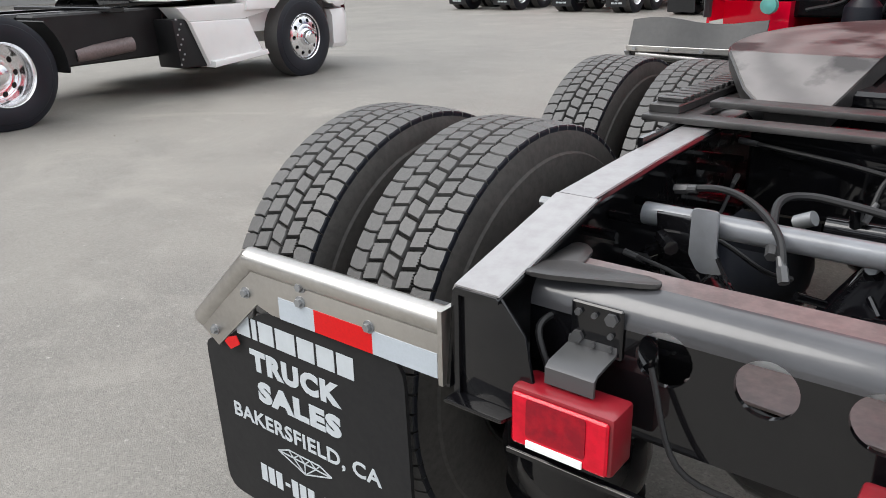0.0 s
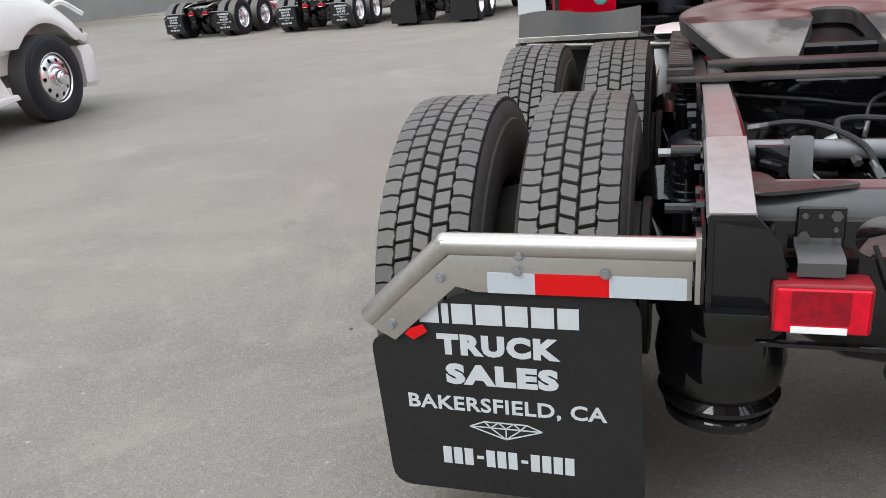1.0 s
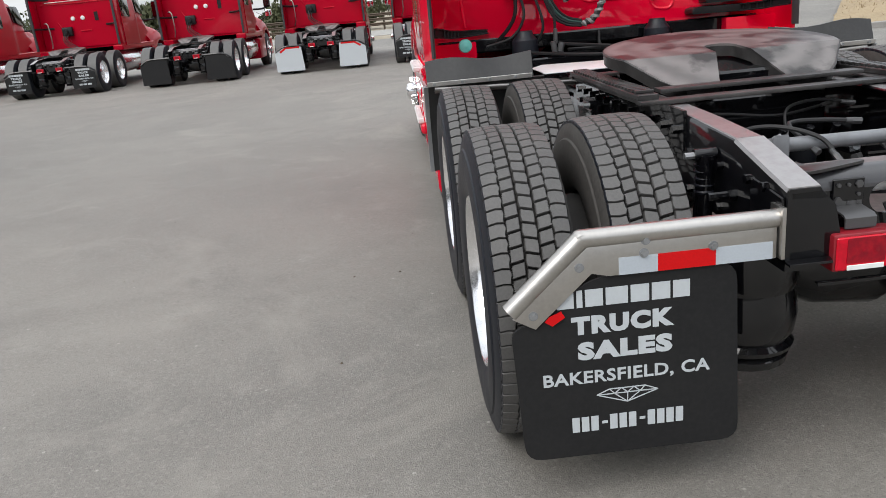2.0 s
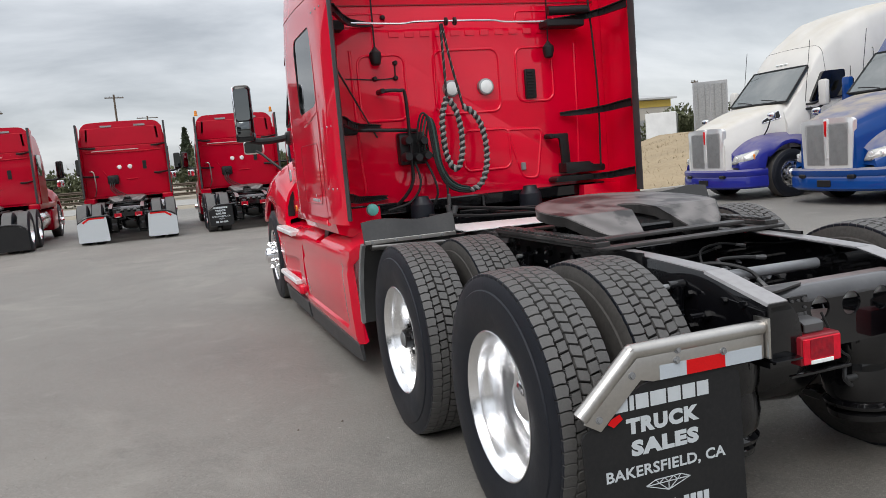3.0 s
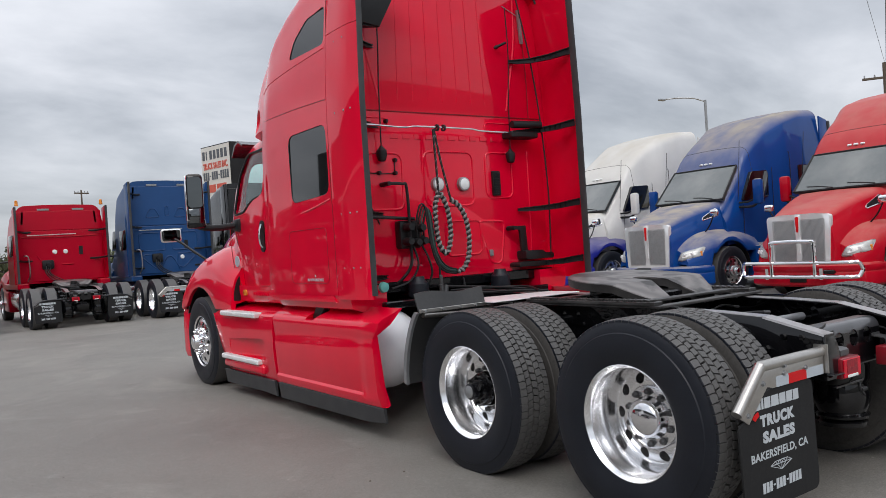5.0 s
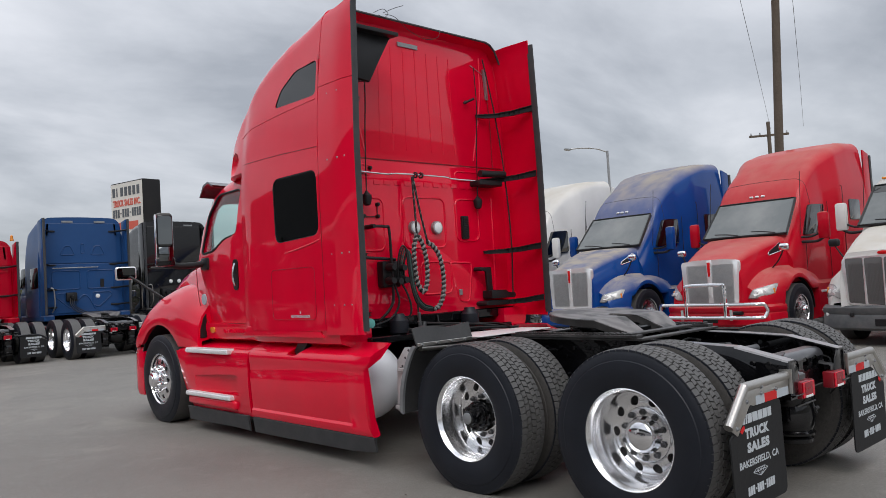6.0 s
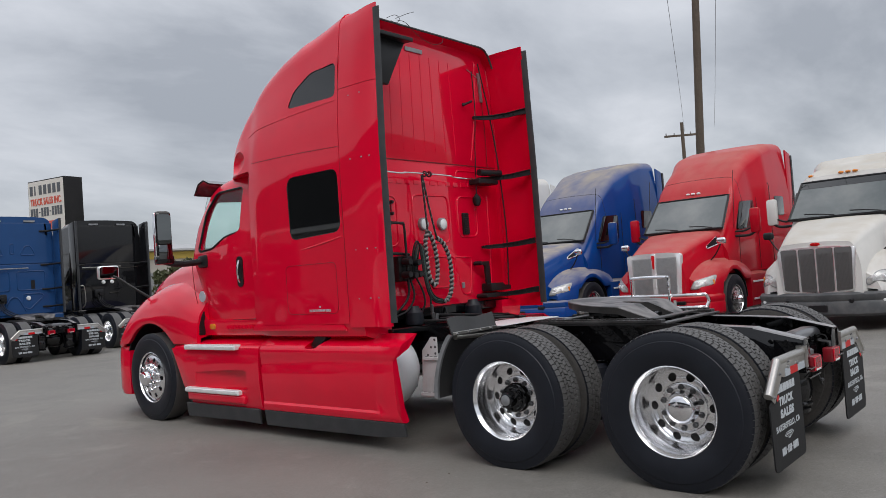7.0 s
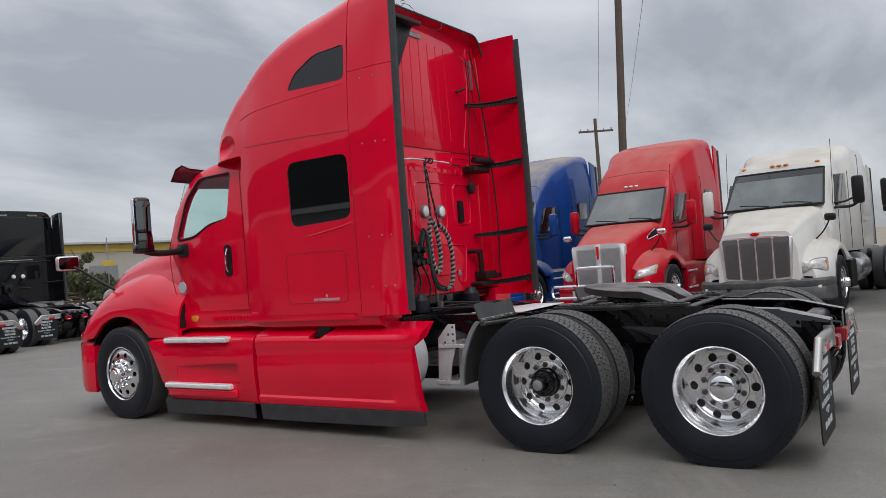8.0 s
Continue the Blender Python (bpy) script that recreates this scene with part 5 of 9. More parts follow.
# back wall: upper and lower panels with pressed ribs
bm = BM()
slab(bm, [(-1.12, 2.625), (1.12, 2.625), (1.09, 3.5), (0.98, 3.9), (-0.98, 3.9), (-1.09, 3.5)], "y", 2.935, 2.96, 0.004)
upper = part("upper_back_panel", bm, RED, truck)
bm = BM()
slab(bm, rounded(-1.12, 1.12, 1.17, 2.615, 0.03), "y", 2.938, 2.96, 0.004)
lower = part("lower_back_panel", bm, RED, truck)
bm = BM()
for k in range(7):
    x = -0.52 + 0.16 * k
    tube(bm, [(x * 1.0, 2.9355, 2.72), (x * 0.93, 2.9355, 3.70)], 0.0045, 8)
for s in (-1, 1):
    tube(bm, [(s * 0.70, 2.951, 2.68), (s * 0.84, 2.951, 3.3), (s * 0.87, 2.951, 3.78)], 0.022, 12)
part("pressed_rib", bm, RED, upper)
bm = BM()


def rib_loop(bm, x0, x1, z0, z1, r, size=0.011, skip=()):
    p = [Vector((a, 2.939, b)) for a, b in rounded(x0, x1, z0, z1, r)]
    tube(bm, p + p[:2], size, 8, smooth=False)


rib_loop(bm, -0.88, -0.52, 1.78, 2.26, 0.07)
rib_loop(bm, -0.29, 0.25, 1.80, 2.28, 0.07)
rib_loop(bm, 0.40, 0.72, 1.86, 2.28, 0.07)
rib_loop(bm, -0.10, 0.30, 1.35, 1.66, 0.06)
rib_loop(bm, -0.98, -0.64, 2.47, 2.56, 0.04, 0.008)
rib_loop(bm, 0.42, 0.76, 2.47, 2.56, 0.04, 0.008)
for s in (-1, 1):
    tube(bm, [(s * 0.90, 2.945, 1.25), (s * 0.92, 2.945, 1.55), (s * 0.93, 2.945, 2.3)], 0.014, 10)
bay = [Vector((a, 2.944, b)) for a, b in round_poly([(0.40, 1.26), (0.53, 1.25), (0.59, 1.64), (0.28, 1.65)], 0.05)]
tube(bm, bay + bay[:2], 0.014, 8, smooth=False)
for k in range(11):
    x = -0.62 + 0.122 * k
    box(bm, x, x + 0.075, 2.932, 2.94, 2.385, 2.43, 0.002)
part("pressed_rib", bm, RED, lower)
bm = BM()
box(bm, -1.12, 1.12, 2.93, 2.95, 2.616, 2.624)
part("panel_seam", bm, SEAM, truck)

# lamps, vent, buffers, rods on the back wall
for x in (-0.165, 0.122):
    bm = BM()
    lathe(bm, [(2.90, 0.052), (2.905, 0.062), (2.94, 0.066)], 32, (x, 0, 1.99), "y")
    lamp = part("work_lamp", bm, GALV, truck, "round clear work lamp")
    bm = BM()
    lathe(bm, [(2.889, 0.003), (2.891, 0.03), (2.899, 0.05), (2.904, 0.0515)], 32, (x, 0, 1.99), "y")
    part("lens", bm, LENS_CLEAR, lamp)
bm = BM()
slab(bm, rounded(0.465, 0.555, 1.88, 2.11, 0.01), "y", 2.915, 2.94, 0.004)
vent = part("air_vent", bm, PLASTIC, truck, "black louvred air vent")
for k in range(9):
    bm = BM()
    box(bm, 0.475, 0.545, 2.903, 2.92, 1.895 + 0.0235 * k, 1.907 + 0.0235 * k, 0, None)
    part("slat", bm, PLASTIC, vent)
for x, z in ((-0.755, 2.25), (0.66, 2.25)):
    bm = BM()
    lathe(bm, [(z - 0.07, 0.02), (z - 0.06, 0.034), (z - 0.01, 0.046), (z + 0.02, 0.044), (z + 0.045, 0.02), (z + 0.06, 0.01)], 20, (x, 2.87, 0), "z")
    knob = part("antenna_base", bm, PLASTIC, truck, "black antenna base with thin whip")
    bm = BM()
    tube(bm, [(x, 2.87, z + 0.05), (x - 0.005, 2.84, 2.8), (x - 0.01, 2.80, 3.2), (x, 2.82, 3.62)], 0.006, 6)
    part("whip", bm, PLASTIC, knob)
# grab bar across the wall
bm = BM()
tube(bm, [(-1.08, 2.83, 2.485), (-0.9, 2.84, 2.48), (-0.55, 2.84, 2.468), (-0.4, 2.83, 2.478), (0.15, 2.83, 2.476), (0.3, 2.84, 2.464), (0.75, 2.85, 2.46)], 0.0095, 10)
bar = part("hose_rail", bm, CHROME, truck, "bright steel hose rail")
bm = BM()
box(bm, -1.12, -0.98, 2.80, 2.94, 2.43, 2.50, 0.008)
box(bm, 0.62, 0.95, 2.78, 2.935, 2.41, 2.47, 0.01)
rod(bm, (0.64, 2.80, 2.53), (0.96, 2.76, 2.53), 0.036, n=16)
for x in (-0.2, -0.13):
    lathe(bm, [(x - 0.008, 0.02), (x + 0.008, 0.02), (x + 0.008, 0.03), (x - 0.008, 0.03)], 14, (0, 2.83, 2.475), "x", True)
part("air_bracket", bm, PLASTIC, bar)
# wire down the extender
bm = BM()
tube(bm, [(0.86, 2.88, 3.75), (0.95, 2.84, 3.2), (1.0, 2.80, 2.6), (1.03, 2.78, 1.9), (1.03, 2.80, 1.3)], 0.008, 6)
part("cable", bm, HOSE, truck)
for x0, z0, x1, z1 in ((-0.80, 3.50, -1.04, 2.62), (0.93, 3.55, 0.97, 2.62)):
    bm = BM()
    tube(bm, [(x0, 2.93, z0), ((x0 + x1) / 2 + 0.02, 2.931, (z0 + z1) / 2), (x1, 2.93, z1)], 0.005, 6)
    part("pressed_rib", bm, SEAM, truck)
bm = BM()
tube(bm, [(-1.06, 2.93, 2.22), (-0.9, 2.931, 1.9), (-0.78, 2.93, 1.66)], 0.006, 6)
tube(bm, [(-0.98, 2.93, 2.10), (-0.75, 2.93, 2.085), (-0.60, 2.93, 2.09)], 0.004, 6)
tube(bm, [(-0.60, 2.93, 2.09), (-0.595, 2.93, 2.2)], 0.005, 6)
part("thin_cable", bm, HOSE, truck)
bm = BM()
for x, z in ((-0.60, 2.09), (-0.595, 2.2), (-0.76, 2.09), (-0.66, 2.53), (0.62, 3.28), (-0.95, 3.3)):
    lathe(bm, [(2.90, 0.012), (2.91, 0.018), (2.94, 0.018)], 10, (x, 0, z), "y")
part("clip", bm, PLASTIC, truck)
bm = BM()
for x, z in ((0.62, 3.28), (-0.95, 3.3)):
    rod(bm, (x - 0.05, 2.9, z - 0.02), (x + 0.06, 2.86, z + 0.03), 0.012)
part("whip_clip", bm, PLASTIC, truck)
bm = BM()
tube(bm, [(0.72, 2.93, 3.68), (0.9, 2.92, 3.6)], 0.004, 6)
box(bm, -0.25, 0.0, 2.922, 2.935, 3.72, 3.76)
slab(bm, [(0.92, 3.34), (0.955, 3.34), (0.93, 3.66), (0.895, 3.66)], "y", 2.915, 2.932)
part("reflector_strip", bm, GALV, truck)
# gooseneck hand bar
bm = BM()
tube(bm, [(-0.74, 2.92, 1.99), (-0.74, 2.83, 1.99), (-0.62, 2.80, 1.985), (-0.575, 2.80, 1.94), (-0.57, 2.80, 1.5), (-0.58, 2.80, 1.3), (-0.67, 2.85, 1.17), (-0.74, 2.92, 1.12)], 0.013, 8, per=5)
lathe(bm, [(2.80, 0.018), (2.84, 0.02), (2.93, 0.02)], 12, (-0.74, 0, 1.99), "y")
part("grab_handle", bm, PLASTIC, truck, "black bent grab handle")
bm = BM()
tube(bm, [(-1.10, 2.84, 1.73), (-0.8, 2.82, 1.71), (-0.5, 2.83, 1.69)], 0.014, 8)
box(bm, -1.12, -0.95, 2.82, 2.94, 1.69, 1.77, 0.01)
part("hose_arm", bm, PLASTIC, truck)
# air and power couplings with their coiled lines
bm = BM()
box(bm, -0.64, -0.43, 2.84, 2.935, 1.44, 1.68, 0.02, segs=2)
for x, z in ((-0.60, 1.62), (-0.61, 1.50), (-0.53, 1.49), (-0.48, 1.61), (-0.46, 1.50)):
    lathe(bm, [(2.72, 0.028), (2.76, 0.034), (2.81, 0.036)], 14, (x, 0, z), "y")
coupling = part("coupling_box", bm, PLASTIC, truck, "black air and power coupling box")
for pts in ([(-0.245, 2.83, 2.46), (-0.25, 2.81, 2.2), (-0.258, 2.79, 1.9)], [(-0.235, 2.83, 2.46), (-0.19, 2.81, 2.15), (-0.13, 2.79, 1.84)]):
    bm = BM()
    tube(bm, pts, 0.010, 8)
    strap = part("hanging_strap", bm, HOSE, bar, "black hanging strap with a pale woven thread")
    bm = BM()
    spiral(bm, pts, 0.009, 0.003, 0.07)
    part("strap_thread", bm, HOSE_WRAP, strap)
# two wrapped lines: one doubled loop, one wide loop that runs back to the couplings
LOOPS = [
    [(-0.258, 2.79, 1.91), (-0.30, 2.79, 1.80), (-0.312, 2.78, 1.66), (-0.30, 2.78, 1.50), (-0.262, 2.77, 1.40), (-0.215, 2.77, 1.39), (-0.175, 2.77, 1.50), (-0.165, 2.78, 1.66), (-0.19, 2.79, 1.81), (-0.235, 2.80, 1.90)],
    [(-0.135, 2.79, 1.84), (-0.07, 2.78, 1.80), (-0.012, 2.77, 1.71), (0.015, 2.76, 1.58), (0.018, 2.76, 1.44), (-0.012, 2.75, 1.32), (-0.07, 2.75, 1.235), (-0.14, 2.75, 1.215)],
]
for pts in LOOPS:
    bm = BM()
    tube(bm, pts, 0.019, 10)
    line = part("air_line", bm, HOSE, coupling, "black coiled air line with grey spiral wrap")
    bm = BM()
    spiral(bm, pts, 0.0145, 0.0132, 0.046)
    part("spiral_wrap", bm, HOSE_WRAP, line)
# bare service lines: tall narrow loops over the couplings that sag into the wide loop
for k in range(4):
    d = 0.022 * k
    bm = BM()
    tube(bm, [(-0.50 + d, 2.80, 1.52), (-0.515 + d, 2.77, 1.68 - 0.01 * k), (-0.485 + d, 2.75, 1.80 - 0.012 * k), (-0.445 + d * 0.8, 2.74, 1.78 - 0.02 * k), (-0.425 + d * 0.7, 2.74, 1.62), (-0.40 + d * 0.6, 2.74, 1.44), (-0.34 + d * 0.5, 2.75, 1.29 + 0.012 * k), (-0.25 + d * 0.3, 2.76, 1.22 + 0.014 * k), (-0.14, 2.76, 1.20 + 0.012 * k)], 0.0085, 8)
    part("service_line", bm, GREEN_CABLE if k == 2 else HOSE, coupling)
for pts in ([(-0.48, 2.80, 1.5), (-0.43, 2.76, 1.36), (-0.40, 2.76, 1.22), (-0.44, 2.80, 1.1)], [(-0.55, 2.80, 1.48), (-0.52, 2.78, 1.3), (-0.60, 2.80, 1.17), (-0.78, 2.80, 1.12)], [(-0.46, 2.80, 1.55), (-0.38, 2.75, 1.45), (-0.33, 2.75, 1.3), (-0.32, 2.76, 1.16)]):
    bm = BM()
    tube(bm, pts, 0.0095, 8)
    part("service_line", bm, HOSE, coupling)
bm = BM()
box(bm, -0.335, -0.31, 2.73, 2.76, 1.10, 1.20, 0.006)
rod(bm, (-0.30, 2.72, 1.05), (-0.285, 2.72, 1.11), 0.022)
rod(bm, (-0.335, 2.72, 1.05), (-0.345, 2.72, 1.12), 0.02)
part("coupling_head", bm, DARK_STEEL, coupling)
bm = BM()
lathe(bm, [(2.66, 0.003), (2.67, 0.04), (2.70, 0.045), (2.74, 0.02)], 16, (-0.93, 0, 1.145), "y")
part("cap", bm, TEAL, truck, "teal plastic cap")
# battery-lead tray at the other side
bm = BM()
slab(bm, round_poly([(0.60, 1.55), (0.70, 1.55), (0.715, 1.30), (0.785, 1.30), (0.775, 1.585), (0.60, 1.585)], 0.01), "y", 2.85, 2.875, 0.004)
slab(bm, round_poly([(0.715, 1.265), (1.07, 1.262), (1.07, 1.315), (0.95, 1.318), (0.94, 1.345), (0.715, 1.35)], 0.012), "y", 2.80, 2.93, 0.008)
slab(bm, round_poly([(0.62, 1.20), (1.03, 1.20), (1.03, 1.24), (0.66, 1.245), (0.62, 1.235)], 0.012), "y", 2.79, 2.94, 0.008)
lathe(bm, [(2.83, 0.016), (2.84, 0.022), (2.93, 0.022)], 12, (0.62, 0, 1.568), "y")
part("step_bracket", bm, PLASTIC, truck, "black bracket beside the back wall")
bm = BM()
box(bm, 0.38, 0.42, 2.915, 2.94, 1.32, 1.38, 0.006)
part("latch", bm, GALV, truck)
# black gusset under the roof lip
bm = BM()
slab(bm, [(-1.10, 3.25), (-0.86, 3.22), (-0.70, 3.50), (-0.60, 3.66), (-1.10, 3.66)], "y", 2.60, 2.64, 0.004)
loft(bm, [[(-1.10, 2.64, 3.60), (-1.10, 2.62, 3.22), (-1.10, 2.93, 3.25), (-1.10, 2.93, 3.66)], [(-0.86, 2.62, 3.62), (-0.86, 2.62, 3.22), (-0.92, 2.93, 3.28), (-0.92, 2.93, 3.66)]])
slab(bm, [(-1.10, 2.52), (-0.58, 2.52), (-0.62, 2.78), (-0.86, 2.93), (-1.10, 2.93)], "z", 3.64, 3.675, 0.004)
part("roof_gusset", bm, PLASTIC, truck, "black plastic gusset under the roof edge")
bm = BM()
tube(bm, [(-0.62, 2.80, 3.93), (-0.56, 2.74, 3.955), (-0.50, 2.74, 3.93), (-0.53, 2.76, 3.89), (-0.58, 2.78, 3.91)], 0.0025, 5)
tube(bm, [(-0.50, 2.78, 3.93), (-0.44, 2.72, 3.90), (-0.30, 2.70, 3.80), (-0.1, 2.70, 3.75), (0.08, 2.72, 3.80), (0.18, 2.78, 3.90)], 0.0025, 5)
tube(bm, [(-0.54, 2.76, 3.93), (-0.46, 2.70, 3.97), (-0.38, 2.66, 4.0)], 0.0025, 5)
part("loose_wire", bm, HOSE, truck)

# ---- chassis ----
RAIL_TOP = [(-0.612, 0.885), (-0.28, 0.965), (0.2, 0.99), (7.2, 0.99)]
for side in (-1, 1):
    bm = BM()
    ys = [-0.612, -0.45, -0.285, 0.0, 0.3, 1.0, 2.0, 3.0, 4.5, 6.0, 7.2]
    rings = []
    for y in ys:
        t = lerp_table(RAIL_TOP, y)
        b = max(t - 0.27, 0.66)
        rings.append([(side * x, y, z) for x, z in ((0.425, b), (0.425, t - 0.006), (0.42, t), (0.34, t), (0.335, t - 0.004), (0.335, t - 0.01), (0.413, t - 0.012), (0.413, b + 0.012), (0.335, b + 0.012), (0.335, b))])
    rail = part("frame_rail", loft(bm, rings), FRAME_BLACK, truck, "black steel frame rail", sharp=50)
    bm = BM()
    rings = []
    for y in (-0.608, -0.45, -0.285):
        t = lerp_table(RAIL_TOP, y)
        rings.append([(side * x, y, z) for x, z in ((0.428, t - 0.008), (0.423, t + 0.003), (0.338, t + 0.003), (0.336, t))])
    part("rail_top", loft(bm, rings), RAIL_SHINE, rail, "worn rail end top with pale sky shine in its colour")
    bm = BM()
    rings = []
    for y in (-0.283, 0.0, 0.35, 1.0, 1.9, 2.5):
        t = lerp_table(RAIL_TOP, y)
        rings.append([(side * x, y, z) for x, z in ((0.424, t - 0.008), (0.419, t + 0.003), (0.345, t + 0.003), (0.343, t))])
    part("rail_top", loft(bm, rings), RAIL_SHINE, rail)
    bm = BM()
    for y in (-0.50, -0.40, -0.2, -0.08, 0.05, 0.28, 0.42, 0.55, 0.8, 1.0, 1.6, 1.9, 2.2):
        for z in (0.74, 0.87):
            rod(bm, (side * 0.42, y, z), (side * 0.445, y, z), 0.014, n=6)
            if y > -0.35:
                rod(bm, (side * 0.335, y, z), (side * 0.41, y, z), 0.01, n=6)
    for y, z, l in ((-0.54, 0.80, 0.10), (-0.48, 0.74, 0.12), (-0.55, 0.73, 0.08), (-0.3, 0.8, 0.09)):
        rod(bm, (side * 0.42, y, z), (side * (0.42 + l), y, z), 0.013, n=8)
        rod(bm, (side * 0.42, y, z), (side * (0.45), y, z), 0.02, n=6)
    part("bolt", bm, FRAME_BLACK, rail)

# rear cross member with its round holes
bm = BM()
box(bm, -0.335, 0.335, -0.515, -0.505, 0.66, 0.843)
cross = part("cross_member", bm, FRAME_BLACK, truck, "black cross member with round holes")

def round_holes():
    return [lathe(BM(), [(-0.6, 0.045), (-0.4, 0.045)], 28, (x, 0, 0.81), "y") for x in (-0.10, 0.05, 0.20)]


carve(cross, round_holes())
bm = BM()
loft(bm, [[(x, y, z) for y, z in ((-0.46, 0.898), (-0.40, 0.898), (-0.40, 0.89), (-0.46, 0.89))] for x in (-0.335, 0.0, 0.335)])
part("cross_flange", bm, REDDISH_STEEL, cross, "worn flange, tinted with the reflection of the red back wall")
quarter = [radians(180 - 90 * k / 8) for k in range(9)]
bend = [(-0.46 + 0.055 * math.cos(a), 0.843 + 0.055 * math.sin(a)) for a in quarter] + [(-0.46 + 0.046 * math.cos(a), 0.843 + 0.046 * math.sin(a)) for a in quarter[::-1]]
bm = loft(BM(), [[(x, y, z) for y, z in bend] for x in (-0.335, 0.0, 0.335)])
carve(part("cross_bend", bm, BEND_SHINE, cross, "bend of the cross member, its pale highlight in the colour"), round_holes())
# pale rod added only to make the round holes look light
bm = BM()
rod(bm, (-0.33, -0.44, 0.845), (0.33, -0.44, 0.845), 0.036, n=16)
part("brace_tube", bm, TANK, cross, "pale grey rod added behind the holes to lighten them")
bm = BM()
for x, z, r in ((-0.24, 0.815, 0.011), (-0.183, 0.858, 0.011), (-0.24, 0.858, 0.006), (-0.183, 0.83, 0.005), (-0.183, 0.808, 0.005), (-0.212, 0.858, 0.005), (-0.212, 0.808, 0.005)):
    rod(bm, (x, -0.53, z), (x, -0.515, z), r, n=6)
part("bolt", bm, DARK_STEEL, cross)
bm = BM()
box(bm, -0.255, -0.165, -0.523, -0.515, 0.788, 0.875, 0.003)
part("bracket_plate", bm, FRAME_BLACK, cross)
bm = BM()
slab(bm, round_poly([(-0.345, -0.535), (-0.30, -0.53), (-0.15, -0.475), (-0.13, -0.46), (-0.15, -0.44), (-0.2, -0.445), (-0.30, -0.45), (-0.345, -0.48)], 0.02), "z", 0.900, 0.908, 0.003)
slab(bm, round_poly([(-0.345, -0.48), (-0.28, -0.44), (-0.30, -0.36), (-0.345, -0.34)], 0.02), "z", 0.895, 0.902, 0.003)
part("gusset_plate", bm, GREASE, cross)
for side in (-1, 1):
    bm = BM()
    slab(bm, [(side * 0.425, 0.69), (side * 0.425, 0.872), (side * 0.335, 0.882), (side * 0.29, 0.83), (side * 0.26, 0.69)], "y", -0.605, -0.597, 0.002)
    part("end_web", bm, FRAME_BLACK, truck, "black web closing the rail end")
    bm = BM()
    slab(bm, [(side * 0.425, -0.64), (side * 0.31, -0.64), (side * 0.26, -0.50), (side * 0.425, -0.40)], "z", 0.682, 0.69, 0.002)
    slab(bm, [(-0.62, 0.70), (-0.42, 0.70), (-0.42, 0.88), (-0.60, 0.86)], "x", side * 0.428, side * 0.436)
    part("end_bracket", bm, FRAME_BLACK, truck)
    # tail lamp on its bracket
    x0, x1 = (-0.302, -0.122) if side < 0 else (0.19, 0.37)
    bm = BM()
    box(bm, x0, x1, -0.625, -0.555, 0.648, 0.752, 0.008, segs=2)
    lampbox = part("tail_lamp", bm, LENS_DIM, truck, "rectangular red tail lamp")
    bm = BM()
    box(bm, x0 + 0.006, x1 - 0.006, -0.632, -0.625, 0.653, 0.746, 0.004)
    lens = part("lens", bm, LENS_RED, lampbox)
    bm = BM()
    box(bm, x0 + 0.035, x1 - 0.045, -0.636, -0.632, 0.654, 0.668, 0.001)
    part("clear_strip", bm, LENS_CLEAR, lens)
    bm = BM()
    slab(bm, rounded(x0 + 0.034, x1 - 0.042, 0.672, 0.742, 0.006), "y", -0.6335, -0.632)
    part("diode_field", bm, LENS_DARK, lens, "dark red field of small diodes")
    for k in range(3):
        bm = BM()
        lathe(bm, [(-0.6345, 0.002), (-0.6342, 0.006), (-0.6335, 0.009)], 14, (x0 + 0.054 + 0.029 * k, 0, 0.705), "y")
        part("diode", bm, LENS_DARK, lens)
    bm = BM()
    xm = (x0 + x1) / 2
    loft(bm, [[(xm - 0.045, y, z), (xm + 0.04, y, z), (xm + 0.04, y2, z2), (xm - 0.045, y2, z2)] for y, z, y2, z2 in ((-0.523, 0.812, -0.518, 0.812), (-0.525, 0.80, -0.52, 0.796), (-0.585, 0.793, -0.585, 0.787), (-0.597, 0.785, -0.591, 0.78), (-0.597, 0.757, -0.591, 0.757))])
    part("lamp_bracket", bm, DARK_STEEL, lampbox, "folded steel lamp bracket")
    bm = BM()
    tube(bm, [(xm + side * 0.06, -0.56, 0.76), (xm + side * 0.09, -0.54, 0.82), (xm + side * 0.07, -0.48, 0.84)], 0.006, 6)
    tube(bm, [(xm + 0.1, -0.53, 0.80), (xm + 0.16, -0.55, 0.66), (xm + 0.26, -0.5, 0.60), (xm + 0.3, -0.45, 0.55)], 0.005, 6)
    part("lamp_cable", bm, HOSE, lampbox)
bm = BM()
box(bm, -0.325, -0.05, -0.60, -0.585, 0.608, 0.614, 0.002)
box(bm, -0.325, -0.05, -0.602, -0.598, 0.604, 0.614, 0.001)
part("plate_bracket", bm, FRAME_BLACK, truck)
bm = BM()
tube(bm, [(-0.06, -0.58, 0.6), (-0.08, -0.6, 0.56), (-0.05, -0.6, 0.53)], 0.008, 6)
rod(bm, (-0.08, -0.6, 0.56), (-0.03, -0.6, 0.56), 0.012)
part("loose_plug", bm, HOSE, truck)

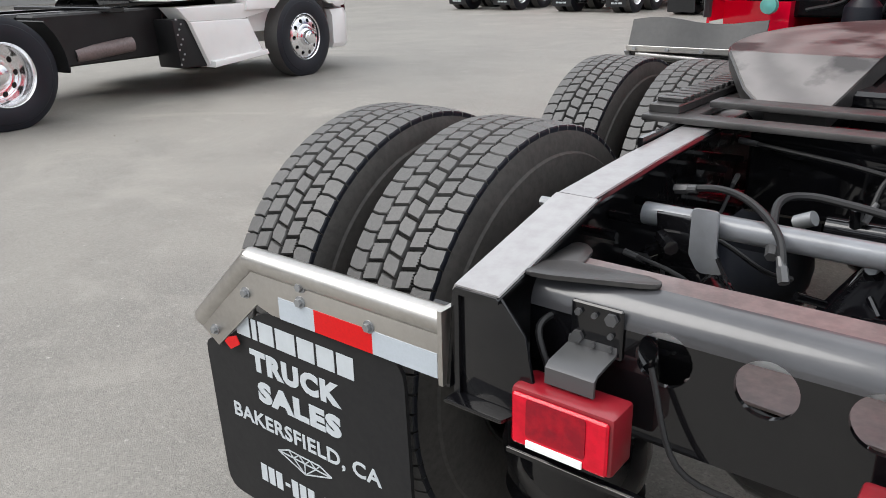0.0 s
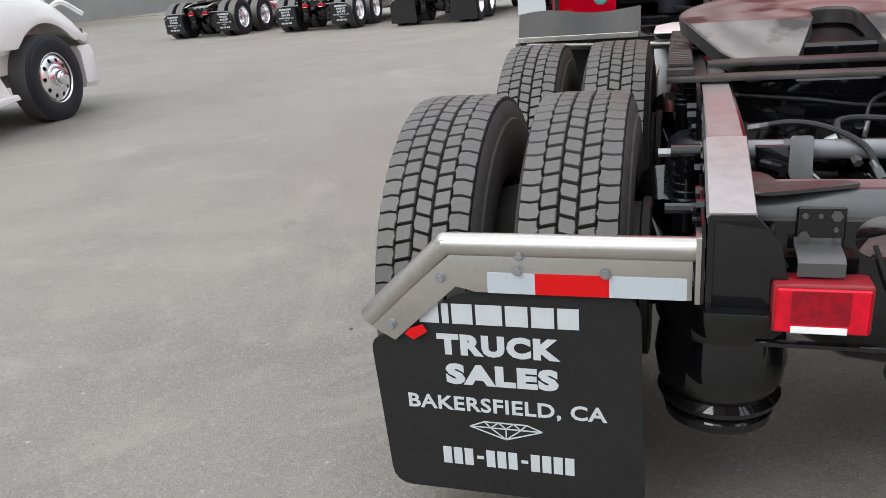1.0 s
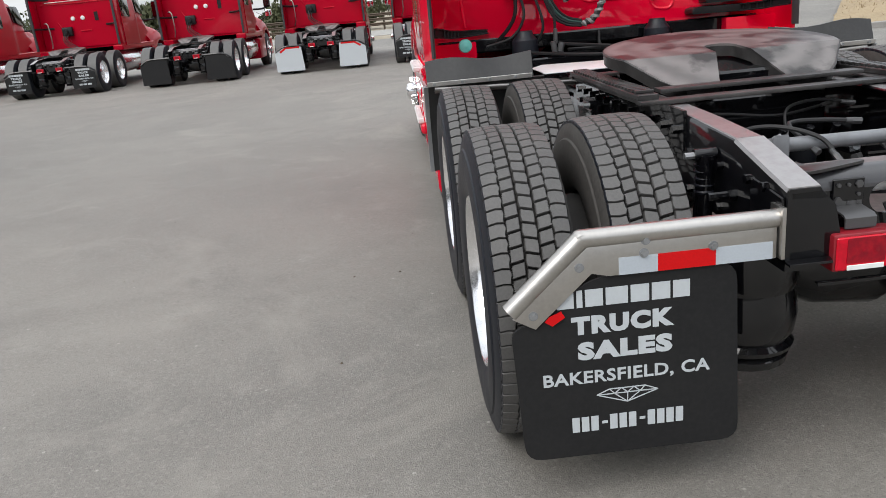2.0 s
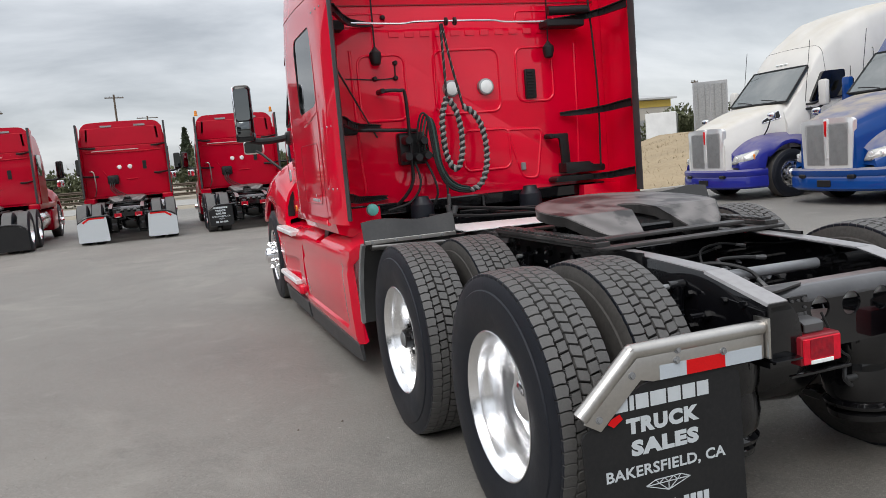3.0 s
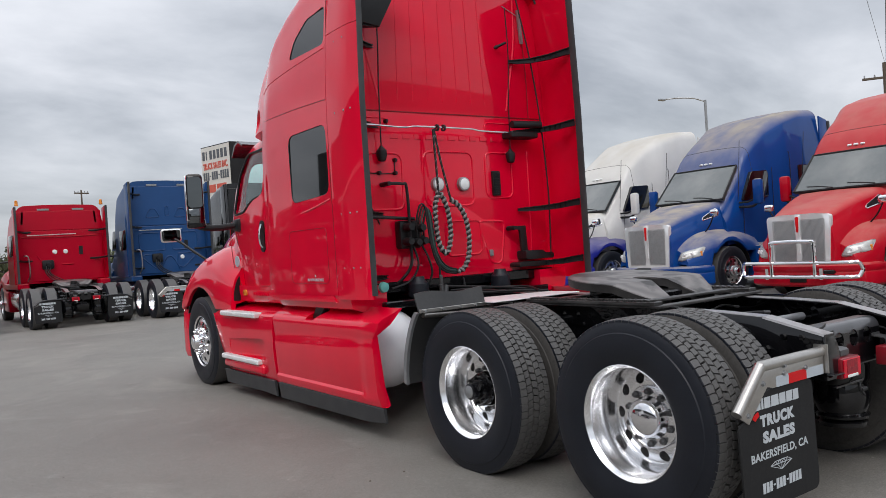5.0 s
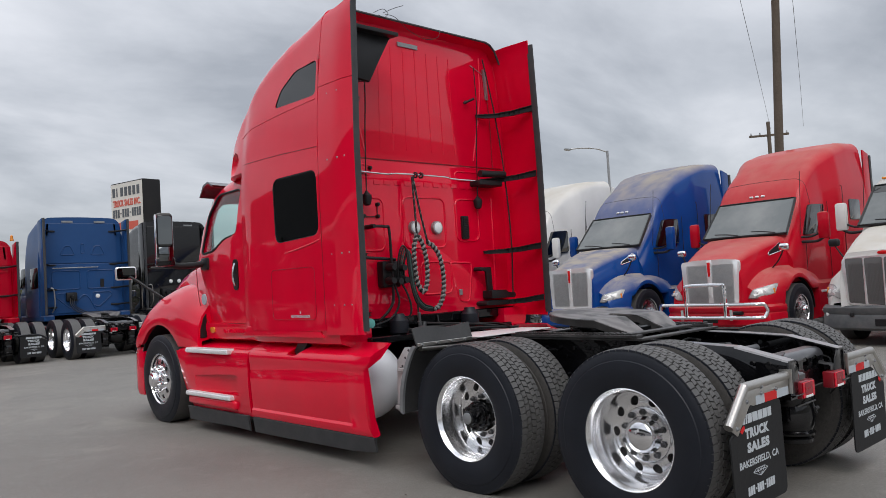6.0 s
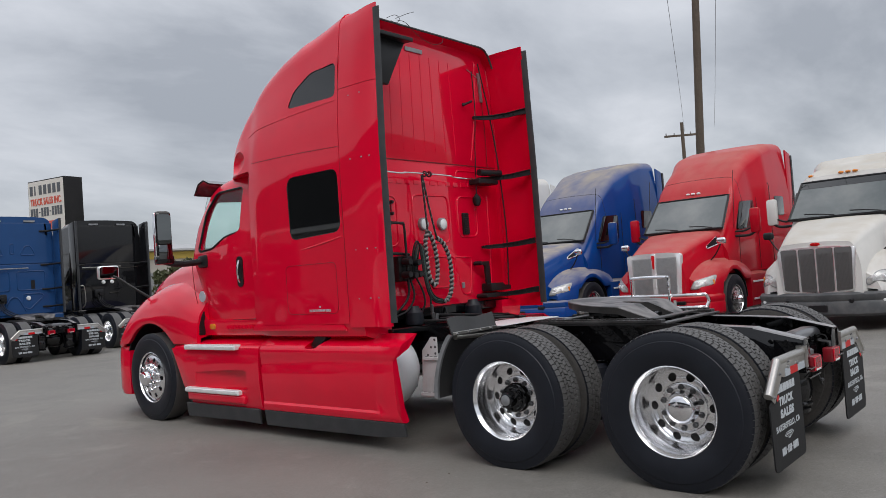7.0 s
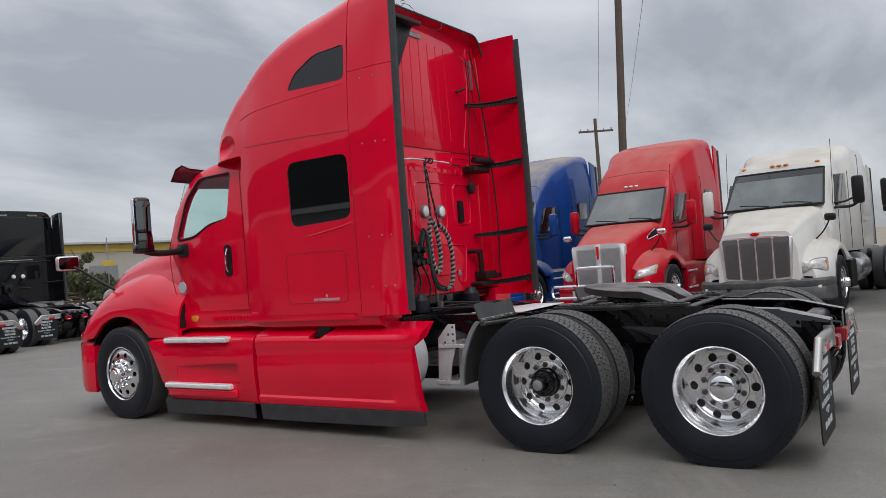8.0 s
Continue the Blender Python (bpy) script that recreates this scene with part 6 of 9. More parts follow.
# suspension: air bags, axles, torque rods
for y in (-0.26, 1.02):
    for side in (-1, 1):
        bm = BM()
        x = side * 0.37
        lathe(bm, [(0.30, 0.10), (0.30, 0.145), (0.315, 0.15), (0.33, 0.135), (0.36, 0.15), (0.42, 0.158), (0.48, 0.15), (0.50, 0.146), (0.53, 0.158), (0.60, 0.16), (0.66, 0.15), (0.69, 0.12)], 36, (x, y, 0), "z")
        bag = part("air_bag", bm, RUBBER if y > 0 else FRAME_BLACK, truck, "black rubber suspension air bag")
        bm = BM()
        lathe(bm, [(0.245, 0.09), (0.25, 0.13), (0.275, 0.135), (0.30, 0.11)], 32, (x, y, 0), "z")
        box(bm, x - 0.05, x + 0.05, y, y + 0.28, 0.26, 0.30, 0.006)
        part("bag_foot", bm, FRAME_BLACK, bag)
        bm = BM()
        box(bm, x - 0.06, x + 0.06, y - 0.1, y + 0.1, 0.69, 0.70)
        part("bag_top", bm, FRAME_BLACK, bag)
for y in (0.0, 1.32):
    bm = BM()
    box(bm, -0.75, 0.75, y - 0.07, y + 0.07, HUB_Z - 0.07, HUB_Z + 0.07, 0.03, segs=2)
    lathe(bm, [(-0.22, 0.06), (-0.2, 0.15), (-0.1, 0.2), (0.1, 0.22), (0.2, 0.18), (0.24, 0.1)], 28, (0.05, y, HUB_Z), "x")
    rod(bm, (0.05, y, HUB_Z + 0.1), (0.05, y + 0.42, HUB_Z + 0.12), 0.11, 0.07, 16)
    axle = part("drive_axle", bm, FRAME_BLACK, truck, "black drive axle with differential housing")
    for side in (-1, 1):
        bm = BM()
        rod(bm, (side * 0.52, y + 0.12, HUB_Z + 0.12), (side * 0.52, y + 0.28, HUB_Z + 0.18), 0.085, n=20)
        rod(bm, (side * 0.52, y + 0.05, HUB_Z + 0.06), (side * 0.56, y + 0.13, HUB_Z + 0.13), 0.03, n=12)
        part("brake_chamber", bm, FRAME_BLACK, axle)
        bm = BM()
        rod(bm, (side * 0.47, y - 0.12, HUB_Z - 0.1), (side * 0.46, y - 0.16, 0.9), 0.03, n=14)
        rod(bm, (side * 0.47, y - 0.12, HUB_Z - 0.12), (side * 0.47, y - 0.13, HUB_Z + 0.14), 0.04, n=14)
        lathe(bm, [(-0.035, 0.02), (0.035, 0.02)], 14, (side * 0.465, y - 0.16, 0.9), "x")
        damper = part("shock_absorber", bm, FRAME_BLACK, axle)
        bm = BM()
        lathe(bm, [(0.77 + 0.011 * j, 0.032 if j % 2 else 0.025) for j in range(10)], 18, (side * 0.463, y - 0.152, 0), "z")
        part("rubber_boot", bm, RUBBER, damper)
        bm = BM()
        rod(bm, (side * 0.44, y - 0.16, 0.9), (side * 0.53, y - 0.16, 0.9), 0.011, n=8)
        part("mounting_stud", bm, GALV, damper)
# pipe brace and torque arm seen between the rails
bm = BM()
tube(bm, [(-0.335, -0.07, 0.885), (0.335, -0.07, 0.88)], 0.024, 14)
part("brace_pipe", bm, HANGER, truck, "shiny cross pipe between the rails")
bm = BM()
slab(bm, [(-0.30, 0.90), (-0.22, 0.90), (-0.20, 0.76), (-0.10, 0.70), (-0.10, 0.66), (-0.28, 0.72)], "y", -0.10, -0.02, 0.006)
slab(bm, [(-0.13, -0.30), (0.30, -0.26), (0.30, -0.05), (0.0, -0.04), (-0.13, -0.18)], "z", 0.66, 0.69, 0.01)
part("torque_arm", bm, FRAME_BLACK, truck)
bm = BM()
slab(bm, [(-0.12, -0.36), (0.33, -0.40), (0.33, -0.18), (0.10, -0.10), (-0.05, -0.2)], "z", 0.692, 0.70, 0.004)
part("differential_plate", bm, REDDISH_STEEL, truck)
# flat steel hanger under the pipe, with its foot on the cross flange
bm = BM()
slab(bm, round_poly([(-0.222, 0.925), (-0.17, 0.925), (-0.168, 0.84), (-0.15, 0.80), (-0.2, 0.795), (-0.222, 0.83)], 0.008), "y", -0.112, -0.104, 0.002)
hang = part("steel_hanger", bm, HANGER, truck, "flat grey steel hanger under the cross pipe")
bm = BM()
tube(bm, [(-0.165, -0.108, 0.83), (-0.12, -0.16, 0.80), (-0.06, -0.26, 0.82), (0.03, -0.40, 0.892)], 0.005, 6)
part("hanger_rod", bm, FRAME_BLACK, hang)
bm = BM()
lathe(bm, [(-0.235, 0.022), (-0.233, 0.03), (-0.19, 0.03), (-0.188, 0.022)], 20, (0, -0.07, 0.88), "x")
part("pipe_clamp", bm, DARK_STEEL, truck)
random.seed(11)
HOSES = [
    [(-0.30, 0.02, 0.92), (-0.21, 0.01, 0.935), (-0.13, -0.04, 0.93), (-0.06, -0.11, 0.90), (-0.03, -0.16, 0.84)],
    [(-0.07, -0.10, 0.86), (-0.10, 0.02, 0.92), (-0.06, 0.07, 0.93), (0.03, 0.05, 0.93), (0.14, 0.03, 0.92)],
    [(0.02, 0.28, 0.84), (0.05, 0.34, 0.93), (0.18, 0.36, 0.95), (0.30, 0.34, 0.93)],
    [(-0.32, 0.05, 0.84), (-0.2, 0.02, 0.82), (-0.12, 0.06, 0.76), (-0.1, 0.2, 0.7)],
    [(-0.33, -0.15, 0.82), (-0.22, -0.16, 0.80), (-0.16, -0.1, 0.72), (-0.18, 0.0, 0.62)],
    [(-0.34, 0.55, 0.92), (-0.1, 0.52, 0.9), (0.1, 0.5, 0.88), (0.33, 0.55, 0.9)],
    [(-0.3, 0.4, 0.86), (-0.28, 0.2, 0.8), (-0.3, 0.0, 0.8), (-0.24, -0.2, 0.76)],
    [(0.30, -0.4, 0.8), (0.2, -0.3, 0.78), (0.18, -0.1, 0.75), (0.25, 0.1, 0.7)],
]
for k, pts in enumerate(HOSES):
    bm = BM()
    r = (0.0078, 0.0085, 0.006, 0.0055, 0.005, 0.0065, 0.005, 0.0055)[k]
    tube(bm, pts, r, 8)
    hose = part("brake_hose", bm, HOSE, truck, "black brake hose with brass fittings")
    bm = BM()
    for a, b in ((pts[0], pts[1]), (pts[-1], pts[-2])):
        d = (Vector(b) - Vector(a)).normalized()
        rod(bm, Vector(a) - d * 0.01, Vector(a) + d * 0.02, r * 1.4, n=6)
        rod(bm, Vector(a) + d * 0.02, Vector(a) + d * 0.04, r * 1.2, n=10)
    part("fitting", bm, DARK_STEEL, hose)
for k in range(26):
    bm = BM()
    x, y, z = random.uniform(-0.32, 0.32), random.uniform(-0.45, 0.45), random.uniform(0.68, 0.86)
    if k < 10:
        x = random.choice((-1, 1)) * random.uniform(0.27, 0.33)
    rod(bm, (x, y, z), (x + random.uniform(-0.05, 0.05), y + random.uniform(-0.06, 0.06), z + random.uniform(-0.02, 0.03)), random.uniform(0.007, 0.018), n=random.choice((6, 8, 12)))
    part("valve_fitting", bm, (GALV, FRAME_BLACK, DARK_STEEL, FRAME_BLACK)[k % 4], truck)
bm = BM()
rod(bm, (-0.06, 0.30, 0.80), (0.32, 0.30, 0.80), 0.028, n=14)
for x in (0.0, 0.1, 0.2):
    rod(bm, (x, 0.30, 0.80), (x, 0.26, 0.87), 0.015, n=8)
part("valve_block", bm, FRAME_BLACK, truck)
for y in (0.62, 1.9, 2.7):
    bm = BM()
    box(bm, -0.33, 0.33, y - 0.05, y + 0.05, 0.72, 0.96, 0.01)
    part("cross_member", bm, FRAME_BLACK, truck)
# drive shaft and exhaust run, dark under the cab
bm = BM()
rod(bm, (0.05, 1.7, 0.6), (0.0, 4.0, 0.75), 0.06, n=16)
box(bm, -0.40, 0.40, 2.9, 6.9, 0.62, 1.08, 0.05)
part("driveline", bm, FRAME_BLACK, truck)
for x in (-0.52, 0.38):
    bm = BM()
    lathe(bm, [(1.02, 0.05), (1.03, 0.085), (1.06, 0.09), (1.14, 0.085), (1.17, 0.06), (1.20, 0.05)], 24, (x, 2.80, 0), "z")
    part("cab_air_spring", bm, RUBBER, truck, "black cab air spring")
bm = BM()
box(bm, -0.9, 0.9, 2.72, 2.90, 0.96, 1.02, 0.01)
box(bm, -1.1, 1.1, 2.86, 2.96, 1.08, 1.17, 0.01)
part("cab_mount", bm, FRAME_BLACK, truck)
bm = BM()
for pts in ([(-0.5, 2.7, 1.06), (-0.2, 2.4, 1.04), (0.1, 2.3, 1.03), (0.3, 2.1, 1.02)], [(-0.3, 2.75, 1.1), (0.0, 2.5, 1.07), (0.25, 2.45, 1.04), (0.4, 2.2, 1.0)], [(-0.25, 2.72, 1.06), (0.2, 2.62, 1.05), (0.32, 2.4, 1.05), (0.2, 2.1, 1.03)], [(0.0, 2.86, 1.15), (0.0, 2.78, 1.05), (0.1, 2.4, 1.03)]):
    tube(bm, pts, 0.011, 6)
part("frame_cable", bm, HOSE, truck)
# deck plate
bm = BM()
slab(bm, [(-0.60, 1.72), (0.28, 1.72), (0.28, 2.05), (-0.52, 2.25), (-0.60, 2.1)], "z", 1.008, 1.016, 0.003)
part("deck_plate", bm, ALU_TREAD, truck, "bright aluminium deck plate")

# quarter fenders before the front drive wheels
for side in (-1, 1):
    # its line falls steeply and straightens downwards
    arc = [(1.745 + 0.185 * math.sin(radians(90 * k / 14)) ** 0.9, 1.0 - 0.50 * (k / 14) ** 1.15) for k in range(15)]
    bm = loft(BM(), [[(side * 1.25, y, z), (side * 0.60, y, z), (side * 0.60, y + 0.012, z + 0.004), (side * 1.25, y + 0.012, z + 0.004)] for y, z in arc])
    qf = part("quarter_fender", bm, FENDER_PLASTIC, truck, "dusty black quarter fender with rubber apron")
    bm = BM()
    rings = []
    for k in range(9):
        x = 1.24 - 0.58 * k / 8
        w = 0.012 * math.sin(k * 1.3)
        rings.append([(side * x, 1.735, 1.0), (side * x, 1.747, 1.0), (side * x, 1.797 + w, 1.13 + 0.012 * math.sin(k * 0.9)), (side * x, 1.785 + w, 1.13 + 0.012 * math.sin(k * 0.9))])
    part("rubber_apron", loft(bm, rings), FENDER_PLASTIC, qf)
    bm = BM()
    box(bm, side * 0.67, side * 1.24, 1.722, 1.734, 1.0, 1.025, 0.002)
    rod(bm, (side * 0.40, 1.79, 0.95), (side * 1.2, 1.75, 0.985), 0.022, n=12)
    part("apron_bar", bm, STEEL, qf, "steel clamping bar")
    bm = BM()
    for x in (0.76, 0.9, 1.05, 1.2):
        rod(bm, (side * x, 1.712, 1.012), (side * x, 1.722, 1.012), 0.009, n=6)
    part("screw_head", bm, GALV, qf)
    bm = BM()
    loft(bm, [[(side * x, y + d, z + 0.3 * d) for x, d in ((1.235, -0.008), (1.235, 0.026), (1.258, 0.026), (1.258, -0.008))] for y, z in arc])
    part("fender_edge", bm, GALV, qf, "dull metal edge of the quarter fender")
# chassis step behind the tank: two pierced side plates and two grip treads
STEP_SIDE = [(2.25, 0.955), (2.18, 0.955), (2.18, 0.77), (2.235, 0.62), (2.27, 0.45), (2.27, 0.435), (2.385, 0.435), (2.355, 0.84)]
bm = BM()
slab(bm, [(2.18, 0.77), (2.235, 0.62), (2.27, 0.45), (2.385, 0.45), (2.36, 0.77)], "x", -0.60, -0.592, 0.002)
chassis_step = part("chassis_step", bm, STEP_ALU, truck, "pale aluminium two-tread chassis step")
bm = BM()
slab(bm, STEP_SIDE, "x", -0.93, -0.922, 0.002)
front_plate = part("side_plate", bm, STEP_ALU, chassis_step)
for y, z in ((2.205, 0.93), (2.205, 0.87), (2.25, 0.868), (2.205, 0.815), (2.29, 0.80)):
    bm = BM()
    lathe(bm, [(-0.932, 0.011), (-0.928, 0.012), (-0.92, 0.012)], 10, (0, y, z), "x")
    part("bolt", bm, DARK_STEEL, front_plate)
for z, y0 in ((0.785, 2.075), (0.48, 2.12)):
    bm = BM()
    box(bm, -0.95, -0.585, y0, y0 + 0.265, z - 0.028, z, 0.003)
    tr = part("tread", bm, STEP_ALU, chassis_step)
    bm = BM()
    for k in range(9):
        for j in range(5):
            box(bm, -0.94 + 0.04 * k, -0.922 + 0.04 * k, y0 + 0.015 + 0.05 * j, y0 + 0.04 + 0.05 * j, z, z + 0.008)
    tagged(part("grip", bm, GALV, tr), kind="stuff")

# fifth wheel
bm = BM()
top, bot = [], []
OUT = [(-0.14, -0.36), (-0.28, -0.38), (-0.36, -0.30), (-0.46, -0.14)] + [(0.49 * math.cos(radians(a)), 0.02 + 0.47 * math.sin(radians(a))) for a in range(190, -11, -10)] + [(0.46, -0.14), (0.36, -0.30), (0.28, -0.38), (0.14, -0.36), (0.075, -0.15)] + [(0.07 * math.cos(radians(a)), -0.02 + 0.07 * math.sin(radians(a))) for a in range(0, 181, 20)] + [(-0.075, -0.15)]


def plate_z(y):
    return 0.015 if y > -0.15 else 0.015 - (-0.15 - y) * 0.42


tilt = Matrix.Translation((0, 0.86, 1.125)) @ Matrix.Rotation(radians(5), 4, "X")
up_ring = [bm.verts.new((x, y, plate_z(y))) for x, y in OUT]
lo_ring = [bm.verts.new((x * 0.985, y * 0.985, plate_z(y) - 0.05)) for x, y in OUT]
f_top = bm.faces.new(up_ring)
f_low = bm.faces.new(lo_ring[::-1])
for k in range(len(OUT)):
    bm.faces.new((up_ring[k - 1], up_ring[k], lo_ring[k], lo_ring[k - 1]))
bmesh.ops.triangulate(bm, faces=[f_top, f_low])
bmesh.ops.transform(bm, matrix=tilt, verts=bm.verts)
fifth = part("fifth_wheel", bm, GREASE, truck, "greasy dark fifth wheel coupling plate", sharp=20)
bm = BM()
face = [(x * 0.985, y * 0.985) for x, y in OUT]
up_ring = [bm.verts.new((x, y, plate_z(y) + 0.004)) for x, y in face]
lo_ring = [bm.verts.new((x * 1.01, y * 1.01, plate_z(y) - 0.006)) for x, y in face]
f_top = bm.faces.new(up_ring)
for k in range(len(OUT)):
    bm.faces.new((up_ring[k - 1], up_ring[k], lo_ring[k], lo_ring[k - 1]))
bmesh.ops.triangulate(bm, faces=[f_top])
bmesh.ops.transform(bm, matrix=tilt, verts=bm.verts)
part("wear_plate", bm, WORN_PLATE, fifth, "scuffed top face with circular wear", sharp=20)
bm = BM()
box(bm, -0.38, -0.30, -0.12, 0.12, -0.16, -0.03, 0.01)
box(bm, 0.30, 0.38, -0.12, 0.12, -0.16, -0.03, 0.01)
box(bm, -0.30, 0.30, -0.25, 0.2, -0.09, -0.045, 0.01)
rod(bm, (-0.44, 0.0, -0.09), (0.44, 0.0, -0.09), 0.03)
bmesh.ops.transform(bm, matrix=tilt, verts=bm.verts)
part("pivot_bracket", bm, FRAME_BLACK, fifth)
for y0, y1, wide, z in ((0.44, 0.52, 0.40, 1.02), (0.30, 0.37, 0.52, 0.998), (1.42, 1.50, 0.52, 0.998)):
    bm = BM()
    slab(bm, [(-wide, y0), (wide, y0), (wide, y1), (-wide, y1)], "z", z, z + 0.016, 0.003)
    part("slide_cross_bar", bm, GREASE, fifth)
for side in (-1, 1):
    bm = BM()
    box(bm, side * 0.40, side * 0.51, 0.32, 1.50, 0.996, 1.012, 0.003)
    box(bm, side * 0.44, side * 0.52, 0.34, 1.46, 1.012, 1.035, 0.003)
    track = part("slide_track", bm, GREASE, fifth, "toothed slide track")
    bm = BM()
    for k in range(23):
        y = 0.38 + 0.046 * k
        box(bm, side * 0.445, side * 0.515, y, y + 0.026, 1.035, 1.047, 0.002)
    part("track_tooth", bm, GREASE, track)
    bm = BM()
    box(bm, side * 0.425, side * 0.437, 0.1, 1.7, 0.86, 1.0)
    for k in range(12):
        rod(bm, (side * 0.437, 0.15 + 0.13 * k, 0.93), (side * 0.46, 0.15 + 0.13 * k, 0.93), 0.016, n=6)
    part("mount_angle", bm, FRAME_BLACK, track)

# mud flaps on their hangers
for side in (-1, 1):
    bm = BM()
    z_t = 0.808
    tube(bm, [(side * 0.44, -0.595, z_t), (side * 0.97, -0.595, z_t)], 0.026, 16, smooth=False)
    tube(bm, [(side * 0.965, -0.595, z_t + 0.001), (side * 1.165, -0.595, z_t - 0.185)], 0.026, 16, smooth=False)
    lathe(bm, [(-0.621, 0.001), (-0.616, 0.016), (-0.605, 0.024), (-0.595, 0.0262), (-0.585, 0.024), (-0.574, 0.016), (-0.569, 0.001)], 20, (side * 0.967, 0, z_t), "y")
    hanger = part("flap_hanger", bm, STEEL, truck, "brushed stainless mud flap hanger tube")
    bm = BM()
    slab(bm, [(side * 0.45, z_t - 0.02), (side * 0.955, z_t - 0.02), (side * 1.16, z_t - 0.20), (side * 1.10, z_t - 0.235), (side * 0.945, z_t - 0.092), (side * 0.90, z_t - 0.105), (side * 0.45, z_t - 0.105)], "y", -0.612, -0.606, 0.001)
    part("hanger_plate", bm, STEEL, hanger)
    bm = BM()
    slab(bm, [(side * 0.435, z_t + 0.035), (side * 0.445, z_t + 0.035), (side * 0.445, z_t - 0.105), (side * 0.435, z_t - 0.105)], "y", -0.63, -0.56, 0.001)
    part("end_plate", bm, STEEL, hanger)
    for x, z in ((0.977, 0.735), (1.105, 0.613), (0.80, 0.792), (0.805, 0.758), (0.62, 0.757)):
        bm = BM()
        rod(bm, (side * x, -0.622, z), (side * x, -0.612, z), 0.0085, n=6)
        lathe(bm, [(-0.6145, 0.013), (-0.612, 0.013)], 14, (side * x, 0, z), "y")
        part("bolt", bm, GALV, hanger)
    for x0, x1, mat, word in ((0.46, 0.613, TAPE_WHITE, "white"), (0.613, 0.768, TAPE_RED, "red"), (0.768, 0.872, TAPE_WHITE, "white")):
        bm = BM()
        box(bm, side * x0, side * x1, -0.6132, -0.612, 0.703, 0.751)
        part("reflective_tape", bm, mat, hanger, word + " reflective tape")
    bm = BM()
    slab(bm, [(side * 1.062, 0.606), (side * 1.03, 0.618), (side * 1.02, 0.600), (side * 1.055, 0.578), (side * 1.075, 0.592)], "y", -0.6135, -0.612)
    part("reflective_tape", bm, TAPE_RED, hanger)
    bm = BM()
    outline = round_poly([(side * 0.55, 0.70), (side * 0.94, 0.70), (side * 1.095, 0.585), (side * 1.166, 0.572), (side * 1.146, 0.165), (side * 0.535, 0.165)], 0.05)
    rings = []
    slab(bm, outline, "y", -0.602, -0.593)
    flap = part("mud_flap", bm, FLAP_RUBBER, truck, "black mud flap with white lettering and diamond outline")
    cx = side * 0.859
    face_y = -0.6028
    for text, z, h, w, b, dx in (("TRUCK", 0.566, 0.054, 0.282, 0.062, 0.005), ("SALES", 0.490, 0.054, 0.262, 0.062, -0.005), ("BAKERSFIELD, CA", 0.408, 0.044, 0.466, 0.022, -0.012)):
        word = BM()
        word.from_mesh(lettering("lettering", text, h, w, LETTER, bold=b))
        for letter in islands(word):
            part("letter", letter, LETTER, flap, at=pose(cx - dx * 0.5, face_y, z))
        word.free()
    x = cx - 0.18
    for k, w in enumerate((0.046, 0.016, 0.048, 0.060, 0.050, 0.050, 0.046)):
        bm = BM()
        box(bm, x, x + w, face_y - 0.0006, face_y + 0.0006, 0.619, 0.668, 0.0)
        x += w + 0.0075
        part("name_bar", bm, LETTER, flap)
    x = cx - 0.152
    for k in range(12):
        bm = BM()
        if k in (3, 7):
            box(bm, x + 0.004, x + 0.02, face_y - 0.0006, face_y + 0.0006, 0.262, 0.270)
        else:
            box(bm, x, x + 0.021, face_y - 0.0006, face_y + 0.0006, 0.242, 0.288)
        x += 0.0268
        part("number_bar", bm, LETTER, flap)
    bm = BM()
    D = {"l": (-0.08, 0.352), "r": (0.092, 0.352), "b": (0.006, 0.323), "t1": (-0.044, 0.367), "t2": (-0.01, 0.367), "t3": (0.025, 0.367), "t4": (0.056, 0.367), "m1": (-0.03, 0.352), "m2": (0.007, 0.352), "m3": (0.042, 0.352)}
    for pair in ("l r", "l b", "b r", "l t1", "t1 t4", "t4 r", "t1 m1", "m1 t2", "t2 m2", "m2 t3", "t3 m3", "m3 t4", "m1 b", "m2 b", "m3 b"):
        a, b = (Vector((D[k][0], 0, D[k][1])) for k in pair.split())
        d = (b - a).normalized() * 0.0014
        nrm = Vector((-d.z, 0, d.x))
        q = [a + nrm, b + nrm, b - nrm, a - nrm]
        slab(bm, [(cx + p.x, p.z) for p in q], "y", face_y - 0.0006, face_y + 0.0006)
    part("diamond_outline", bm, LETTER, flap)


# ---- parked tractors round the yard ----
def borrow(names, parent):
    """Gives a parked tractor its own copies of chassis parts like those of the red one; they share the meshes."""
    for ob in [o for o in truck.children if o.name.split(".")[0] in names]:
        made = {truck: parent}
        for o in (ob, *ob.children_recursive):
            made[o] = o.copy()
            scene.collection.objects.link(made[o])
            made[o].parent = made[o.parent]


CHASSIS = ("frame_rail", "cross_member", "drive_axle", "air_bag", "fifth_wheel", "tail_lamp", "plate_bracket", "driveline", "cab_mount", "brace_pipe", "torque_arm")


